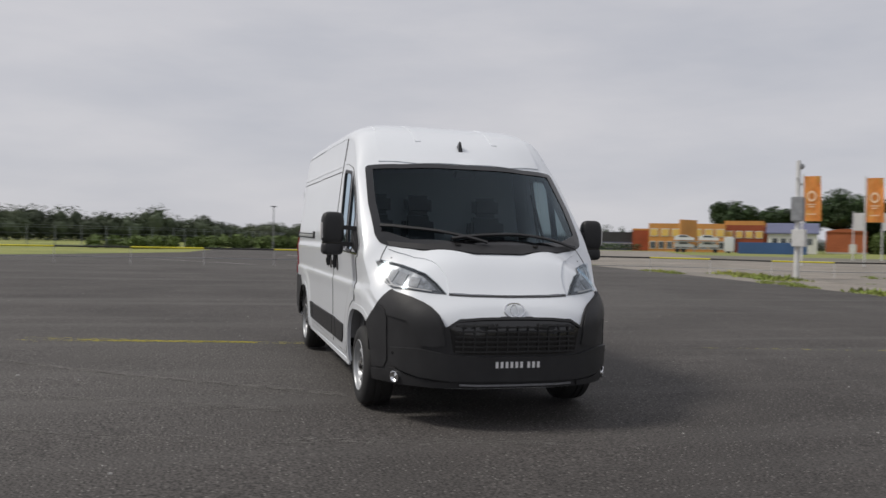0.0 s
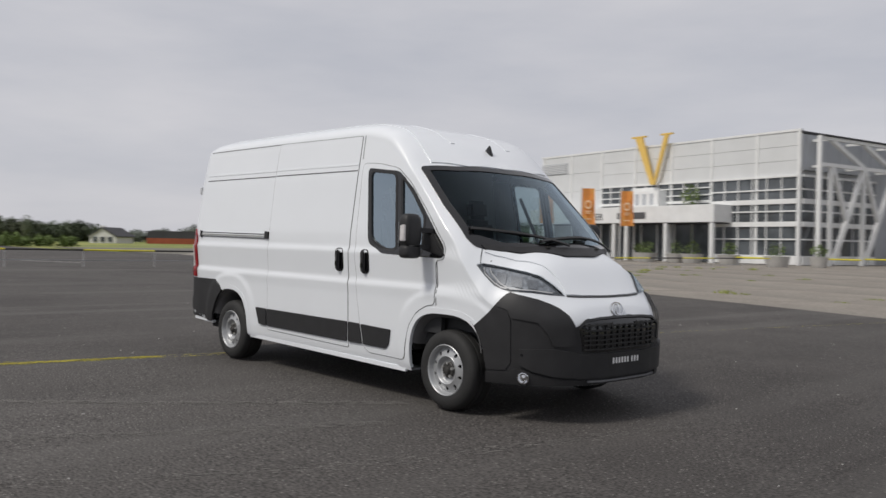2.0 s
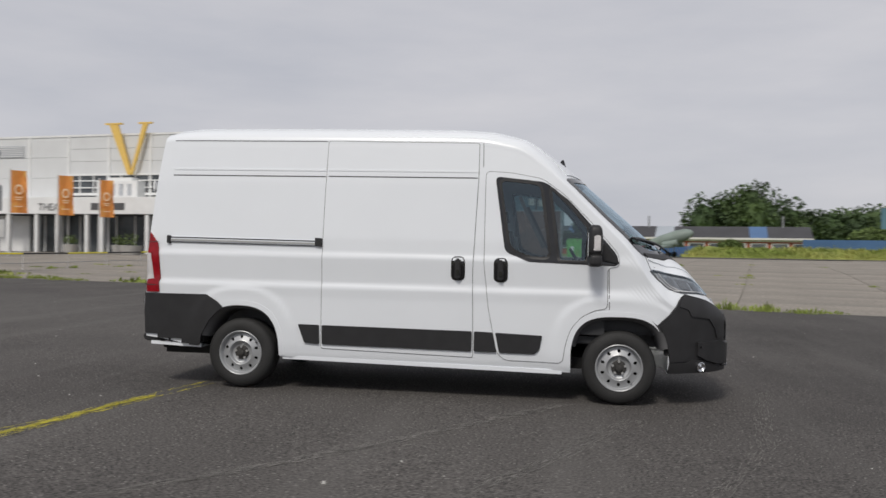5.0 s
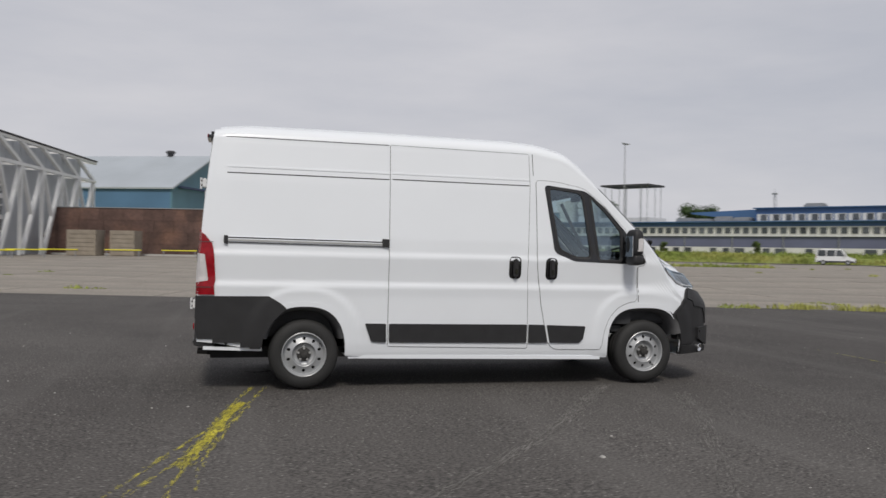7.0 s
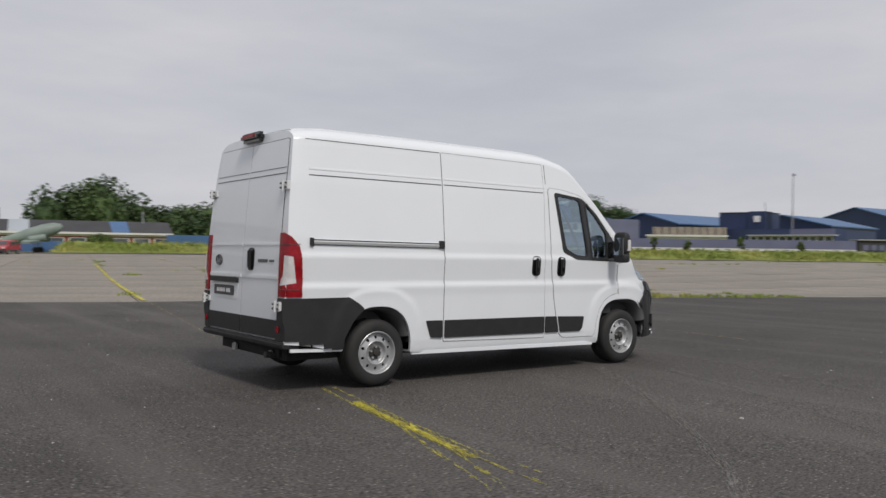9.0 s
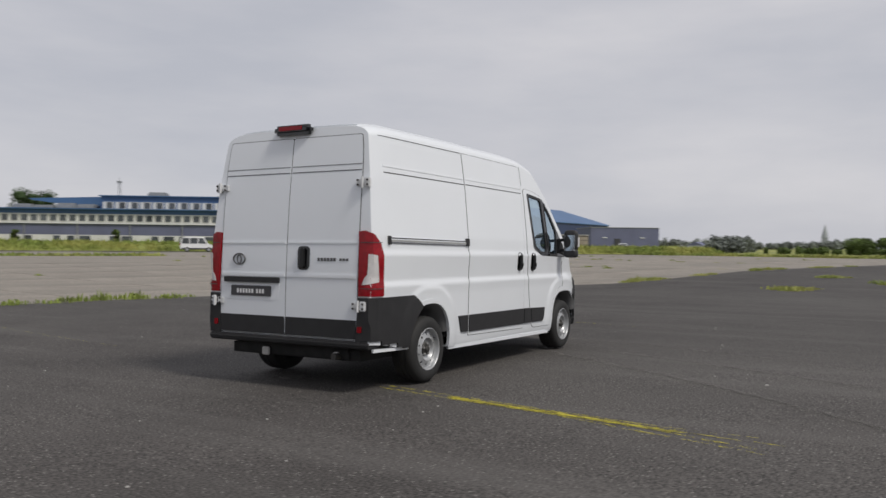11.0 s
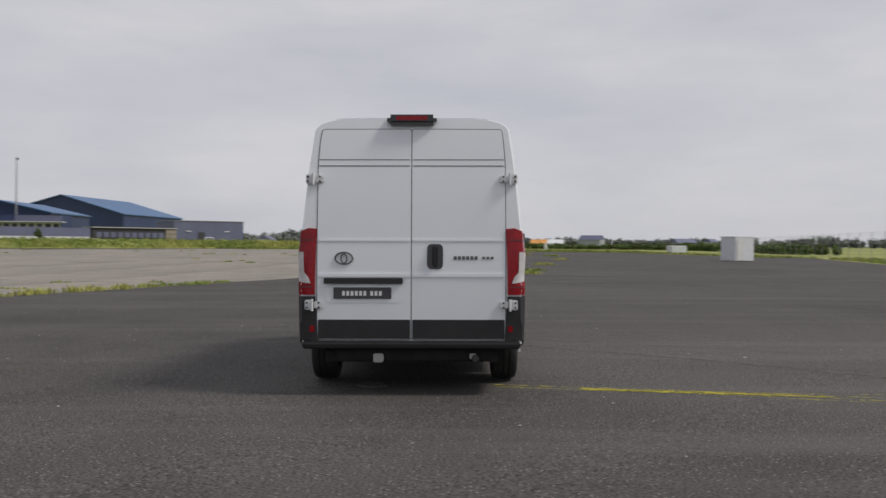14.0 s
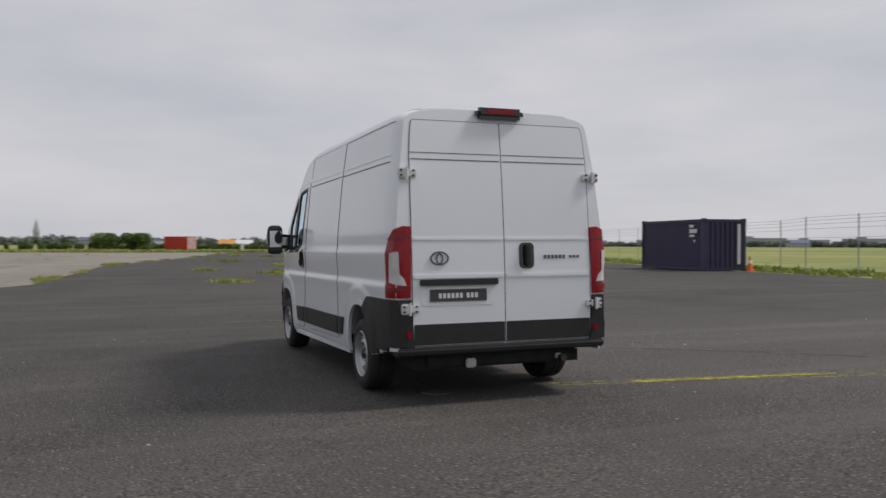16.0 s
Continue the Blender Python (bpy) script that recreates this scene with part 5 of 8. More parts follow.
def blade_clump(bm, x, y, z, height, spread, count, rng, width=0.012):
    for _ in range(count):
        a, r = rng.uniform(0, 6.3), spread * rng.random() ** 0.6
        bx, by = x + r * math.cos(a), y + r * math.sin(a)
        h = height * rng.uniform(0.45, 1.15) * (1 - 0.5 * r / max(spread, 1e-3))
        d = rng.uniform(0, 6.3)
        tx, ty = bx + math.cos(d) * h * 0.35, by + math.sin(d) * h * 0.35
        wx, wy = -math.sin(d) * width, math.cos(d) * width
        a0, a1 = bm.verts.new((bx - wx, by - wy, z)), bm.verts.new((bx + wx, by + wy, z))
        b0, b1 = bm.verts.new((bx + (tx - bx) * 0.35 + wx, by + (ty - by) * 0.35 + wy, z + h * 0.62)), bm.verts.new((bx + (tx - bx) * 0.35 - wx, by + (ty - by) * 0.35 - wy, z + h * 0.62))
        t = bm.verts.new((tx, ty, z + h))
        bm.faces.new((a0, a1, b0, b1))
        bm.faces.new((b1, b0, t))


def tree(x, y, height, width, seed, leaf, label, name="tree", clump=0.55, density=1.0, base=0.25):
    rng = random.Random(seed)
    t = empty(name, gpose(x, y, rng.uniform(0, 360)), label, "tree")
    bm = bmesh.new()
    add_tube(bm, (0, 0, -0.1), (0.1, 0.05, height * 0.5), height * 0.028, height * 0.016, 8)
    limbs = []
    for k in range(7):
        a = k * 2.4 + rng.uniform(-0.4, 0.4)
        z0 = height * rng.uniform(0.25, 0.5)
        tip = Vector((math.cos(a) * width * 0.32, math.sin(a) * width * 0.32, height * rng.uniform(0.5, 0.82)))
        add_tube(bm, (0.05, 0.02, z0), tip, height * 0.012, height * 0.004, 5)
        limbs.append(tip)
    part("trunk", bm, M["bark"], t, "brown bark trunk and limbs", smooth=50)
    bm = bmesh.new()
    blobs = [(Vector((0, 0, height * 0.78)), width * 0.26)] + [(p, width * rng.uniform(0.17, 0.27)) for p in limbs]
    for _ in range(6):
        a = rng.uniform(0, 6.3)
        blobs.append((Vector((math.cos(a) * width * 0.34, math.sin(a) * width * 0.34, height * rng.uniform(base + 0.12, 0.75))), width * rng.uniform(0.12, 0.2)))
    for c, r in blobs:
        top = min(r * 0.85, max(0.4, height - c.z))
        leaf_core(bm, c, (r * 0.62, r * 0.62, top * 0.62), rng)
        leaf_cloud(bm, c, (r, r, top), int(460 * density), clump * 0.66, rng, 0.5)
    part("crown", bm, leaf, t, "leafy crown with gaps")
    return t


def wood(name, stretch, leaf, label, seed, height, rows=2, clump=0.9, per=150):
    """A far belt of trees that nobody could count, along a line in plan."""
    rng = random.Random(seed)
    bm = bmesh.new()
    for (ax, ay), (bx, by) in zip(stretch, stretch[1:]):
        n = max(2, int(math.dist((ax, ay), (bx, by)) / (height * 0.42)))
        for r in range(rows):
            for k in range(n):
                t = (k + rng.random()) / n
                x, y = ax + (bx - ax) * t + rng.uniform(-4, 4), ay + (by - ay) * t + rng.uniform(-4, 4)
                h = height * rng.uniform(0.70, 1.06) * (0.88 + 0.55 * noise.noise((x * 0.04, y * 0.04, seed)))
                z = ground_z(x, y)
                w = height * rng.uniform(0.28, 0.46)
                leaf_core(bm, (x, y, z + h * 0.48), (w * 0.66, w * 0.66, h * 0.36), rng)
                leaf_cloud(bm, (x, y, z + h * 0.52), (w, w, h * 0.46), int(per * 1.6), clump * 0.72, rng, 0.62)
                leaf_cloud(bm, (x, y, z + h * 0.15), (w * 1.1, w * 1.1, h * 0.18), per // 3, clump, rng, 0.3)
    return tagged(part(name, bm, leaf), label, "woodland", kind="stuff")


# --- concrete slabs ---
def edge_y(x):
    return float(np.interp(x, [p[0] for p in EDGE], [p[1] for p in EDGE]))


SLAB = 5.0
bm = bmesh.new()
add_box(bm, (0, 0, -0.04), (SLAB - 0.035, SLAB - 0.035, 0.08))
slab_mesh = bpy.data.meshes.new("slab")
bm.to_mesh(slab_mesh)
bm.free()
slab_mesh.materials.append(M["concrete"])
pavement = empty("concrete_apron", Matrix(), "pale worn concrete slabs with weedy joints", "pavement", kind="structure")
slab_far = bmesh.new()
SLAB_TURN = radians(-12)
made_slabs = 0
for i in range(-26, 28):
    for j in range(-8, 22):
        cx, cy = i * SLAB, j * SLAB + 20
        x, y = cx * math.cos(SLAB_TURN) - cy * math.sin(SLAB_TURN), cx * math.sin(SLAB_TURN) + cy * math.cos(SLAB_TURN)
        if not -62 < x < 118 or y < edge_y(x) - 3.2 or y > float(np.interp(x, [-62, 10, 34, 50, 69, 88, 104, 118], [88, 92, 90, 84, 72, 55, 42, 36])):
            continue
        sx, sy = (ground_z(x + 1, y) - ground_z(x - 1, y)) / 2, (ground_z(x, y + 1) - ground_z(x, y - 1)) / 2
        m = Matrix.Translation((x, y, ground_z(x, y) - 0.012)) @ Euler((math.atan(sy), -math.atan(sx), 0)).to_matrix().to_4x4() @ Matrix.Rotation(SLAB_TURN, 4, "Z")
        if -25 < x < 45 and y < 52 and made_slabs < 290:
            ob = new("slab", slab_mesh)
            ob.parent = pavement
            ob.matrix_basis = m
            made_slabs += 1
        else:
            h = SLAB / 2 - 0.018
            lo = [slab_far.verts.new(m @ Vector((u * h, v * h, -0.08))) for u, v in ((-1, -1), (1, -1), (1, 1), (-1, 1))]
            hi = [slab_far.verts.new(m @ Vector((u * h, v * h, 0))) for u, v in ((-1, -1), (1, -1), (1, 1), (-1, 1))]
            slab_far.faces.new(hi)
            for q in range(4):
                slab_far.faces.new((lo[q], lo[(q + 1) % 4], hi[(q + 1) % 4], hi[q]))
far_slabs = part("slab_field", slab_far, M["concrete"], pavement)
far_slabs["kind"] = "stuff"
sheet("taxiway", [(8, 92), (34, 91), (50, 85), (69, 73), (88, 56), (104, 43), (118, 34), (130, 20), (134, 24), (118, 40.5), (104, 51), (88, 64.5), (69, 81.5), (50, 93), (34, 99), (8, 100.5)], 8.0, 0.008, M["asphalt"], "dark asphalt taxi lane beyond the concrete", "road")
sheet("west_road", [(-62, 26.5), (-62, 46), (-150, 92), (-158, 80)], 12.0, -0.03, M["concrete"], "pale concrete lane leading away across the grass", "road")

# --- weeds ---
rng = random.Random(11)
bm = bmesh.new()
for (ax, ay), (bx, by) in zip(EDGE[1:-1], EDGE[2:]):
    n = int(math.dist((ax, ay), (bx, by)) * 3.0)
    for k in range(n):
        t = (k + rng.random()) / n
        x, y = ax + (bx - ax) * t, ay + (by - ay) * t + rng.uniform(-0.25, 0.4)
        dens = noise.noise((x * 0.16, y * 0.16, 3.0)) + (0.38 if 5 < x < 22 else 0.0) - (0.22 if -13 < x < 4 else 0.0) + (0.08 if -28 < x < -14 else 0.0)
        if dens > 0.10:
            blade_clump(bm, x, y, ground_z(x, y), 0.07 + 0.26 * max(0.1, min(1, dens * 1.4)) * rng.uniform(0.5, 1.2), 0.30, int(26 + 60 * max(0, dens)), rng, 0.014)
tagged(part("edge_weeds", bm, M["blade"]), "ragged yellow-green weeds along the asphalt's edge", "weeds", kind="stuff")
bm = bmesh.new()
for i in range(520):
    x, y = rng.uniform(-30, 100), rng.uniform(6, 60)
    if y < edge_y(x) + 0.5 or y > 62 - 0.15 * x:
        continue
    u, v = x * math.cos(-SLAB_TURN) - y * math.sin(-SLAB_TURN), x * math.sin(-SLAB_TURN) + y * math.cos(-SLAB_TURN)
    if rng.random() < 0.5:
        u = (round(u / SLAB - 0.5) + 0.5) * SLAB
    else:
        v = (round(v / SLAB - 0.5) + 0.5) * SLAB
    x, y = u * math.cos(SLAB_TURN) - v * math.sin(SLAB_TURN), u * math.sin(SLAB_TURN) + v * math.cos(SLAB_TURN)
    if y < edge_y(x) + 0.3 or noise.noise((x * 0.08, y * 0.08, 9.0)) < 0.22:
        continue
    blade_clump(bm, x, y, ground_z(x, y) - 0.02, rng.uniform(0.04, 0.20), rng.uniform(0.15, 0.5), 34, rng, 0.02)
for x, y, h in ((22.5, -0.6, 0.25), (23.6, -0.8, 0.2), (30, -3.5, 0.3), (33, -4.2, 0.28), (36, -1, 0.25), (42, -6, 0.3), (52, -4, 0.35), (58, -9, 0.3), (60, -3.4, 0.3), (75, -10, 0.4), (84, -8, 0.4)):
    for _ in range(5):
        blade_clump(bm, x + rng.uniform(-0.9, 0.9), y + rng.uniform(-0.5, 0.5), ground_z(x, y), h * 0.7, 0.5, 60, rng, 0.02)
tagged(part("joint_weeds", bm, M["blade"]), "tufts of weeds in the concrete joints", "weeds", kind="stuff")
bm = bmesh.new()
for (ax, ay), (bx, by), deep, hh, n in (((118, -11), (122, 40), 10, 0.7, 600),
                                      ((-27, 21.7), (-20, 19.7), 1.4, 0.28, 110), ((-13, 17.5), (-10, 17.0), 0.6, 0.25, 60), ((30, 62), (44, 55), 2.0, 0.45, 160), ((120, -12), (122, -32), 8, 0.6, 400), ((80, -40.5), (122, -32), 7, 0.35, 500), ((14, -29), (80, -44.5), 4, 0.3, 700)):
    for k in range(n):
        t = rng.random()
        x, y = ax + (bx - ax) * t + rng.uniform(-1, 1), ay + (by - ay) * t + rng.uniform(0, deep)
        blade_clump(bm, x, y, ground_z(x, y) - 0.1, hh * rng.uniform(0.6, 1.3), 0.7, 16, rng, 0.05)
tagged(part("tall_grass", bm, M["blade"]), "tall unmown yellow-green grass beyond the paving", "grass", kind="stuff")

BANK = [(15, 100), (34, 98.5), (50, 92.5), (69, 81), (88, 64), (104, 50.5), (118, 40), (134, 24)]
bm = bmesh.new()
prof = [(-0.6, -0.12), (0.8, 0.3), (2.5, 0.9), (5.0, 1.3), (8.0, 1.0), (11.0, -0.12)]
rings = []
for x, y in dense(BANK, 2.0):
    nrm = Vector((0.45, 0.9)).normalized()
    rings.append([bm.verts.new((x + nrm.x * d, y + nrm.y * d, ground_z(x + nrm.x * d, y + nrm.y * d) + h * (0.8 + 0.5 * noise.noise((x * 0.15, y * 0.15, d))))) for d, h in prof])
for ra, rb_ in zip(rings, rings[1:]):
    for i in range(len(prof) - 1):
        bm.faces.new((ra[i], rb_[i], rb_[i + 1], ra[i + 1]))
tagged(part("grass_bank", bm, M["field"], smooth=60), "low bank of rough yellow-green grass", "grass bank", kind="structure")
bm = bmesh.new()
rng = random.Random(18)
for (ax, ay), (bx, by) in zip(BANK, BANK[1:]):
    for k in range(int(math.dist((ax, ay), (bx, by)) * 26)):
        t, d = rng.random(), rng.uniform(0.2, 8.0)
        x, y = ax + (bx - ax) * t + 0.447 * d, ay + (by - ay) * t + 0.894 * d
        blade_clump(bm, x, y, ground_z(x, y) + float(np.interp(d, [p[0] for p in prof], [p[1] for p in prof])) * 0.8 - 0.1, rng.uniform(0.4, 0.95), 0.7, 14, rng, 0.05)
tagged(part("bank_grass", bm, M["blade"]), "tall unmown grass on the bank", "grass", kind="stuff")

# --- painted lines ---
def line_paint(name, pts, w, mat, label, gaps=0.0, seed=1, streaks=1):
    """A worn painted line: many short strokes with bare patches between."""
    rng = random.Random(seed)
    bm = bmesh.new()
    for s in range(streaks):
        off = (s - (streaks - 1) / 2) * w * 1.15
        p = dense(pts, 0.22)
        for (ax, ay), (bx, by) in zip(p, p[1:]):
            if rng.random() < gaps:
                continue
            d = Vector((bx - ax, by - ay)).normalized()
            n = Vector((-d.y, d.x))
            ww = w * rng.uniform(0.55, 1.0) / 2
            j = off + rng.uniform(-0.1, 0.1) * w
            quad = [(ax + n.x * (j - ww), ay + n.y * (j - ww)), (bx + n.x * (j - ww), by + n.y * (j - ww)), (bx + n.x * (j + ww), by + n.y * (j + ww)), (ax + n.x * (j + ww), ay + n.y * (j + ww))]
            bm.faces.new([bm.verts.new((x, y, ground_z(x, y) + 0.004)) for x, y in quad])
    return tagged(part(name, bm, mat), label, "road marking", kind="structure")


def frayed_line(pts, w, per_metre, label, seed, fade=(1.0, 1.0), name="yellow_line", mat=None):
    """Old road paint worn to slivers, thinning towards its ends."""
    rng = random.Random(seed)
    bm = bmesh.new()
    total = sum(math.dist(a, b) for a, b in zip(pts, pts[1:]))
    done = 0.0
    for (ax, ay), (bx, by) in zip(pts, pts[1:]):
        seg = math.dist((ax, ay), (bx, by))
        d = Vector((bx - ax, by - ay)).normalized()
        n = Vector((-d.y, d.x))
        for _ in range(int(seg * per_metre)):
            t = rng.random()
            keep = fade[0] + (fade[1] - fade[0]) * (done + seg * t) / total
            if rng.random() > keep:
                continue
            off = rng.gauss(0, 0.42) * w
            ln, ww = rng.uniform(0.02, 0.11), rng.uniform(0.002, 0.0045)
            c = Vector((ax + (bx - ax) * t, ay + (by - ay) * t)) + n * off
            dd = (d + n * rng.uniform(-0.08, 0.08)).normalized()
            nn = Vector((-dd.y, dd.x))
            q = [c - dd * ln / 2 - nn * ww / 2, c + dd * ln / 2 - nn * ww / 2, c + dd * ln / 2 + nn * ww / 2, c - dd * ln / 2 + nn * ww / 2]
            bm.faces.new([bm.verts.new((p.x, p.y, ground_z(p.x, p.y) + 0.003 + rng.uniform(0, 0.002))) for p in q])
        done += seg
    return tagged(part(name, bm, mat or M["yellow_line"]), label, "road marking", kind="structure")


# two old stripes that cross beside the van, each worn to its edges
frayed_line([(-2.11, -0.74), (-2.37, -2.08), (-2.50, -3.12), (-2.62, -4.32)], 0.026, 80, "thin worn yellow stripe edge on asphalt", 3, (0.7, 0.25))
frayed_line([(-2.00, -0.77), (-2.29, -2.37), (-2.45, -3.51), (-2.48, -4.1)], 0.026, 80, "thin worn yellow stripe edge on asphalt", 4, (0.7, 0.25))
frayed_line([(-2.31, -2.19), (-2.58, -3.02), (-2.93, -4.22)], 0.026, 70, "thin worn yellow stripe edge on asphalt", 5, (1.0, 0.3))
frayed_line([(-2.33, -2.53), (-2.57, -3.40), (-2.84, -4.25)], 0.026, 70, "thin worn yellow stripe edge on asphalt", 6, (1.0, 0.3))
frayed_line([(-2.22, -1.55), (-2.31, -2.05), (-2.40, -2.66), (-2.50, -3.20), (-2.56, -3.6)], 0.060, 520, "bright worn yellow paint where two stripes cross", 7, (1.0, 0.45))
frayed_line([(-1.3, 4.0), (0.45, 13.2)], 0.05, 36, "faint worn yellow painted line on asphalt", 8, (0.2, 0.8))
line_paint("yellow_line", [(0.55, 13.9), (2.0, 21.2), (5.6, 39.0), (7.0, 46)], 0.16, M["yellow_line"], "yellow painted line on concrete slabs", 0.03, 9, 1)
frayed_line([(5.95, 1.81), (5.83, 0.35), (5.53, -0.73)], 0.04, 30, "faint yellow painted line on asphalt", 10, (0.6, 0.4))
M["asphalt_seam"] = material("rubbed_asphalt_seam", (0.068, 0.064, 0.060), 0.9, vary=0.2, scale=2, grain=0.4, grain_scale=60)
for k, (ax, ay, bx, by, w) in enumerate(((3.6, 12.0, 3.4, 4.0, 0.012),)):
    line_paint("asphalt_seam", [(ax, ay), ((ax + bx) / 2 + 0.1, (ay + by) / 2), (bx, by)], w, M["asphalt_seam"], "faint rubbed seam in the asphalt", 0.05, 20 + k, 1)
M["tyre_dust"] = material("pale_tyre_dust", (0.165, 0.157, 0.148), 0.95, vary=0.2, scale=3)
TRACKS = [[(1.31, -0.99), (0.05, -2.87), (-0.65, -3.75), (-1.56, -4.76), (-2.9, -5.9)], [(1.86, -1.5), (1.18, -3.07), (0.43, -4.55), (-0.5, -5.8)], [(3.2, 0.2), (2.7, -2.2), (2.15, -3.6), (1.2, -5.4)]]
for k, line in enumerate(TRACKS):
    for q in range(5):
        off = (q - 2) * 0.035
        frayed_line([(x + off, y + off * 0.4) for x, y in dense(line, 0.6)], 0.055, (58, 34, 22)[k], "faint pale tyre track on asphalt", 60 + k * 7 + q, (1.0, 0.5), "tyre_track", M["tyre_dust"])
line_paint("pale_line", [(-60, 4), (-36, 9)], 0.3, M["white_line"], "faint pale line across the asphalt", 0.05, 41, 1)
line_paint("pale_line", [(-44, -6), (-30, 0)], 0.2, M["white_line"], "faint pale line across the asphalt", 0.05, 42, 1)

# pale bits of grit on the asphalt
bm = bmesh.new()
rng = random.Random(5)
for _ in range(420):
    r, a = 3.0 + 16 * rng.random() ** 0.8, rng.uniform(0, math.tau)
    x, y = r * math.cos(a), r * math.sin(a)
    if y > edge_y(x) - 0.3:
        continue
    s = rng.uniform(0.004, 0.011) * (1.8 if rng.random() < 0.04 else 1)
    m = Matrix.Translation((x, y, ground_z(x, y) + s * 0.2)) @ Euler((0, 0, rng.uniform(0, 6.3))).to_matrix().to_4x4() @ Matrix.Diagonal((s * 2, s * 1.3, s * 0.7, 1))
    top = [bm.verts.new(m @ Vector((u * 0.35, v * 0.35, 0.5))) for u, v in ((-1, -1), (1, -1), (1, 1), (-1, 1))]
    low = [bm.verts.new(m @ Vector((u * 0.5, v * 0.5, -0.5))) for u, v in ((-1, -1), (1, -1), (1, 1), (-1, 1))]
    bm.faces.new(top)
    for q in range(4):
        bm.faces.new((low[q], low[(q + 1) % 4], top[(q + 1) % 4], top[q]))
tagged(part("loose_grit", bm, M["planter"]), "pale stone chips scattered on the asphalt", "grit", kind="stuff")
cover = empty("drain_cover", gpose(-2.05, 0.35), "small worn grey cover set in the asphalt", "drain cover")
bm = bmesh.new()
bmesh.ops.create_cone(bm, cap_ends=True, segments=20, radius1=0.11, radius2=0.105, depth=0.012, matrix=Matrix.Translation((0, 0, 0.004)))
part("lid", bm, M["asphalt_seam"], cover, smooth=30)
bm = bmesh.new()
add_lathe(bm, [(0.115, -0.005), (0.115, 0.01), (0.14, 0.01), (0.145, -0.005)], 20)
part("ring", bm, M["asphalt_seam"], cover, smooth=30, place=pose(0, 0, 0, 90, 0, 0))

# --- tube barrier on posts ---
barrier = empty("tube_barrier", Matrix(), "low barrier of yellow and black tubes on thin posts", "barrier")
BAR = [(-28.9, -25.86), (-28.6, -2.3), (-28.3, 13.0), (-26.6, 20.6), (-22.4, 23.0), (-21.6, 34.0), (-19.5, 50.0)]
run, left = [], 0.0
for (ax, ay), (bx, by) in zip(BAR, BAR[1:]):
    leg = math.dist((ax, ay), (bx, by))
    while left < leg:
        run.append((ax + (bx - ax) * left / leg, ay + (by - ay) * left / leg))
        left += 2.95
    left -= leg
for k, (x, y) in enumerate(run):
    z = ground_z(x, y)
    tube("post", (x, y, z), (x, y, z + 0.72), 0.013, M["pole"], barrier, sides=6)
    if k + 1 < len(run):
        x1, y1 = run[k + 1]
        z1 = ground_z(x1, y1)
        tube("rail_tube", (x, y, z + 0.70), (x1, y1, z1 + 0.70), 0.036, M["tape_yellow"] if k % 2 else M["tape_black"], barrier, "yellow tube" if k % 2 else "black tube")
        tube("wire", (x, y, z + 0.28), (x1, y1, z1 + 0.28), 0.014, M["galv"], barrier)

# --- camera mast by the barrier ---
mast = empty("camera_mast", gpose(-22.0, 22.4, 40), "pale steel mast with cameras and boxes on the concrete", "mast")
tube("shaft", (0, 0, 0), (0, 0, 5.1), 0.12, M["pole"], mast, r1=0.09, sides=12)
box("box_large", (0.02, -0.05, 3.0), (0.5, 0.45, 1.05), M["galv"], mast, "grey equipment box", bevel=0.03)
box("box_small", (0.1, -0.1, 1.75), (0.55, 0.45, 0.75), M["pole"], mast, "pale equipment box", bevel=0.03)
for z, d in ((4.15, 0.28), (4.35, -0.26)):
    tube("camera_body", (0, d * 0.3, z), (0.05, d * 1.4, z - 0.05), 0.07, M["pole"], mast)
bm = bmesh.new()
bmesh.ops.create_icosphere(bm, subdivisions=2, radius=0.13, matrix=Matrix.Translation((0.1, 0.1, 4.85)))
part("dome", bm, M["galv"], mast, smooth=60)

# --- banners ---
def banner(x, y, seed):
    rng = random.Random(seed)
    b = empty("flag_pole", gpose(x, y, 47), "tall pale pole with a long orange banner", "flag", "banners before the theatre")
    tube("pole", (0, 0, 0), (0, 0, 6.65), 0.075, M["pole"], b, r1=0.05, sides=10)
    bm = bmesh.new()
    cols, rows = 6, 14
    g = [[bm.verts.new((0.08 + 1.08 * i / cols + 0.10 * j / rows * i / cols, 0.10 * math.sin(i * 1.1 + j * 0.5 + seed) * (i / cols), 6.5 - 3.25 * j / rows)) for i in range(cols + 1)] for j in range(rows + 1)]
    for j in range(rows):
        for i in range(cols):
            bm.faces.new((g[j][i], g[j][i + 1], g[j + 1][i + 1], g[j + 1][i]))
    bmesh.ops.solidify(bm, geom=bm.faces[:], thickness=0.01)
    flag = part("banner", bm, M["flag"], b, "orange cloth banner with a pale device", smooth=60)
    # the pale printed device: a ring with a few bars under it, on both sides
    for y in (-0.125, 0.125):
        bm = bmesh.new()
        for k in range(16):
            a0, a1 = k * math.tau / 16, (k + 1) * math.tau / 16
            quad = [(r * math.cos(a), r * math.sin(a)) for r, a in ((0.20, a0), (0.30, a0), (0.30, a1), (0.20, a1))]
            bm.faces.new([bm.verts.new((0.60 + u, y, 5.05 + v * 1.3)) for u, v in quad])
        part("printed_ring", bm, M["flag_pale"], flag, "pale printed ring")
        for z, w in ((4.45, 0.55), (4.28, 0.40), (3.75, 0.6)):
            box("printed_bar", (0.60, y, z), (w, 0.004, 0.07), M["flag_pale"], flag, "pale printed bar")


for k in range(5):
    banner(-42.5 + 0.73 * k, 39.4 + 4.85 * k, k)

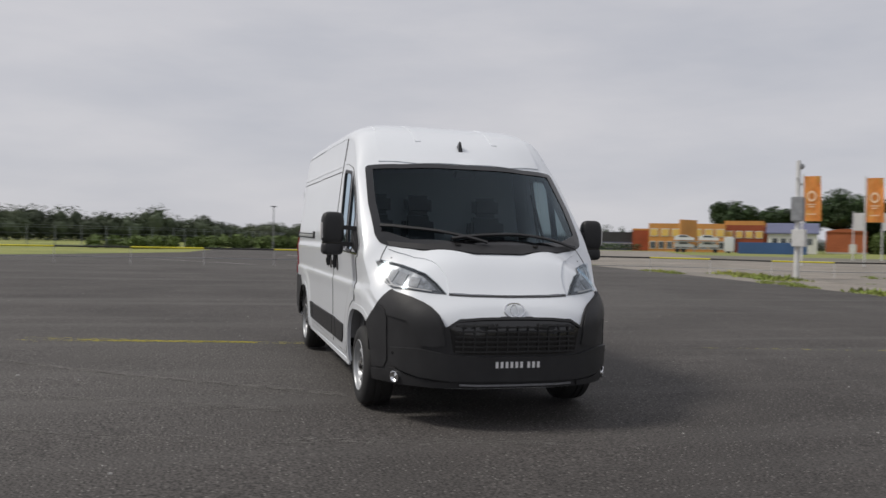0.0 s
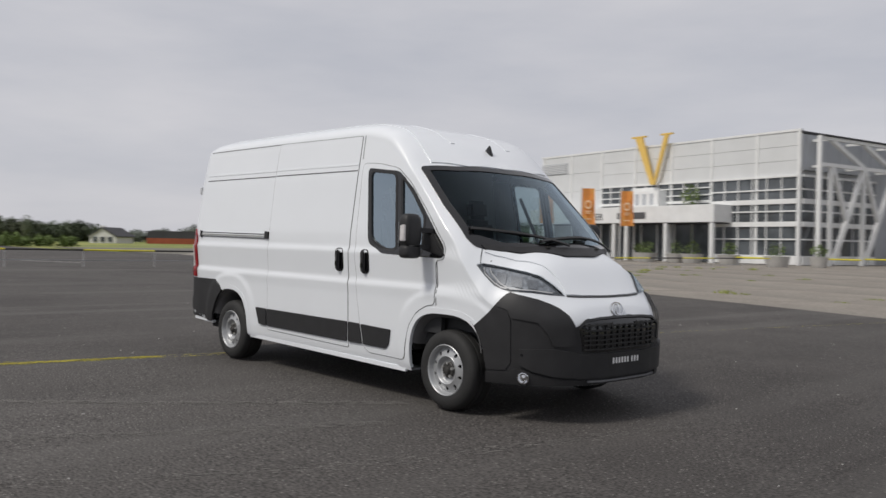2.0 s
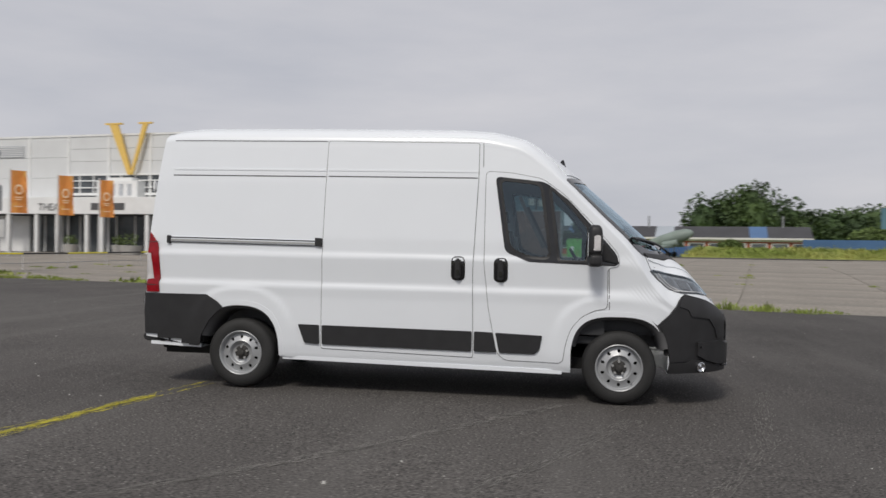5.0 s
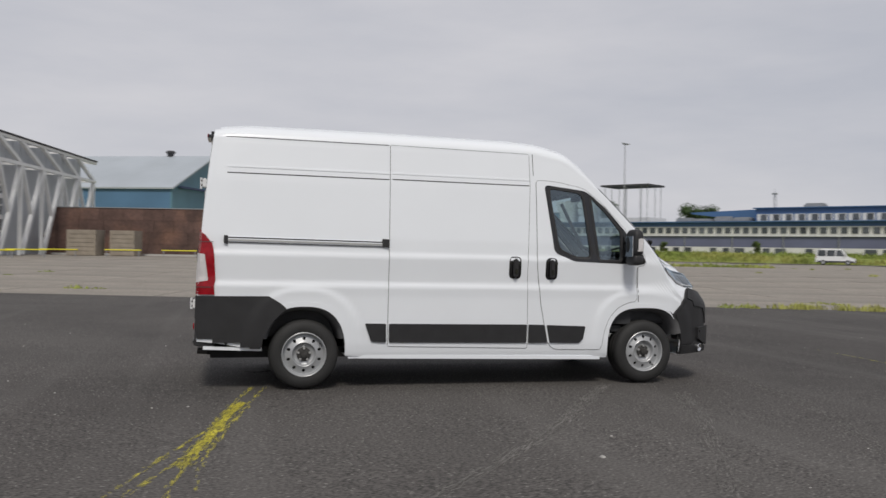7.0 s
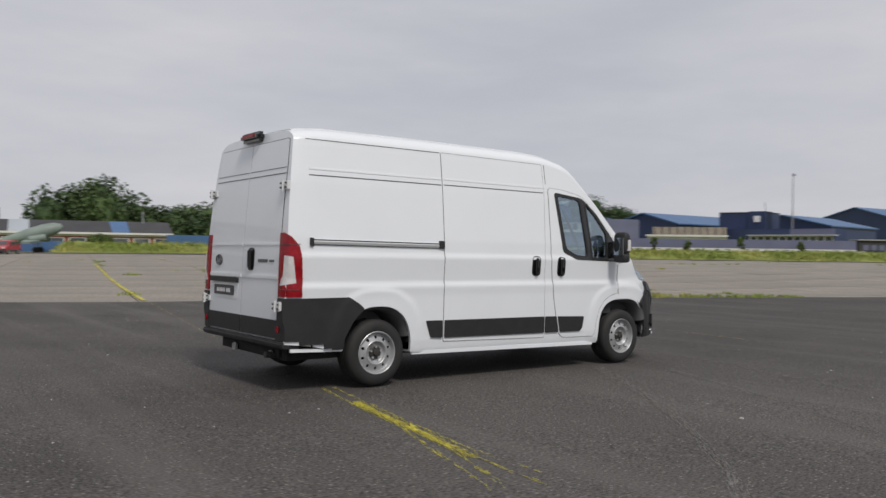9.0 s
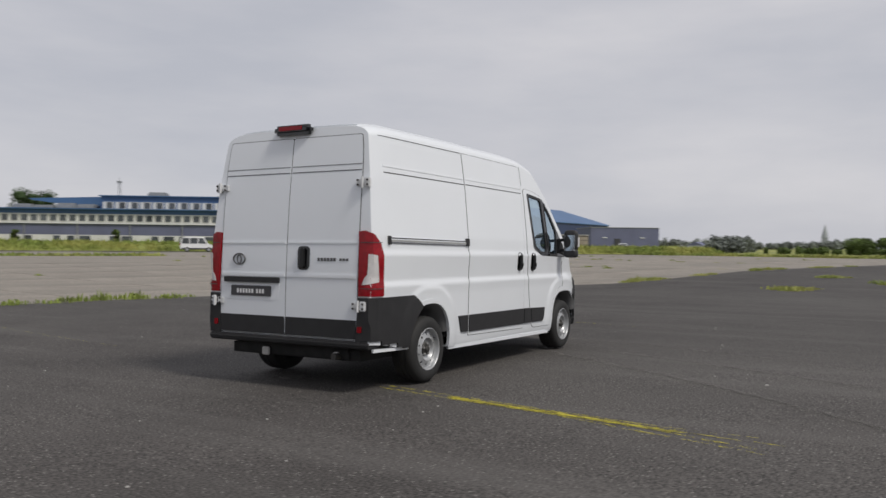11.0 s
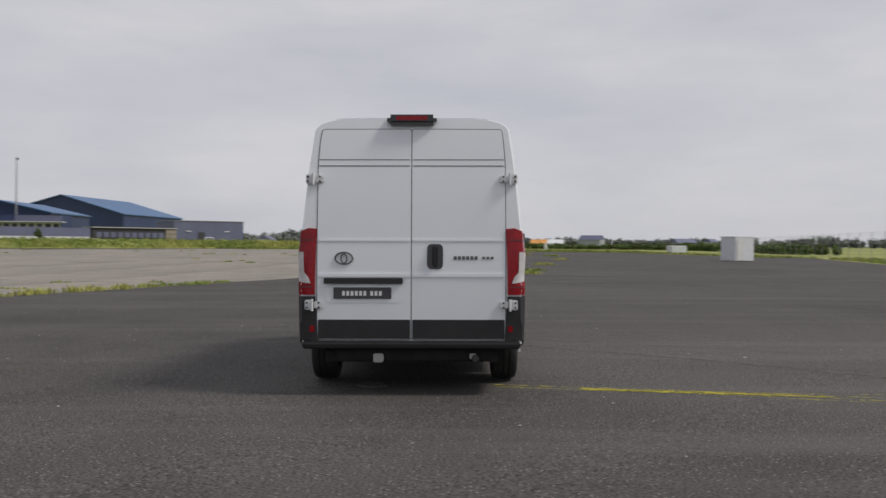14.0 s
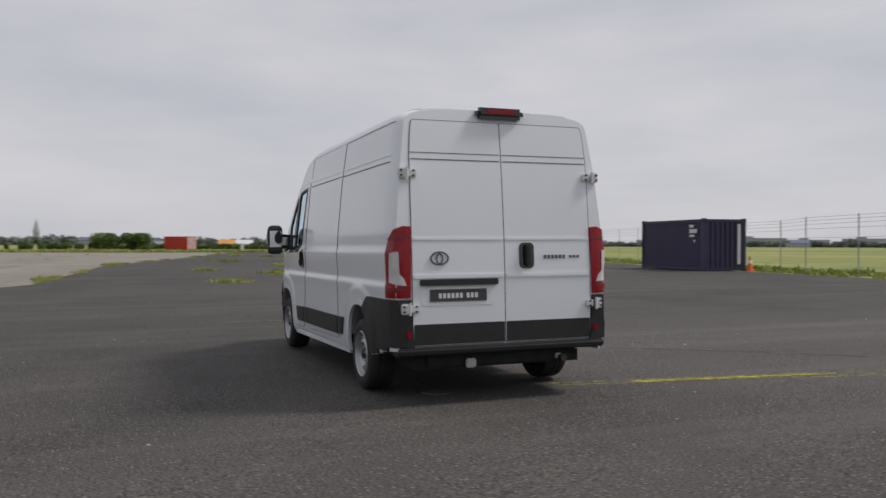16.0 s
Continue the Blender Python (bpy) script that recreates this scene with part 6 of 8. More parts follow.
for x, y in ((-65.6, 64.8), (-63.7, 66.8)):
    b = empty("small_flag_pole", gpose(x, y, 47), "pale pole with a small white banner", "flag", "white banners")
    tube("pole", (0, 0, 0), (0, 0, 5.3), 0.075, M["pole"], b, r1=0.06, sides=8)
    box("banner", (0.52, 0, 4.2), (0.9, 0.03, 1.9), M["stone_white"], b, "white cloth banner")

# --- theatre ---
th = empty("theatre_building", spin(-25.0, 63.6, 0.0, 172) @ Matrix.Diagonal((0.84, 0.84, 0.84, 1)), "large pale grey theatre hall with white steel frame and glass front", "building")
L, D = 38.4, 40.0      # local x runs along the front, local -y into the depth
BAYS = [-0.1, 4.7, 10.4, 16.0, 21.6, 27.2, 32.8, 38.3]
box("hall", (L / 2, -D / 2, 6.6), (L - 0.6, D - 0.6, 13.0), M["cladding"], th, "pale grey clad hall")
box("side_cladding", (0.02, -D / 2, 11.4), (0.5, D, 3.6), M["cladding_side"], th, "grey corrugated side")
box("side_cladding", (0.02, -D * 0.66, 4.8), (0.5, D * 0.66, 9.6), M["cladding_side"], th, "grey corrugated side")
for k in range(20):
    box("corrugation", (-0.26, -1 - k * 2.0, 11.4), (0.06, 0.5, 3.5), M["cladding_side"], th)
# the front: upper wall of flat panels between slim posts
for k, (x0, x1) in enumerate(zip(BAYS, BAYS[1:])):
    z0 = 9.1 if x0 < 27 else 6.3
    for j in range(3):
        za, zb = z0 + (13.45 - z0) * j / 3, z0 + (13.45 - z0) * (j + 1) / 3
        box("front_panel", ((x0 + x1) / 2, 0.05, (za + zb) / 2), (x1 - x0 - 0.36, 0.24, zb - za - 0.03), M["cladding"], th)
for x in BAYS:
    box("column", (x, 0.06, 6.75), (0.32, 0.34, 13.5), M["white_steel"], th)
box("roof_edge", (L / 2, 0.0, 13.55), (L + 0.5, 0.5, 0.22), M["white_steel"], th)
box("roof_edge", (-0.05, -D / 2, 13.35), (0.6, D + 0.2, 0.22), M["roof_dark"], th)
box("vent_grille", (36.1, 0.2, 11.85), (5.0, 0.12, 1.4), M["cladding_side"], th, "grey louvred grille")
for k in range(6):
    box("louvre", (36.1, 0.27, 11.3 + k * 0.22), (4.8, 0.08, 0.07), M["white_steel"], th)
box("glazing", (5.1, 0.02, 4.5), (10.2, 0.3, 8.9), M["dark_glass"], th, "dark glazed front")
box("glazing", (18.9, 0.02, 7.75), (17.0, 0.3, 2.5), M["dark_glass"], th, "dark upper windows")
box("glazing", (24.3, 0.02, 2.2), (28.0, 0.3, 4.3), M["dark_glass"], th, "dark ground-floor windows")
box("glazing", (-0.02, -7.0, 4.5), (0.56, 13.6, 9.0), M["dark_glass"], th, "dark glazed side")
for z, w in ((0.5, 0.9), (2.6, 0.14), (4.15, 0.5), (5.45, 0.14), (6.45, 0.5), (7.65, 0.14), (9.0, 0.22)):
    box("transom", (5.1, 0.24, z), (10.2, 0.2, w), M["white_steel"], th)
    box("transom", (-0.32, -7.0, z), (0.2, 13.6, w), M["white_steel"], th)
for k in range(1, 6):
    box("mullion", (k * 1.72, 0.22, 4.5), (0.10, 0.16, 8.8), M["white_steel"], th)
    box("mullion", (-0.3, -k * 2.35, 4.5), (0.16, 0.10, 8.8), M["white_steel"], th)
for z, w in ((6.75, 0.3), (7.5, 0.12), (8.3, 0.12), (9.0, 0.22)):
    box("transom", (18.9, 0.24, z), (17.0, 0.2, w), M["white_steel"], th)
for k in range(1, 9):
    box("mullion", (10.4 + k * 1.89, 0.22, 7.8), (0.12, 0.16, 2.4), M["white_steel"], th)
for k in range(1, 12):
    box("mullion", (10.4 + k * 2.5, 0.22, 2.2), (0.14, 0.16, 4.3), M["white_steel"], th)
# a white stepped bay over the entrance
box("upper_bay", (19.3, 0.9, 7.2), (5.4, 1.6, 1.9), M["white_steel"], th, "white stepped bay over the canopy")
box("upper_bay", (19.3, 0.7, 8.3), (3.4, 1.2, 0.5), M["white_steel"], th)
for x in (17.6, 18.7, 19.8, 20.9):
    box("bay_slot", (x, 1.72, 7.15), (0.5, 0.06, 1.3), M["cladding_side"], th)
canopy = box("entrance_canopy", (22.5, 1.7, 5.3), (29.8, 3.2, 1.9), M["white_steel"], th, "white entrance canopy", bevel=0.03)
# dark slab added as the shade below the canopy
box("canopy_shade_strip", (22.5, 1.6, 4.28), (29.4, 2.9, 0.10), M["roof_dark"], th)
for x in (8.0, 14.2, 20.1, 22.1, 26.1, 29.0, 33.0, 37.2):
    box("canopy_post", (x, 3.0, 2.15), (0.42, 0.42, 4.3), M["white_steel"], th)
box("entrance_wall", (34.6, 0.4, 2.1), (4.4, 0.4, 4.2), M["white_steel"], th, "white wall beside the entrance")
# side frame with raking struts
for y in (0.0, -1.95, -7.9, -13.9, -20.2, -26.6, -32.6, -39.2):
    box("frame_post", (-2.2, y, 5.0 if y < -1 else 6.4), (0.36, 0.36, 10.0 if y < -1 else 12.8), M["white_steel"], th)
nodes = [-1.95, -7.9, -13.9, -20.2, -26.6, -32.6, -39.2]
for z, w in ((12.6, 0.3), (10.0, 0.36)):
    box("frame_chord", (-2.2, -D / 2, z), (0.4, D, w), M["white_steel"], th)
    for y in nodes:
        box("frame_tie", (-1.1, y, z), (2.0, 0.24, 0.24), M["white_steel"], th)
box("frame_cap", (-2.2, -D / 2, 12.86), (0.7, D, 0.14), M["roof_dark"], th)
for y0, y1 in zip(nodes, nodes[1:]):
    beam("frame_strut", (-2.2, y0, 12.5), (-2.2, y1, 10.1), 0.36, 0.4, M["white_steel"], th)
    beam("frame_strut", (-2.2, y0 - 0.3, 9.9), (-2.2, (y0 + y1) / 2, 4.6), 0.36, 0.36, M["white_steel"], th)
    beam("frame_strut", (-2.2, y1, 9.9), (-2.2, y0 - 0.6, 0.1), 0.4, 0.4, M["white_steel"], th)
# big yellow sign shape on the front: a broad limb and a slim one, with feet
for x0, x1, w in ((20.4, 18.2, 0.55), (16.2, 18.0, 0.30)):
    bm = bmesh.new()
    add_prism(bm, [(x0 - w, 14.6), (x0 + w, 14.6), (x1 + w * 0.45, 8.9), (x1 - w * 0.45, 8.9)], 0.7, 1.0)
    part("sign_limb", bm, M["yellow_panel"], th, "yellow limb of the big sign")
    box("sign_serif", (x0, 0.85, 14.68), (2.2 if w > 0.5 else 1.7, 0.36, 0.18), M["yellow_panel"], th)
# the dark lettering on the canopy: one word can be read
curve = bpy.data.curves.new("sign_text", "FONT")
curve.body, curve.size, curve.extrude = "THEATER", 1.15, 0.02
sign = new("sign_lettering", curve)
sign.parent = th
sign.matrix_basis = pose(28.6, 3.33, 4.75, 90, 0, 180)
sign.data.materials.append(M["bar_dark"])
box("sign_bar", (19.2, 3.32, 5.2), (4.4, 0.05, 0.75), M["bar_dark"], th, "dark lettering as a plain bar")

# planters and shrubs before the theatre
rng = random.Random(21)
for k, (x, y, big) in enumerate(((-39.5, 62.0, 0), (-36.4, 58.5, 1), (-34.0, 59.5, 1), (-32.1, 58.9, 1), (-28.0, 57.8, 1), (-22.6, 55.0, 1), (-20.6, 57.6, 0), (-45.0, 63.0, 0))):
    p = empty("planter", gpose(x, y, 10 * k), "concrete tub with a leafy green shrub", "planter", "tubs before the theatre")
    bm = bmesh.new()
    bmesh.ops.create_cone(bm, cap_ends=True, segments=16, radius1=0.55 + 0.2 * big, radius2=0.7 + 0.25 * big, depth=0.8, matrix=Matrix.Translation((0, 0, 0.4)))
    part("tub", bm, M["planter"], p, smooth=30)
    bm = bmesh.new()
    leaf_cloud(bm, (0, 0, 1.2), (0.65, 0.65, 0.5 + 0.3 * big), 140, 0.22, rng, 0.3)
    part("shrub", bm, M["leaf_light"], p)
p = empty("climbing_plant", spin(-35.4, 64.2, 0.0, 0), "leafy green plant on the theatre's upper ledge", "plant")
bm = bmesh.new()
add_tube(bm, (0, 0, -0.05), (0.1, 0, 5.4), 0.05, 0.03, 6)
leaf_cloud(bm, (0.1, -0.4, 6.2), (1.2, 0.8, 1.1), 200, 0.3, rng, 0.2)
part("foliage", bm, M["leaf_light"], p)

# --- rusted plate wall with crates and low rails ---
ang = heading(-20.0, 84.0, 0.1, 79.3)
wall = empty("rusted_wall", spin(-20.0, 84.0, -0.05, ang) @ Matrix.Diagonal((0.88, 1, 0.945, 1)), "long high wall of brown rusted steel plates", "wall")
box("core", (11.7, 0.25, 2.6), (23.3, 0.3, 5.2), M["rust"], wall)
rng = random.Random(8)
for j in range(4):
    x = -0.4 if j % 2 else -0.1
    while x < 23.2:
        w = min(rng.uniform(2.2, 3.4), 23.5 - x)
        box("plate", (x + w / 2, 0.08 - rng.uniform(0, 0.03), 0.65 + j * 1.3), (w - 0.03, 0.08, 1.28), M["rust"], wall)
        x += w
prism("raking_end", [(-2.6, 0), (0.1, 0), (0.1, 5.2), (-0.4, 5.2)], 0.0, 0.4, M["rust"], wall, "sloping dark end plate")
box("capping", (11.6, 0.2, 5.24), (23.6, 0.5, 0.09), M["galv"], wall, "pale metal capping")
box("end_post", (23.5, 0.2, 2.6), (0.15, 0.45, 5.25), M["galv"], wall)
box("kerb_base", (11.6, -0.5, 0.12), (24, 0.6, 0.24), M["planter"], wall)
for x, y, w in ((-16.5, 78.8, 2.8), (-12.8, 79.0, 2.4)):
    c = empty("wooden_crate", gpose(x, y, ang), "big weathered pale wooden crate before the rusted wall", "crate", "crates")
    box("body", (0, 0, 1.25), (w, 2.2, 2.5), M["crate"], c, bevel=0.02)
    for k in range(6):
        box("board", (0, -1.12, 0.24 + k * 0.41), (w, 0.05, 0.37), M["crate"], c)
    for s in (-1, 1):
        box("batten", (s * (w / 2 - 0.12), -1.17, 1.25), (0.16, 0.06, 2.5), M["crate"], c)
for k, (x, y) in enumerate(((-20, 60), (-19, 66), (-17.5, 71), (-12.5, 74), (-7.5, 75), (-25.5, 57))):
    r = empty("low_yellow_rail", gpose(x, y, ang), "low guard rail with a yellow top tube", "rail", "low rails")
    tube("top_tube", (-1.7, 0, 0.62), (1.7, 0, 0.62), 0.06, M["tape_yellow"], r)
    for s in (-1, 1):
        tube("leg", (s * 1.5, 0, 0), (s * 1.5, 0, 0.62), 0.05, M["galv"], r)

# --- blue hangar behind ---
def gabled(name, m, length, width, eave, ridge, wall_mat, end_mat, roof_mat, label, over=0.4):
    """A hall with its ridge along local x; the gable at local x = 0 stands to the front."""
    h = empty(name, m, label, "building")
    bm = bmesh.new()
    w = width / 2
    add_prism(bm, [(-w, 0), (w, 0), (w, eave), (0, ridge), (-w, eave)], 0.0, 0.3, axis="x")
    part("gable_wall", bm, end_mat, h)
    bm = bmesh.new()
    add_prism(bm, [(-w, 0), (w, 0), (w, eave), (0, ridge), (-w, eave)], length - 0.3, length, axis="x")
    part("gable_wall", bm, end_mat, h)
    for s in (-1, 1):
        box("side_wall", (length / 2, s * (w - 0.15), eave / 2), (length - 0.6, 0.3, eave), wall_mat, h)
        bm = bmesh.new()
        slope = (ridge - eave) / w
        a, b = s * (w + over), eave - slope * over
        add_prism(bm, [(a, b), (0, ridge), (0, ridge + 0.25), (a, b + 0.25)] if s > 0 else [(a, b), (a, b + 0.25), (0, ridge + 0.25), (0, ridge)], -over, length + over, axis="x")
        part("roof", bm, roof_mat, h)
    return h


pk, far_pk = (-6.2, 141.8), (-34.6, 153.8)
hang = gabled("blue_hangar", spin(pk[0], pk[1], -0.1, heading(*pk, *far_pk)), 56, 30.0, 10.1, 16.5, M["blue_wall"], M["teal_wall"], M["blue_roof"], "big blue sheet-metal hangar with pale blue roof")
box("door_track", (-0.35, -1.5, 10.4), (0.4, 29, 0.3), M["navy"], hang)
for y in (-1.2, 1.6):
    box("hangar_window", (-0.05, y * 1.45 - 2.6, 9.1), (0.16, 2.3, 1.2), M["stone_white"], hang, "pale window strip")
box("door_gap", (-0.04, -2.3, 6.6), (0.12, 0.9, 7.0), M["roof_dark"], hang, "dark gap in the sliding doors")
bm = bmesh.new()
add_lathe(bm, [(0.0, 1.35), (0.7, 1.25), (0.85, 0.95), (0.6, 0.75), (0.45, 0.0)], 14)
part("roof_vent", bm, M["roof_dark"], hang, "dark round roof ventilator", smooth=40, place=pose(8.0, 0, 16.4, 90, 0, 0))

# --- bins, cars, aircraft ---
for k in range(2):
    s = empty("green_skip", gpose(1.3 + 1.15 * k, 80.6, 0) @ Matrix.Diagonal((0.62, 0.8, 0.98, 1)), "bright green waste skip beside the rusted wall", "skip", "green skips")
    bm = bmesh.new()
    add_prism(bm, [(-0.8, 0.1), (0.8, 0.1), (0.95, 1.5), (0.8, 2.0), (-0.8, 2.0), (-0.95, 1.5)], -0.9, 0.9)
    part("body", bm, M["green_box"], s)
    box("lid", (0, 0, 2.03), (1.7, 1.9, 0.1), M["green_box"], s, bevel=0.02)
    for x in (-0.55, 0.55):
        box("foot", (x, 0, 0.05), (0.2, 1.6, 0.1), M["galv"], s)
    box("notice", (0, -0.96, 1.0), (0.6, 0.04, 0.5), M["bar_white"], s)


def small_car(x, y, angle, paint, label, van_like=False):
    c = empty("parked_car", gpose(x, y, angle), label, "car")
    top = 1.95 if van_like else 1.5
    bm = bmesh.new()
    o = [(-2.2, 0.3), (2.15, 0.3), (2.2, 0.75), (1.3, 0.98), (0.75, top - 0.05), (0.3, top), (-1.4, top), (-2.1, top * 0.72 if not van_like else top - 0.15), (-2.22, 0.8)]
    add_prism(bm, o, -0.88, 0.88)
    for v in bm.verts:
        if v.co.z > 1.0:
            v.co.y *= 0.84
    bmesh.ops.bevel(bm, geom=bm.edges[:], offset=0.06, segments=2, affect="EDGES", clamp_overlap=True)
    part("body", bm, paint, c, smooth=40)
    bays = ((-1.98, -1.08), (-0.98, -0.05), (0.05, 1.0)) if van_like else ((-1.6, -0.62), (-0.52, 0.95))
    for s in (-1, 1):
        for x0, x1 in bays:
            last = x1 > 0.9
            prism("side_window", [(x0, 1.08), (x1, 1.06), (x1 - (0.40 if last else 0.0), top - 0.16), (x0 + 0.06, top - 0.16)], s * 0.80, s * 0.86, M["dark_glass"], c)
        box("sill", (0, s * 0.875, 0.40), (4.0, 0.05, 0.20), M["roof_dark"], c)
        box("mirror", (0.95, s * 0.98, 1.15), (0.14, 0.2, 0.16), M["roof_dark"], c, bevel=0.03)
    box("bumper", (2.16, 0, 0.42), (0.16, 1.66, 0.26), M["roof_dark"], c, bevel=0.04)
    prism("windscreen", [(1.22, 1.02), (1.30, 1.02), (0.86, top - 0.1), (0.78, top - 0.1)], -0.66, 0.66, M["dark_glass"], c)
    box("rear_window", (-2.13, 0, top * 0.78), (0.1, 1.2, 0.4), M["dark_glass"], c)
    for wx in (-1.35, 1.35):
        for s in (-1, 1):
            w = tube("wheel", (wx, s * 0.72, 0.31), (wx, s * 0.90, 0.31), 0.31, M["rubber"], c, sides=16)
            tube("rim", (wx, s * 0.89, 0.31), (wx, s * 0.915, 0.31), 0.19, M["steel"], w, sides=12)
    for s in (-1, 1):
        box("headlight", (2.17, s * 0.62, 0.72), (0.1, 0.35, 0.16), M["white_lens"], c, bevel=0.02)
        box("tail_light", (-2.2, s * 0.72, 0.95), (0.08, 0.16, 0.3), M["red_lens"], c, bevel=0.02)
    box("number_plate", (2.23, 0, 0.5), (0.04, 0.5, 0.12), M["tape_yellow"], c)
    return c


small_car(4.3, 82.0, -100, M["car_dark"], "dark blue car parked by the skips")
small_car(6.1, 86.5, -95, M["car_dark"], "dark grey-blue car parked behind others")
small_car(8.1, 87.5, -118, M["car_red"], "bright red car parked beside the aircraft")
small_car(68.5, 77.6, -40, M["white_car"], "small white van parked on the grass edge", True)
plane = empty("old_aircraft", gpose(12.7, 104.5, heading(7.0, 100.6, 13.0, 98.6)) @ Matrix.Diagonal((0.92, 0.92, 0.92, 1)), "faded olive-green propeller aircraft standing tail-low", "aircraft")
bm = bmesh.new()
add_lathe(bm, [(0.05, -5.0), (0.3, -4.2), (0.62, -2.2), (0.9, 0.6), (0.95, 2.6), (0.82, 3.9), (0.45, 4.7), (0.05, 4.95)], 20)
part("fuselage", bm, M["plane"], plane, smooth=50, place=pose(0, 0, 2.15, 0, -17, 0) @ pose(0, 0, 0, 0, 0, -90))
prism("fin", [(-0.9, 0), (0.8, 0), (0.2, 2.0), (-0.6, 2.1)], -0.08, 0.08, M["plane"], plane, "upright tail fin").matrix_basis = pose(-3.9, 0, 1.2, 0, 0, 0)
for s in (-1, 1):
    prism("wing", [(-1.1, 0.0), (1.3, 0.0), (0.7, 8.2), (-0.2, 8.2)], 0, 0.24, M["plane"], plane, "long wing", axis="z").matrix_basis = pose(1.2, 0.3 * s, 1.75, -2 if s > 0 else 182, 0, 0)
    tube("engine", (0.9, 2.0 * s, 1.75), (2.9, 2.0 * s, 2.1), 0.45, M["plane"], plane, sides=14)
    tube("gear_leg", (1.6, 2.0 * s, 1.7), (1.7, 2.0 * s, 0.4), 0.09, M["galv"], plane)
    tube("gear_wheel", (1.7, 2.0 * s - 0.12, 0.4), (1.7, 2.0 * s + 0.12, 0.4), 0.4, M["rubber"], plane, sides=16)
    prism("tailplane", [(-0.5, 0.0), (0.6, 0.0), (0.3, 2.3), (-0.2, 2.3)], 0, 0.1, M["plane"], plane, "small tailplane", axis="z").matrix_basis = pose(-3.9, 0, 1.3, 0 if s > 0 else 180, 0, 0)
tube("tail_leg", (-3.9, 0, 0.2), (-3.8, 0, 0.9), 0.06, M["galv"], plane)
tube("tail_wheel", (-3.9, -0.08, 0.2), (-3.9, 0.08, 0.2), 0.2, M["rubber"], plane, sides=12)



# --- low buildings to the north and east ---
def long_block(name, a, b, depth, base, floors, label, parapet=None, roof=None):
    """A block along the line a-b, its front on that line, built of bands (z0, z1, material, windows) with window panes."""
    length = math.dist(a, b)
    h = empty(name, spin(a[0], a[1], base, heading(*a, *b)), label, "building")
    for z0, z1, mat, windows in floors:
        box("wall", (length / 2, depth / 2, (z0 + z1) / 2), (length, depth, z1 - z0), mat, h)
        if windows:
            n, wz0, wz1, pane_mat = windows
            for k in range(n):
                cx = (k + 0.5) * length / n
                win = box("window", (cx, -0.04, (wz0 + wz1) / 2), (length / n * 0.74, 0.12, wz1 - wz0), M["stone_white"], h)
                box("pane", (cx, -0.11, (wz0 + wz1) / 2), (length / n * 0.62, 0.06, (wz1 - wz0) * 0.82), pane_mat, win)
    return h


# low building with dark roof panels, north
lb = long_block("low_dark_roofed_building", (37.2, 123.8), (-14, 132.3), -10, -0.1, [(0, 2.3, M["brick_red"], None), (2.3, 2.85, M["stone_white"], None)],
                "long low brick building with white fascia and dark roof")
for k in range(17):
    win = box("window", (1.6 + k * 3.05, 0.05, 1.5), (2.5, 0.14, 1.2), M["stone_white"], lb)
    box("pane", (1.6 + k * 3.05, 0.13, 1.5), (2.1, 0.06, 0.95), M["dark_glass"], win)
box("eave_board", (26, 0.3, 2.75), (52, 0.7, 0.3), M["stone_white"], lb)
for k, (x0, x1, mat) in enumerate(((0, 6.4, "roof_dark"), (6.4, 9.0, "blue_tile"), (9.0, 20.4, "roof_dark"), (20.4, 23.2, "blue_roof"), (23.2, 28.6, "roof_dark"), (28.6, 31.2, "blue_roof"),
                                   (31.2, 34.5, "roof_dark"), (34.5, 37.5, "blue_tile"), (37.5, 52, "roof_dark"))):
    bm = bmesh.new()
    add_prism(bm, [(0.5, 2.86), (-10.5, 2.86), (-5, 4.75)], x0, x1, axis="x")
    part("roof_bay", bm, M[mat], lb)
for x in (4.0, 24.5):
    tube("flue", (x, -4.5, 4.5), (x, -4.5, 6.4), 0.14, M["galv"], lb)
bf = empty("blue_site_fence", gpose(10.6, 113.7, heading(10.6, 113.7, 19.4, 112.3)), "low blue sheet fence behind the aircraft", "fence")
for k in range(11):
    box("panel", (k * 1.12 + 0.56, 0, 0.75), (1.1, 0.1, 1.5), M["blue_band"], bf)
bc = empty("blue_container", gpose(33.2, 114.3, heading(33.2, 114.3, 43.9, 110.5)), "long bright blue container by the grass", "container")
box("body", (5.7, 1.2, 1.3), (11.4, 2.4, 2.6), M["blue_tile"], bc)
for k in range(28):
    box("rib", (0.2 + k * 0.4, -0.03, 1.3), (0.14, 0.08, 2.4), M["blue_tile"], bc)

tb = empty("teal_block", spin(64.3, 174.6, -0.1, heading(43.7, 119.2, 47.7, 117.6)) @ Matrix.Diagonal((1.45, 1.4, 1.36, 1)), "plain teal sheet-clad block", "building")
box("body", (2.4, 2.3, 3.65), (4.8, 4.6, 7.3), M["teal_wall"], tb)
box("side_face", (-0.05, 2.3, 3.6), (0.12, 4.6, 7.2), M["blue_wall"], tb)
box("roof_trim", (2.4, 2.3, 7.34), (4.9, 4.7, 0.1), M["galv"], tb)

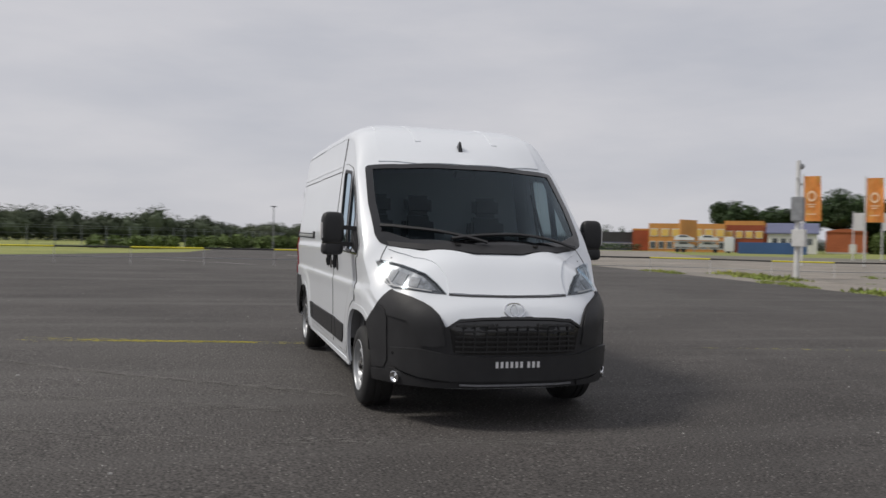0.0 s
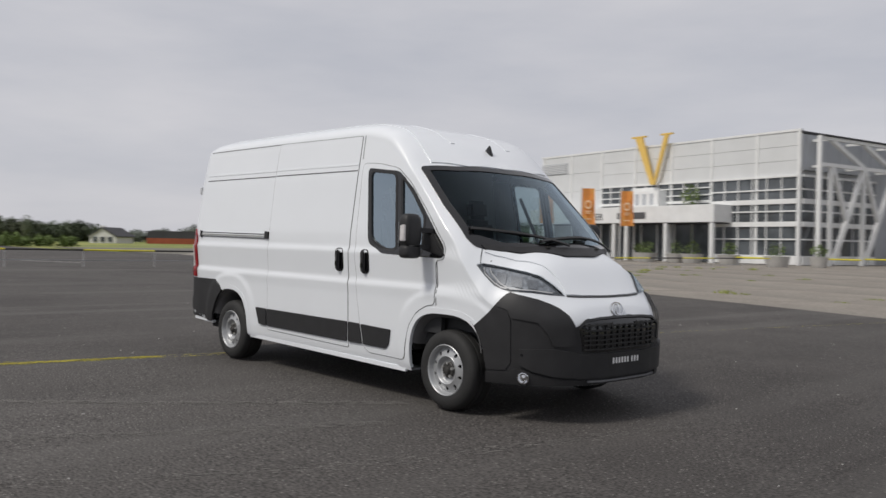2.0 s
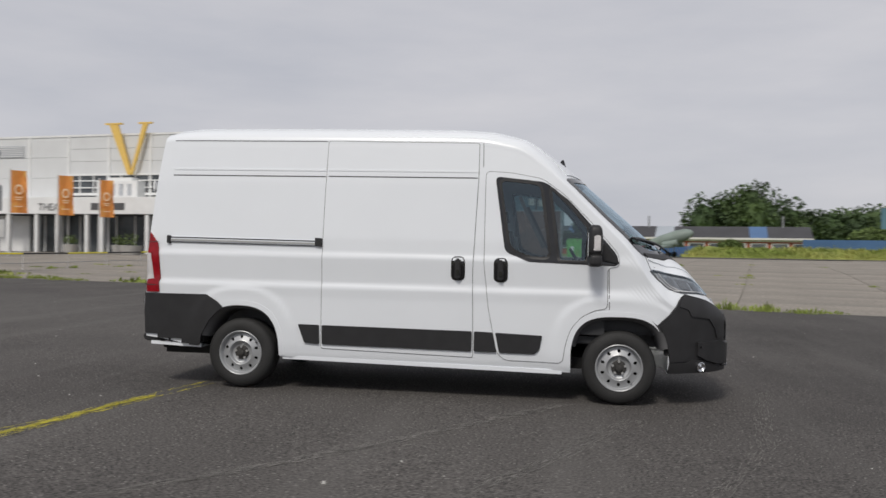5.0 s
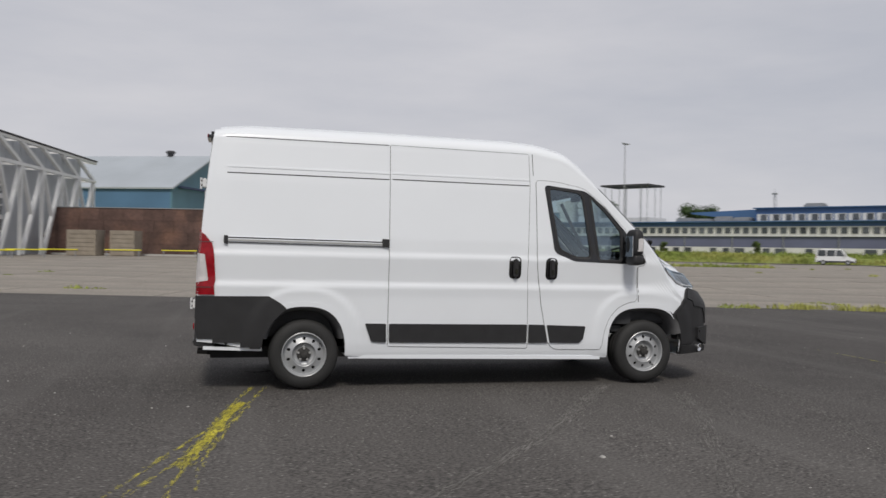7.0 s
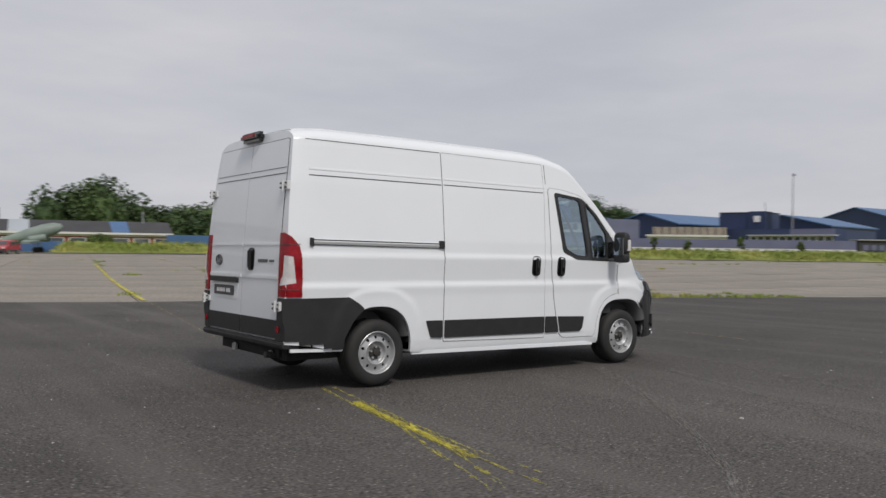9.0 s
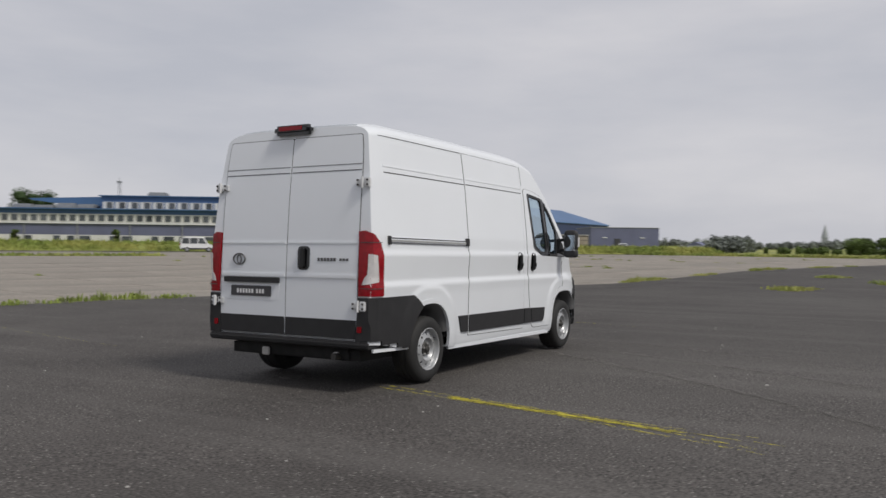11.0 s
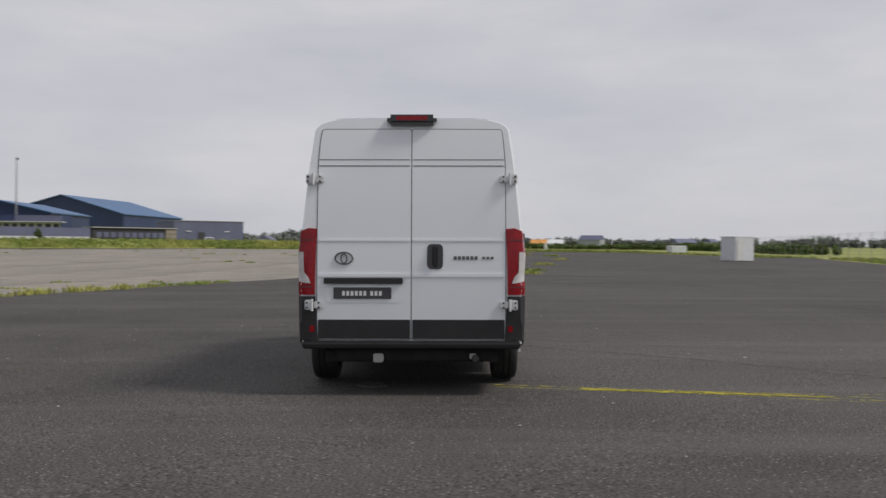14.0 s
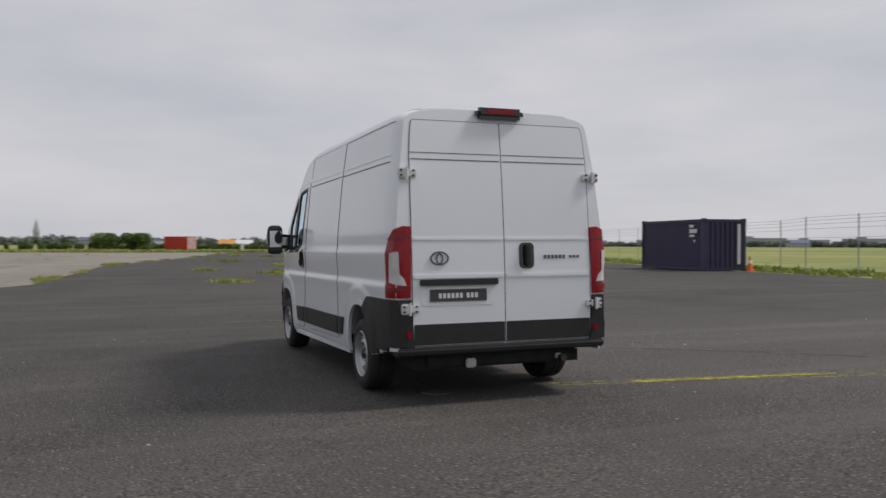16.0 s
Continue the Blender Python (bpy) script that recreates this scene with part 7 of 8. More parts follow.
# long blue office block
A, B = (69.4, 167.0), (115.0, 103.7)
ob_ = long_block("long_blue_office", A, (A[0] + (B[0] - A[0]) * 56.9 / math.dist(A, B), A[1] + (B[1] - A[1]) * 56.9 / math.dist(A, B)), 14, -0.1, [(0, 2.2, M["stone_white"], None), (2.2, 4.2, M["violet_grey"], None), (4.2, 5.8, M["stone_white"], (44, 4.45, 5.72, M["dark_glass"])),
                                                      (5.8, 6.7, M["blue_band"], None)], "long two-storey office block with blue fascia and white window band")
blen = 56.9      # local length; the whole block is stretched to its line
ob_.matrix_basis = ob_.matrix_basis @ Matrix.Diagonal((math.dist(A, B) / blen, 1.3, 1.12, 1))
box("eave", (blen / 2, -0.3, 6.62), (blen, 0.8, 0.18), M["blue_tile"], ob_)
for k in range(30):
    if k % 7 not in (2, 5):
        box("ground_window", (1.0 + k * blen / 30, -0.05, 1.55), (0.9 if k % 3 else 1.4, 0.12, 1.0), M["dark_glass"], ob_)
box("string_course", (blen / 2, -0.12, 4.18), (blen, 0.3, 0.14), M["white_steel"], ob_)
for k in range(1, 8):
    tube("downpipe", (k * blen / 8, -0.14, 0.1), (k * blen / 8, -0.14, 4.2), 0.07, M["galv"], ob_)
box("end_wall", (-0.06, 7, 3.3), (0.14, 14, 6.6), M["navy"], ob_)
box("end_bay", (-0.16, 4.5, 3.6), (0.1, 2.4, 3.4), M["stone_white"], ob_, "white bay on the end wall")
upper = box("upper_storey", (40.5, 6.5, 7.85), (19.0, 9, 2.3), M["blue_band"], ob_, "blue upper storey")
for k in range(11):
    win = box("upper_window", (32.0 + k * 1.72, 1.94, 7.4), (1.5, 0.12, 1.2), M["stone_white"], ob_)
    box("upper_pane", (32.0 + k * 1.72 + 0.2, 1.86, 7.4), (0.8, 0.06, 1.05), M["dark_glass"], win)
box("upper_roof", (40.5, 6.5, 9.05), (19.6, 9.8, 0.16), M["blue_tile"], ob_)
prism("sloping_roof", [(20.0, 8.6), (31.0, 9.05), (31.0, 6.7), (20.5, 8.3)], 5.0, 11.0, M["blue_tile"], ob_)
for k, (x, y0, h0) in enumerate(((19.5, 5, 0.9), (22.5, 4.5, 0.7), (25.5, 5, 1.1), (28.5, 4.5, 0.9), (37.5, 8, 1.0))):
    box("roof_plant", (x, y0, (6.7 if x < 31 else 9.1) + h0 / 2), (2.8, 2.2, h0), M["galv"], ob_, bevel=0.25)
box("roof_base", (10.0, 5.5, 7.2), (9.0, 6.0, 1.0), M["stone_white"], ob_, "white roof plinth")
# two white angled stage towers on the roof
for x0, hgt in ((-2.6, 4.2), (1.4, 5.5)):
    tower = empty("white_roof_tower", spin(A[0], A[1], 7.38, heading(*A, *B)) @ Matrix.Diagonal((1.37, 1.3, 1.25, 1)) @ Matrix.Translation((x0, 4.5, 0)), "white slatted tower leaning outwards on the roof", "tower", "white roof towers")
    prism("shaft", [(1.3, 0), (2.6, 0), (2.9, hgt), (1.1, hgt)], -1.1, 1.1, M["stone_white"], tower)
    for k in range(4):
        z0, z1 = 0.25 + k * (hgt - 0.4) / 4, 0.25 + (k + 0.8) * (hgt - 0.4) / 4
        prism("slat_panel", [(1.2, z0), (1.1, z1 + 0.2), (-0.35 - 0.10 * k, z1 + 0.05), (-0.1 - 0.10 * k, z0)], -1.2, 1.2, M["white_steel"], tower)
roof_canopy = empty("flat_roof_canopy", spin(A[0], A[1], 7.38, heading(*A, *B)) @ Matrix.Diagonal((1.37, 1.3, 1.25, 1)), "thin dark flat canopy on slim posts over the roof", "canopy")
box("canopy_top", (10.4, 4.5, 6.5), (8.4, 6.0, 0.30), M["roof_dark"], roof_canopy)
for x in (6.8, 8.0, 10.6, 13.2, 14.2):
    for y in (2.0, 7.0):
        tube("canopy_post", (x, y, 0), (x, y, 6.4), 0.05, M["galv"], roof_canopy)
for x, y, h0, name_ in ((77.5, 152.7, 24.0, "light"), (136.6, 78.0, 15.5, "light")):
    m = empty("floodlight_mast", gpose(x, y, 30), "tall grey floodlight mast", "mast", "floodlight masts")
    tube("shaft", (0, 0, -0.1), (0, 0, h0), 0.16, M["galv"], m, r1=0.08, sides=10)
    box("crossbar", (0, 0, h0 - 0.1), (1.8, 0.12, 0.12), M["galv"], m)
    for q in (-1, 0, 1):
        box("floodlight", (q * 0.8, -0.15, h0 + 0.05), (0.6, 0.5, 0.2), M["galv"], m, rot=Euler((radians(25), 0, 0)).to_matrix(), bevel=0.04)
for lx in (32.4, 48.5):
    am = empty("lattice_aerial", spin(A[0], A[1], 10.1, heading(*A, *B)) @ Matrix.Translation((lx * 1.37, 7.8, 0)), "slim lattice radio aerial on the roof", "aerial", "roof aerials")
    for dx, dy in ((0.3, 0.3), (-0.3, 0.3), (0, -0.35)):
        tube("leg", (dx, dy, 0), (dx * 0.5, dy * 0.5, 2.9), 0.05, M["galv"], am)
    for k in range(4):
        tube("brace", (0.28 - 0.03 * k, 0.25, k * 0.7), (-0.28, 0.25, k * 0.7 + 0.65), 0.03, M["galv"], am)
    tube("whip", (0, 0, 2.8), (0, 0, 4.0), 0.04, M["galv"], am)
    box("head", (0, 0, 3.0), (0.8, 0.8, 0.35), M["galv"], am)

# screen wall and what stands behind it
lw = long_block("blue_grey_screen_wall", (84.0, 85.5), (118.0, 56.4), 1.2, -0.1, [(0, 1.75, M["stone_white"], None), (1.75, 3.1, M["violet_grey"], None)], "long blue-grey wall on a white plinth with small openings")
for k in range(30):
    if k % 6 not in (0, 3):
        box("opening", (0.8 + k * 1.47, -0.03, 1.25), (0.8 if k % 2 else 0.45, 0.10, 0.75), M["dark_glass"], lw)
gb = empty("grey_block", spin(107.3, 96.8, -0.1, heading(107.3, 96.8, 113.3, 95.0)) @ Matrix.Diagonal((1.5, 1.2, 1.10, 1)), "plain dark grey sheet-clad block", "building")
box("body", (2.3, 2.3, 3.1), (4.6, 4.6, 6.3), M["violet_grey"], gb)
box("dark_face", (-0.05, 2.3, 3.1), (0.1, 4.5, 6.2), M["roof_dark"], gb)
pl = empty("pale_low_building", spin(120.5, 98.5, -0.1, heading(120.5, 98.5, 129.3, 87.0)), "long low pale building with a brown upper band", "building")
box("wall", (7.3, 3, 2.0), (14.6, 6, 4.0), M["stone_white"], pl)
box("roof_edge", (7.3, -0.2, 4.1), (15.0, 1.0, 0.35), M["stone_white"], pl)
box("upper_band", (7.8, 3.4, 5.0), (13.6, 4, 1.6), M["crate"], pl)
for k in range(10):
    box("band_post", (1.4 + k * 1.4, 1.36, 5.0), (0.16, 0.1, 1.6), M["roof_dark"], pl)
nb = empty("navy_block", spin(137.0, 94.0, -0.1, heading(137.0, 94.0, 139.4, 84.6)), "navy blue flat-roofed block with a white square sign", "building")
box("body", (4.6, 4, 4.45), (9.2, 8, 8.9), M["navy"], nb)
box("tower_part", (7.6, 1.8, 4.55), (3.2, 4.2, 9.1), M["navy"], nb)
box("roof_trim", (4.6, 4, 8.93), (9.4, 8.2, 0.10), M["roof_dark"], nb)
box("sign", (7.6, -0.42, 7.6), (1.2, 0.16, 1.2), M["bar_white"], nb, "white square sign")
tube("whip", (8.0, 3, 8.3), (8.0, 3, 11.0), 0.07, M["galv"], nb)
nw = empty("navy_wing", spin(132.3, 92.1, -0.1, heading(132.3, 92.1, 134.2, 68.7)), "long low navy wing with a white window band", "building")
box("body", (11.7, 2.5, 2.75), (23.4, 5, 5.5), M["navy"], nw)
box("fascia", (19.6, -0.06, 4.9), (8.0, 0.14, 1.1), M["violet_grey"], nw)
box("band", (15.5, -0.05, 3.6), (15.6, 0.14, 1.1), M["stone_white"], nw)
for k in range(11):
    box("wing_window", (8.6 + k * 1.4, -0.14, 3.6), (1.05, 0.08, 0.8), M["dark_glass"], nw)
box("wing_eave", (16.0, -0.6, 4.3), (16.4, 1.3, 0.14), M["stone_white"], nw)
box("dark_gap", (19.0, -0.08, 2.2), (8.0, 0.12, 0.6), M["roof_dark"], nw)
gabled("blue_shed", spin(135.3, 112.0, -0.1, heading(135.3, 112.0, 164.7, 115.0)), 45, 17, 6.8, 9.1, M["navy"], M["navy"], M["blue_tile"], "dark blue shed with blue roof")
gabled("blue_shed", spin(156.0, 92.0, -0.1, 8), 26, 20, 6.6, 8.9, M["navy"], M["navy"], M["blue_tile"], "dark blue shed with blue roof behind the navy block")
gabled("wide_blue_shed", spin(228.9, 114.4, -0.1, -1.5), 47, 37, 8.6, 14.0, M["navy"], M["navy"], M["blue_tile"], "wide dark blue shed with blue roof")
gh = empty("grey_hall", spin(158.4, 57.3, -0.1, heading(158.4, 57.3, 166.5, 45.1)), "grey flat-roofed sheet hall", "building")
box("body", (7.3, 7, 2.65), (14.6, 14, 5.3), M["violet_grey"], gh)
box("doorway", (5.7, -0.05, 1.5), (1.3, 0.16, 3.0), M["roof_dark"], gh)
box("roof_trim", (7.3, 7, 5.34), (14.8, 14.2, 0.12), M["galv"], gh)
for x in (3.0, 11.0):
    box("lamp_strip", (x, -0.06, 3.2), (1.0, 0.14, 0.16), M["bar_white"], gh)
ct = empty("stacked_cabins", spin(118.3, 56.2, -0.1, heading(118.0, 56.0, 128.3, 46.5)), "long dark cabin row with a pale end", "cabin")
box("body", (7.0, 1.6, 1.6), (14.0, 3.2, 3.2), M["roof_dark"], ct)
box("roof", (7.0, 1.5, 3.26), (14.3, 3.6, 0.14), M["planter"], ct)
for k in range(4):
    box("pale_end_board", (13.1, -0.06, 0.45 + k * 0.76), (1.9, 0.14, 0.70), M["crate"], ct)
for k in range(10):
    box("shutter", (1.0 + k * 1.15, -0.06, 2.1), (0.8, 0.08, 0.8), M["violet_grey"], ct)
small_car(150.0, 47.5, 200, M["white_car"], "small pale van parked by the grey hall", True)
for k in range(4):
    r = empty("wrapped_bale", gpose(164.0 + 2.2 * k, 42.2 - 0.9 * k, 20 * k), "pale wrapped round bale", "bale", "bales")
    bm = bmesh.new()
    add_lathe(bm, [(0.0, -0.7), (0.65, -0.7), (0.75, -0.55), (0.75, 0.55), (0.65, 0.7), (0, 0.7)], 16)
    part("wrap", bm, M["planter"], r, smooth=40, place=pose(0, 0, 0.74, 0, 0, 0))
wf = empty("white_low_fence", gpose(86.0, 80.5, heading(86.0, 80.5, 117.0, 53.8)), "low white fence with gaps", "fence")
for k in range(28):
    if k % 5 != 3:
        box("panel", (0.7 + k * 1.43, 0, 0.75), (1.3, 0.08, 1.3), M["stone_white"], wf)
for k in range(29):
    box("post", (k * 1.43, 0, 0.75), (0.12, 0.12, 1.5), M["stone_white"], wf)

# --- town side, west of the banners ---
bg_ = long_block("blue_grey_house_row", (-184.6, 92.8), (-180.1, 101.4), 8, -0.1, [(0, 2.1, M["violet_grey"], (8, 0.6, 1.8, M["dark_glass"])), (2.1, 4.6, M["roof_dark"], None)], "low blue-grey house row with dark roof")
ow = long_block("orange_wing", (-174.1, 97.8), (-172.1, 101.3), 9, -0.1, [(0, 5.0, M["brick_red"], None), (5.0, 5.4, M["orange"], None)], "small orange-brown end wing")
og = long_block("orange_school", (-167.9, 98.7), (-158.6, 113.3), 10, -0.1, [(0, 3.2, M["orange"], (9, 0.6, 2.4, M["dark_glass"])), (3.2, 5.9, M["orange"], (7, 3.5, 5.4, M["yellow_panel"])), (5.9, 6.6, M["orange"], None)], "orange-rendered long building with yellow panels")
rb = long_block("red_brick_block", (-166.2, 118.2), (-161.0, 125.5), 12, -0.1, [(0, 6.6, M["brick_red"], (4, 3.4, 5.2, M["yellow_panel"])), (6.6, 7.6, M["orange"], None)], "red brick block with flat roof")
rl = long_block("low_red_wing", (-164.3, 127.7), (-157.3, 136.5), 10, -0.1, [(0, 6.2, M["brick_red"], None), (6.2, 7.2, M["orange"], None)], "long red-brown wing behind the shed")
sh = gabled("grey_roofed_shed", spin(-141.5, 124.1, -0.05, heading(*(-139.2, 126.9), *(-147.6, 116.6))), 9.7, 9.0, 4.4, 6.4, M["stone_white"], M["stone_white"], M["violet_grey"], "white shed with grey roof")
for k in range(5):
    box("shed_window", (1.5 + k * 1.7, 4.52, 2.6), (1.1, 0.1, 1.3), M["dark_glass"], sh)
bn = long_block("brick_barn", (-170.8, 151.5), (-164.4, 158.5), 12, -0.1, [(0, 0.4, M["planter"], None), (0.4, 5.5, M["rust_brick"], None)], "plain orange-red brick barn with a shallow arched roof")
prism("barn_roof", [(-0.2, 5.5)] + [(-0.2 + 9.88 * k / 12, 5.55 + 0.85 * math.sin(math.pi * k / 12) ** 0.7) for k in range(13)] + [(9.68, 5.5)], -0.25, 12.3, M["rust_brick"], bn)
box("barn_door", (6.3, -0.06, 1.3), (1.6, 0.14, 2.4), M["stone_white"], bn, "pale barn door")
iv = empty("ivy_bank", gpose(-163.6, 159.4), "bright green climbing foliage on the barn's end", "plant")
bm = bmesh.new()
leaf_cloud(bm, (1.2, 1.5, 2.6), (2.6, 2.6, 3.0), 1100, 0.6, random.Random(71), 0.2)
part("foliage", bm, M["leaf_light"], iv)
bcn = empty("dark_blue_container", gpose(-136.7, 101.1, heading(*(-136.7, 101.1), *(-129.6, 110.3))), "dark blue freight containers in a row beside trucks", "container")
box("body", (6.4, 1.2, 1.15), (12.8, 2.4, 2.3), M["blue_band"], bcn)
for k in range(24):
    box("rib", (0.3 + k * 0.53, -0.03, 1.15), (0.2, 0.08, 2.1), M["blue_band"], bcn)
tr = empty("car_transporter", gpose(-147.9, 93.2, heading(*(-147.9, 93.2), *(-141.9, 102.4))) @ Matrix.Diagonal((1.36, 1.3, 1.55, 1)), "car transporter loaded with white cars", "truck")
box("deck", (3.6, 0, 0.55), (7.6, 2.3, 0.14), M["galv"], tr)
box("deck", (3.6, 0, 1.5), (7.6, 2.3, 0.12), M["galv"], tr)
box("cab", (8.2, 0, 1.15), (1.5, 2.3, 2.1), M["white_car"], tr, bevel=0.15)
box("cab_window", (8.98, 0, 1.6), (0.06, 1.9, 0.7), M["dark_glass"], tr)
for x in (0.6, 1.5, 6.2, 8.1):
    for s in (-1, 1):
        tube("wheel", (x, s * 0.8, 0.36), (x, s * 1.1, 0.36), 0.38, M["rubber"], tr, sides=14)
for k, (x, z) in enumerate(((1.6, 0.62), (5.2, 0.62), (1.6, 1.56), (5.2, 1.56))):
    bm = bmesh.new()
    add_prism(bm, [(-1.5, 0.1), (1.5, 0.1), (1.55, 0.42), (0.9, 0.5), (0.4, 0.82), (-0.9, 0.82), (-1.5, 0.5)], -0.8, 0.8)
    bmesh.ops.bevel(bm, geom=bm.edges[:], offset=0.05, segments=2, affect="EDGES", clamp_overlap=True)
    part("loaded_car", bm, M["white_car"], tr, "white car on the deck", smooth=40, place=pose(x, 0, z))
    for s in (-1, 1):
        prism("loaded_car_window", [(-0.8, 0.5), (0.7, 0.5), (0.35, 0.75), (-0.75, 0.75)], s * 0.8, s * 0.82, M["dark_glass"], tr).matrix_basis = pose(x, 0, z)
hg = empty("dark_hedge", gpose(-166.4, 95.2, heading(*(-166.4, 95.2), *(-170.6, 87.1))), "clipped dark green hedge", "hedge")
bm = bmesh.new()
for k in range(14):
    leaf_cloud(bm, (k, 0, 0.9), (1.0, 0.8, 0.9), 70, 0.4, random.Random(k), 0.3)
part("foliage", bm, M["leaf_dark"], hg)
wh = gabled("white_house", spin(-205, 71.5, -0.1, heading(-205, 71.5, -212, 79.5)), 9, 7, 1.8, 3.8, M["stone_white"], M["stone_white"], M["roof_dark"], "white gabled house with dark roof")
box("chimney", (3.0, 1.5, 3.4), (0.9, 0.9, 2.0), M["stone_white"], wh)
for y in (-2, 0, 2):
    box("house_window", (-0.1, y, 1.0), (0.14, 1.2, 1.2), M["dark_glass"], wh)
fr = long_block("far_farm_row", (-208, 84), (-196, 100), 8, -0.1, [(0, 1.5, M["brick_red"], None), (1.5, 3.4, M["roof_dark"], None)], "low dark-roofed farm row")
ol = empty("orange_billboard", gpose(-150, 98, 115), "orange hoarding beside the lane", "hoarding")
box("board", (0, 0, 4.2), (6.5, 0.3, 5.6), M["orange"], ol)
for s in (-1, 1):
    tube("leg", (s * 2.4, 0, 0), (s * 2.4, 0, 2), 0.15, M["galv"], ol)
pf = empty("palisade_fence", Matrix(), "grey steel mesh fence along the wood", "fence")
PF = [(-62, -60), (-82, -22), (-96, -6), (-128, 8), (-150, 12)]
for (ax, ay), (bx, by) in zip(PF, PF[1:]):
    n = round(math.dist((ax, ay), (bx, by)) / 3.0)
    for k in range(n):
        x, y = ax + (bx - ax) * k / n, ay + (by - ay) * k / n
        x1, y1 = ax + (bx - ax) * (k + 1) / n, ay + (by - ay) * (k + 1) / n
        z = ground_z(x, y)
        tube("post", (x, y, z), (x, y, z + 2.4), 0.045, M["fence_panel"], pf, sides=6)
        for q in (0.3, 0.9, 1.5, 2.1, 2.35):
            tube("wire", (x, y, z + q), (x1, y1, z + q), 0.012, M["fence_panel"], pf, sides=4)
lm2 = empty("far_floodlight_mast", gpose(-81.2, 4.6, 0), "slim floodlight mast before the wood", "mast")
tube("shaft", (0, 0, 0), (0, 0, 4.7), 0.05, M["galv"], lm2)
box("head", (0, 0, 4.72), (0.25, 0.6, 0.12), M["galv"], lm2)
lm3 = empty("lattice_mast", gpose(-86.2, 8.8, 0), "slim pale lattice mast before the wood", "mast")
for dx, dy in ((0.16, 0.1), (-0.16, 0.1), (0, -0.18)):
    tube("leg", (dx, dy, 0), (dx * 0.5, dy * 0.5, 7.4), 0.03, M["galv"], lm3, sides=6)
for k in range(9):
    tube("brace", (0.15 - 0.008 * k, 0.1, k * 0.8), (-0.15 + 0.008 * k, 0.1, k * 0.8 + 0.75), 0.018, M["galv"], lm3, sides=5)

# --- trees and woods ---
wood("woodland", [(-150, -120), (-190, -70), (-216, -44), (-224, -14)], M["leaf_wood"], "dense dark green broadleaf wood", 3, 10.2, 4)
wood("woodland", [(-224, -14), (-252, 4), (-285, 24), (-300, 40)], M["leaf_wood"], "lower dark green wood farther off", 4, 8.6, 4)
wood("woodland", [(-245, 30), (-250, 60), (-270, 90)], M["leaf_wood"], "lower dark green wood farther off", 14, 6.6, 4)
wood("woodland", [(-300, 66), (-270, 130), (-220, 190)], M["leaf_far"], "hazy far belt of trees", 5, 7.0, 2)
wood("woodland", [(-184.4, 175.4), (-158.1, 170.8), (-137.9, 168.9), (-120.8, 169.8)], M["leaf_dark"], "dark green trees behind the brick barn", 6, 12.0, 3, 1.0)
wood("scrub", [(-92, -14), (-104, 2), (-112, 16), (-122, 34)], M["leaf_light"], "low green scrub before the wood", 15, 2.0, 2, 0.5, 90)
wood("woodland", [(30, 176), (46, 184), (60, 192), (76, 208), (92, 224)], M["leaf_dark"], "tall dark green trees behind the blue blocks", 7, 14.5, 5, 1.25, 420)
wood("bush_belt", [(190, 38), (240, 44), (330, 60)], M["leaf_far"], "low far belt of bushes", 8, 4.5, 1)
wood("bush_belt", [(190, 24), (196, 2), (200, -60)], M["leaf_light"], "low green scrub at the field's edge", 9, 1.5, 2, 0.45)
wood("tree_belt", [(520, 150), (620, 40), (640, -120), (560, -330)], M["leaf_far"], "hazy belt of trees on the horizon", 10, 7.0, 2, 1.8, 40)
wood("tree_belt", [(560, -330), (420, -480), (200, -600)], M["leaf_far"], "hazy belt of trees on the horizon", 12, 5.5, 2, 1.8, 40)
wood("bush_belt", [(120, -55), (170, -60), (240, -50)], M["leaf_light"], "rough green scrub beyond the fence", 13, 1.6, 2, 0.5)
tree(104, 168, 13.5, 10, 31, M["leaf_dark"], "rounded dark green tree behind the office", density=1.2)
tree(140, 137, 15.0, 15, 33, M["leaf_dark"], "wide dark green tree behind the grey block", density=1.4)
tree(147, 130, 12.6, 12, 41, M["leaf_dark"], "dark green tree behind the grey block", density=1.2)
tree(84, 182, 15.5, 12, 32, M["leaf_dark"], "tall dark green tree behind the white towers")
tree(2.9, 104, 5.1, 3.1, 34, M["leaf_dark"], "small dark green tree by the hangar", clump=0.35)
tree(0.9, 104, 3.7, 2.2, 35, M["leaf_dark"], "small dark green tree by the hangar", clump=0.35)
tree(-200.2, 144.7, 15.5, 13, 37, M["leaf_dark"], "broad dark green tree behind the brick block", clump=1.1, density=1.2)
tree(-199.4, 157.6, 13.5, 13, 42, M["leaf_dark"], "rounded dark green tree behind the red wing", clump=1.1, density=1.2)
tree(-175.0, 158.9, 17.5, 17, 38, M["leaf_dark"], "tall dark green tree behind the barn", clump=1.2, density=1.5)
tree(-172.2, 172.7, 15, 15, 44, M["leaf_dark"], "tall dark green tree behind the barn", clump=1.2, density=1.5)
tree(42.5, 115.8, 4.6, 5.0, 39, M["leaf_light"], "light green bushy tree before the teal block")
tree(22.0, 106.0, 2.6, 3.2, 43, M["leaf_light"], "round green bush on the bank", "bush", 0.3, 1.0, 0.0)
for k, (x, y) in enumerate(((176.2, 7.4), (176.3, 1.6))):
    tree(x, y, 3.6, 6.2, 40 + k, M["leaf_light"], "round green bush at the field's edge", "bush", 0.5, 1.0, 0.0)
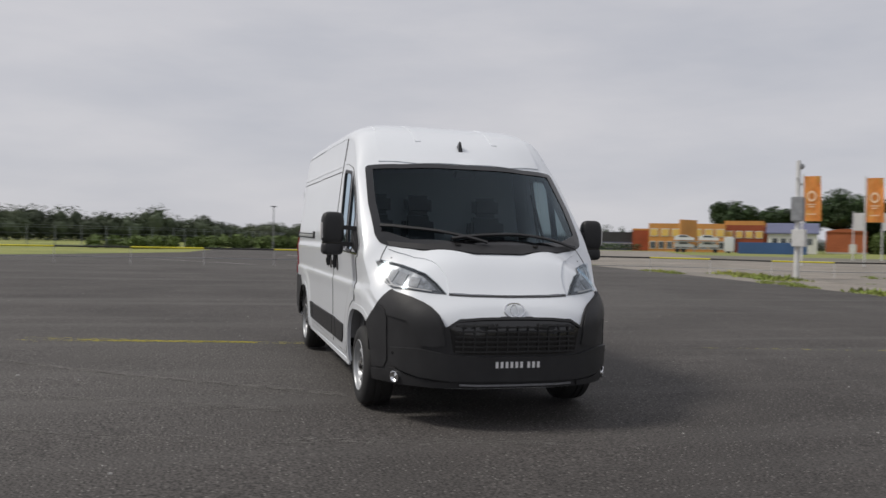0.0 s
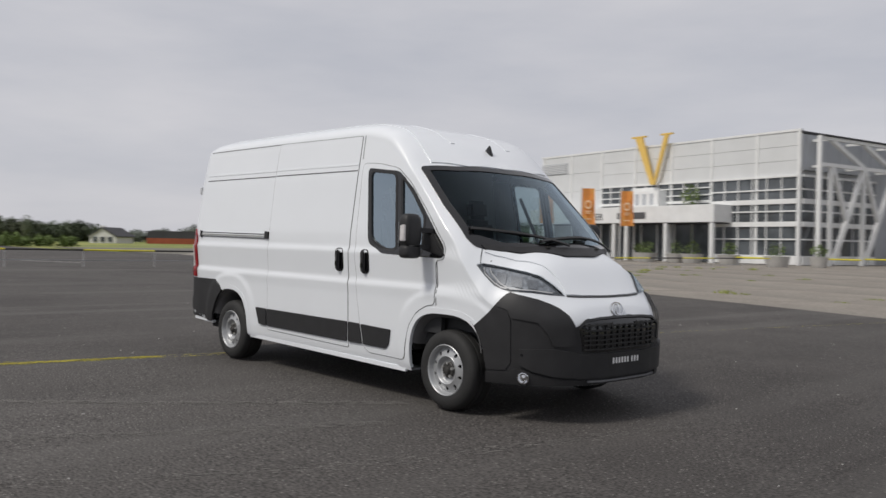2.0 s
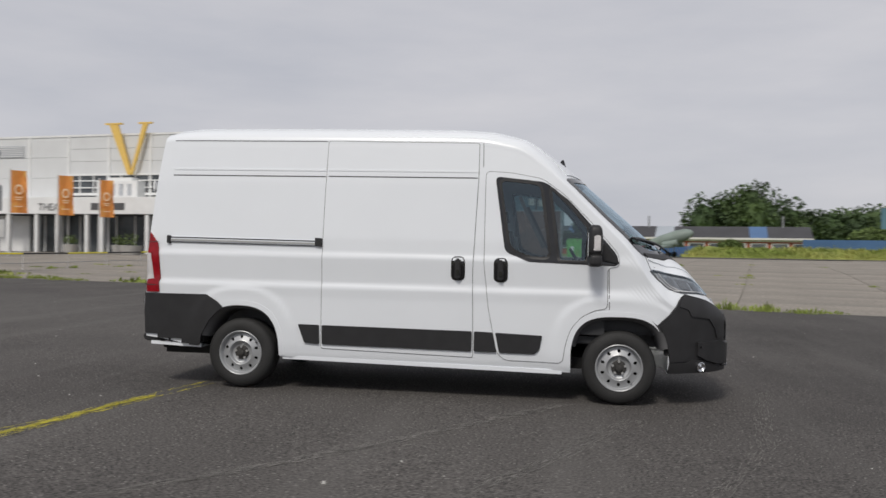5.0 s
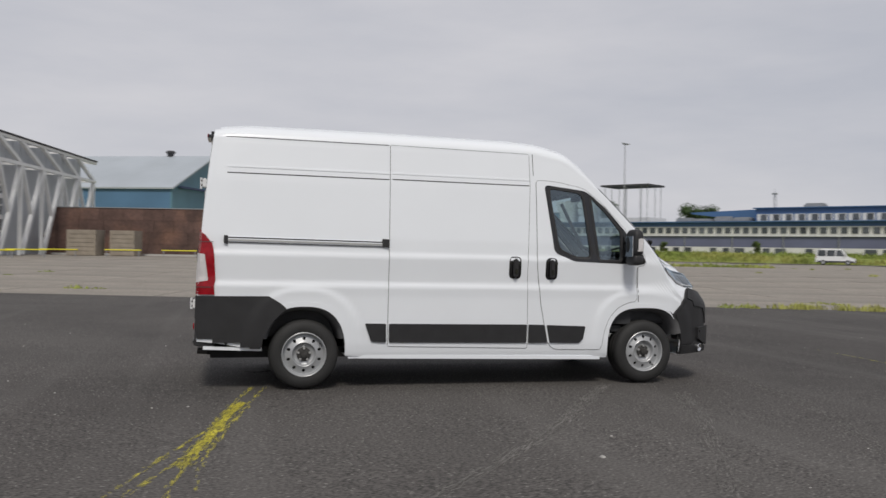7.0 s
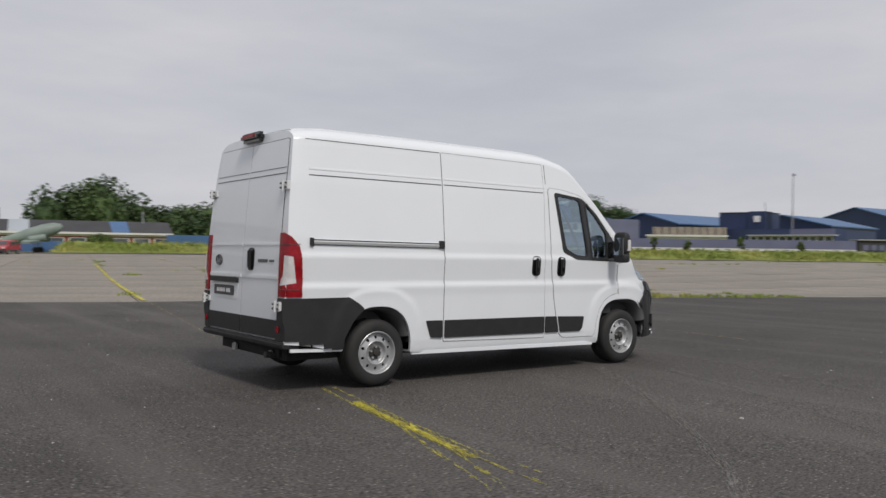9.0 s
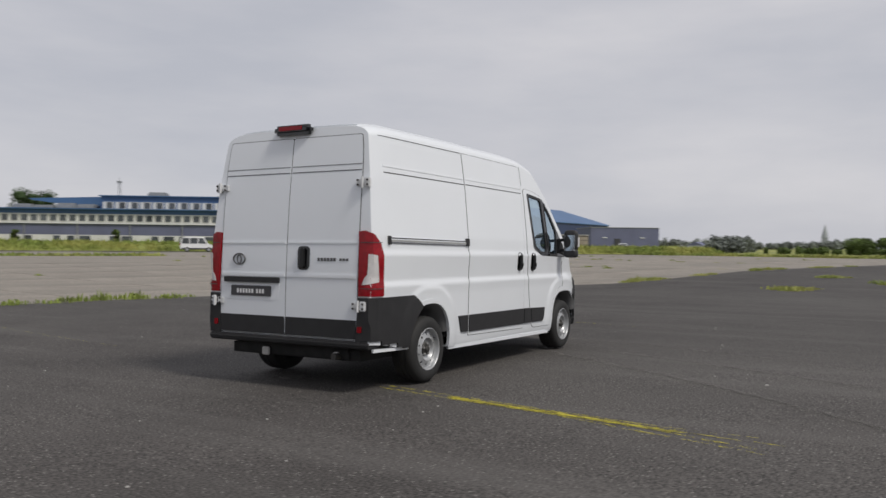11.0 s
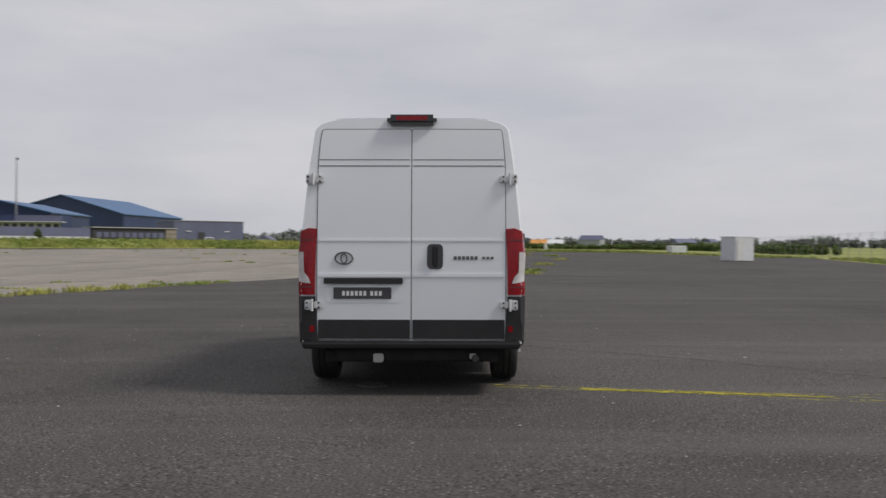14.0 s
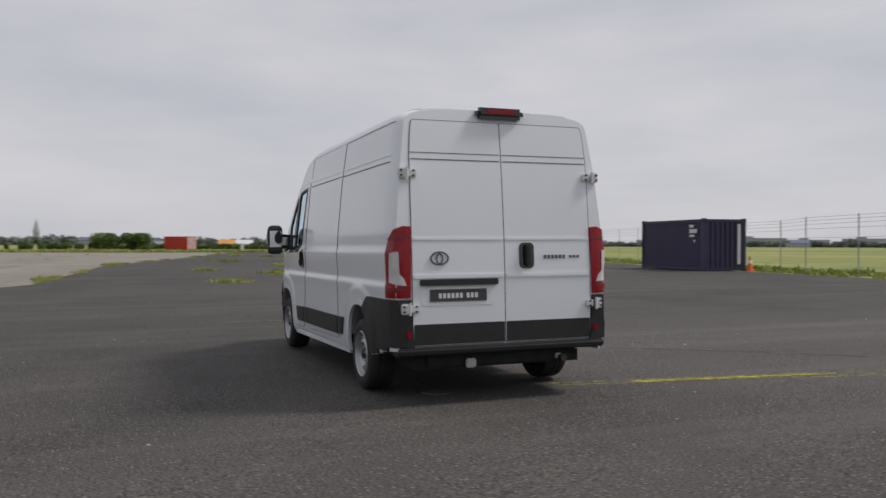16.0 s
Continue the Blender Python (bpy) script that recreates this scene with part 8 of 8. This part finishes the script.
for k, (x, y) in enumerate(((60, 104), (71, 97), (88, 79), (97, 71), (93, 74), (103, 66), (109, 60))):
    tree(x, y, 3.2 + 0.4 * (k % 3), 1.15, 50 + k, M["leaf_light"], "thin young tree before the wall", "sapling", 0.28, 0.5)

# --- containers and fence to the east ---
def container(x, y, ang, length, paint, end_paint, label, marks=True):
    """A corrugated freight container; local x along its length, y across, its corner at the origin."""
    c = empty("freight_container", gpose(x, y, ang), label, "container")
    W, H2 = 2.44, 2.59
    box("core", (length / 2, W / 2, H2 / 2 + 0.02), (length - 0.12, W - 0.12, H2 - 0.12), paint, c)
    for px in (0.08, length - 0.08):
        for py in (0.08, W - 0.08):
            box("corner_post", (px, py, H2 / 2), (0.16, 0.16, H2), paint, c)
    for py in (0.06, W - 0.06):
        for pz in (0.1, H2 - 0.07):
            box("side_rail", (length / 2, py, pz), (length, 0.12, 0.14), paint, c)
    for px in (0.06, length - 0.06):
        for pz in (0.1, H2 - 0.07):
            box("end_rail", (px, W / 2, pz), (0.12, W, 0.14), paint, c)
    n = int(length / 0.28)
    for k in range(n):
        for py in (0.052, W - 0.052):
            box("corrugation", (0.2 + (k + 0.25) * (length - 0.4) / n, py, H2 / 2), (0.13, 0.03, H2 - 0.3), paint, c)
    for k in range(8):
        for px in (0.03, length - 0.03):
            box("corrugation", (px, 0.25 + k * 0.28, H2 / 2), (0.05, 0.12, H2 - 0.3), end_paint, c)
    for px in (0, length):
        for py in (0.09, W - 0.09):
            for pz in (0.06, H2 - 0.02):
                box("corner_casting", (px + (0.09 if px == 0 else -0.09), py, pz), (0.19, 0.19, 0.12), paint, c)
    return c


cm = heading(25.0, -23.7, 30.8, -24.2)
pc = container(25.0 + 2.44 * math.sin(radians(cm)), -23.7 - 2.44 * math.cos(radians(cm)), cm, 6.06, M["container_navy"], M["container_navy"], "dark navy corrugated freight container standing on asphalt")
for k, (x, z, w, h0) in enumerate(((1.0, 2.25, 0.35, 0.14), (0.85, 2.0, 0.65, 0.2), (0.95, 1.76, 0.42, 0.12), (0.75, 1.5, 0.12, 0.12))):
    box("marking", (x, 2.475, z), (w, 0.02, h0), M["bar_white"], pc)
box("side_stripe", (-0.02, 0.42, 1.35), (0.02, 0.14, 2.0), M["bar_white"], pc, "white vertical lettering as a plain bar")
cone = empty("traffic_cone", gpose(24.75, -26.35), "orange and white traffic cone beside the container", "traffic cone")
bm = bmesh.new()
bmesh.ops.create_cone(bm, cap_ends=True, segments=16, radius1=0.17, radius2=0.03, depth=0.7, matrix=Matrix.Translation((0, 0, 0.38)))
part("body", bm, M["cone"], cone, smooth=40)
box("foot", (0, 0, 0.025), (0.42, 0.42, 0.05), M["cone"], cone, bevel=0.01)
bm = bmesh.new()
bmesh.ops.create_cone(bm, cap_ends=True, segments=16, radius1=0.118, radius2=0.083, depth=0.16, matrix=Matrix.Translation((0, 0, 0.46)))
part("white_band", bm, M["bar_white"], cone, smooth=40)
rc = container(181.0, -4.2, heading(161.2, -3.0, 156.6, -7.0), 6.06, M["container_red"], M["container_white"], "bright red freight container far off with a white end")
rc.matrix_basis = rc.matrix_basis @ Matrix.Diagonal((1.12, 1.12, 1.12, 1))
wb = empty("white_cabin", gpose(59.0, -23.2, heading(59.0, -23.2, 60.2, -25.2)), "tall white portable cabin on the asphalt", "cabin")
box("body", (1.15, 0.6, 1.0), (2.3, 1.5, 1.95), M["container_white"], wb, bevel=0.03)
box("roof_rim", (1.15, 0.6, 2.0), (2.36, 1.56, 0.08), M["stone_white"], wb)
box("door", (0.6, -0.18, 0.95), (0.8, 0.05, 1.75), M["stone_white"], wb)
for x in (0.3, 2.0):
    box("skid", (x, 0.6, 0.04), (0.2, 1.4, 0.12), M["galv"], wb)
ws = empty("white_tank", gpose(116.5, -32.6, -75), "low white tank far across the asphalt", "tank")
box("body", (1.2, 0, 0.6), (2.6, 1.6, 1.15), M["container_white"], ws, bevel=0.12)
box("saddle", (1.2, 0, 0.06), (2.0, 1.2, 0.12), M["galv"], ws)
ms = empty("marker_stone", gpose(179.8, -20.6), "short pale marker post", "post")
tube("post", (0, 0, 0), (0, 0, 1.5), 0.35, M["stone_white"], ms, sides=10)
wire = empty("wire_fence", Matrix(), "tall wire fence on grey posts with barbed strands", "fence")
FN = [(9.6, -23.2), (13.0, -23.8), (16.4, -24.5), (20.0, -25.3), (24.0, -27.6), (70, -36.8), (120, -47)]
pts = FN[:3]
for (ax, ay), (bx, by) in zip(FN[2:], FN[3:]):
    n = round(math.dist((ax, ay), (bx, by)) / 3.5)
    pts += [(ax + (bx - ax) * (k + 1) / n, ay + (by - ay) * (k + 1) / n) for k in range(n)]
for k, (x, y) in enumerate(pts):
    z = ground_z(x, y)
    tube("post", (x, y, z - 0.1), (x, y, z + 2.55), 0.024 if x < 34 else 0.016, M["galv"], wire, sides=6)
    if k + 1 < len(pts):
        x1, y1 = pts[k + 1]
        z1 = ground_z(x1, y1)
        for q in (0.4, 1.0, 1.6, 2.0, 2.2, 2.36, 2.5):
            tube("wire", (x, y, z + q), (x1, y1, z1 + q), 0.006, M["galv"], wire, sides=4)

# --- far horizon ---
st = empty("church_steeple", gpose(887, 87.4), "distant church tower with a pointed spire", "church")
box("tower", (0, 0, 5.5), (5.5, 5.5, 13), M["far_town"], st)
bm = bmesh.new()
bmesh.ops.create_cone(bm, cap_ends=True, segments=8, radius1=3.4, radius2=0.15, depth=13, matrix=Matrix.Translation((0, 0, 18.4)))
part("spire", bm, M["far_town"], st)
rng = random.Random(77)
for k in range(26):
    a = radians(rng.uniform(-62, 14))
    d = rng.uniform(480, 760)
    x, y = d * math.cos(a), d * math.sin(a)
    hh = empty("far_house", gpose(x, y, rng.uniform(0, 180)), "hazy far house on the horizon", "house", "houses on the horizon")
    w, l, e = rng.uniform(6, 9), rng.uniform(8, 16), rng.uniform(2.2, 4)
    box("walls", (0, 0, e / 2), (l, w, e), M["far_town"], hh)
    prism("roof", [(-w / 2 - 0.4, e), (w / 2 + 0.4, e), (0, e + rng.uniform(1.5, 2.8))], -l / 2, l / 2, M["violet_grey"], hh, axis="x")
for x, y, l, h0 in ((589, -528, 46, 8), (560, -559, 30, 6.5), (524, -593, 50, 7.5), (600, -430, 40, 6), (540, -640, 36, 6.5)):
    hh = empty("far_block", gpose(x, y, -45), "hazy far apartment block on the horizon", "building", "blocks on the horizon")
    box("walls", (0, 0, h0 / 2), (12, l, h0), M["far_town"], hh)
    box("roof_house", (0, l * 0.2, h0 + 0.8), (6, 8, 1.6), M["far_town"], hh)
for x, y, rm, wm in ((388.6, -43.3, "orange", "stone_white"), (387.6, -51.1, "container_white", "container_white")):
    hh = gabled("far_farmhouse", gpose(x, y, 80), 7, 6, 1.4, 3.0, M[wm], M[wm], M[rm], "far farmhouse with a bright roof")
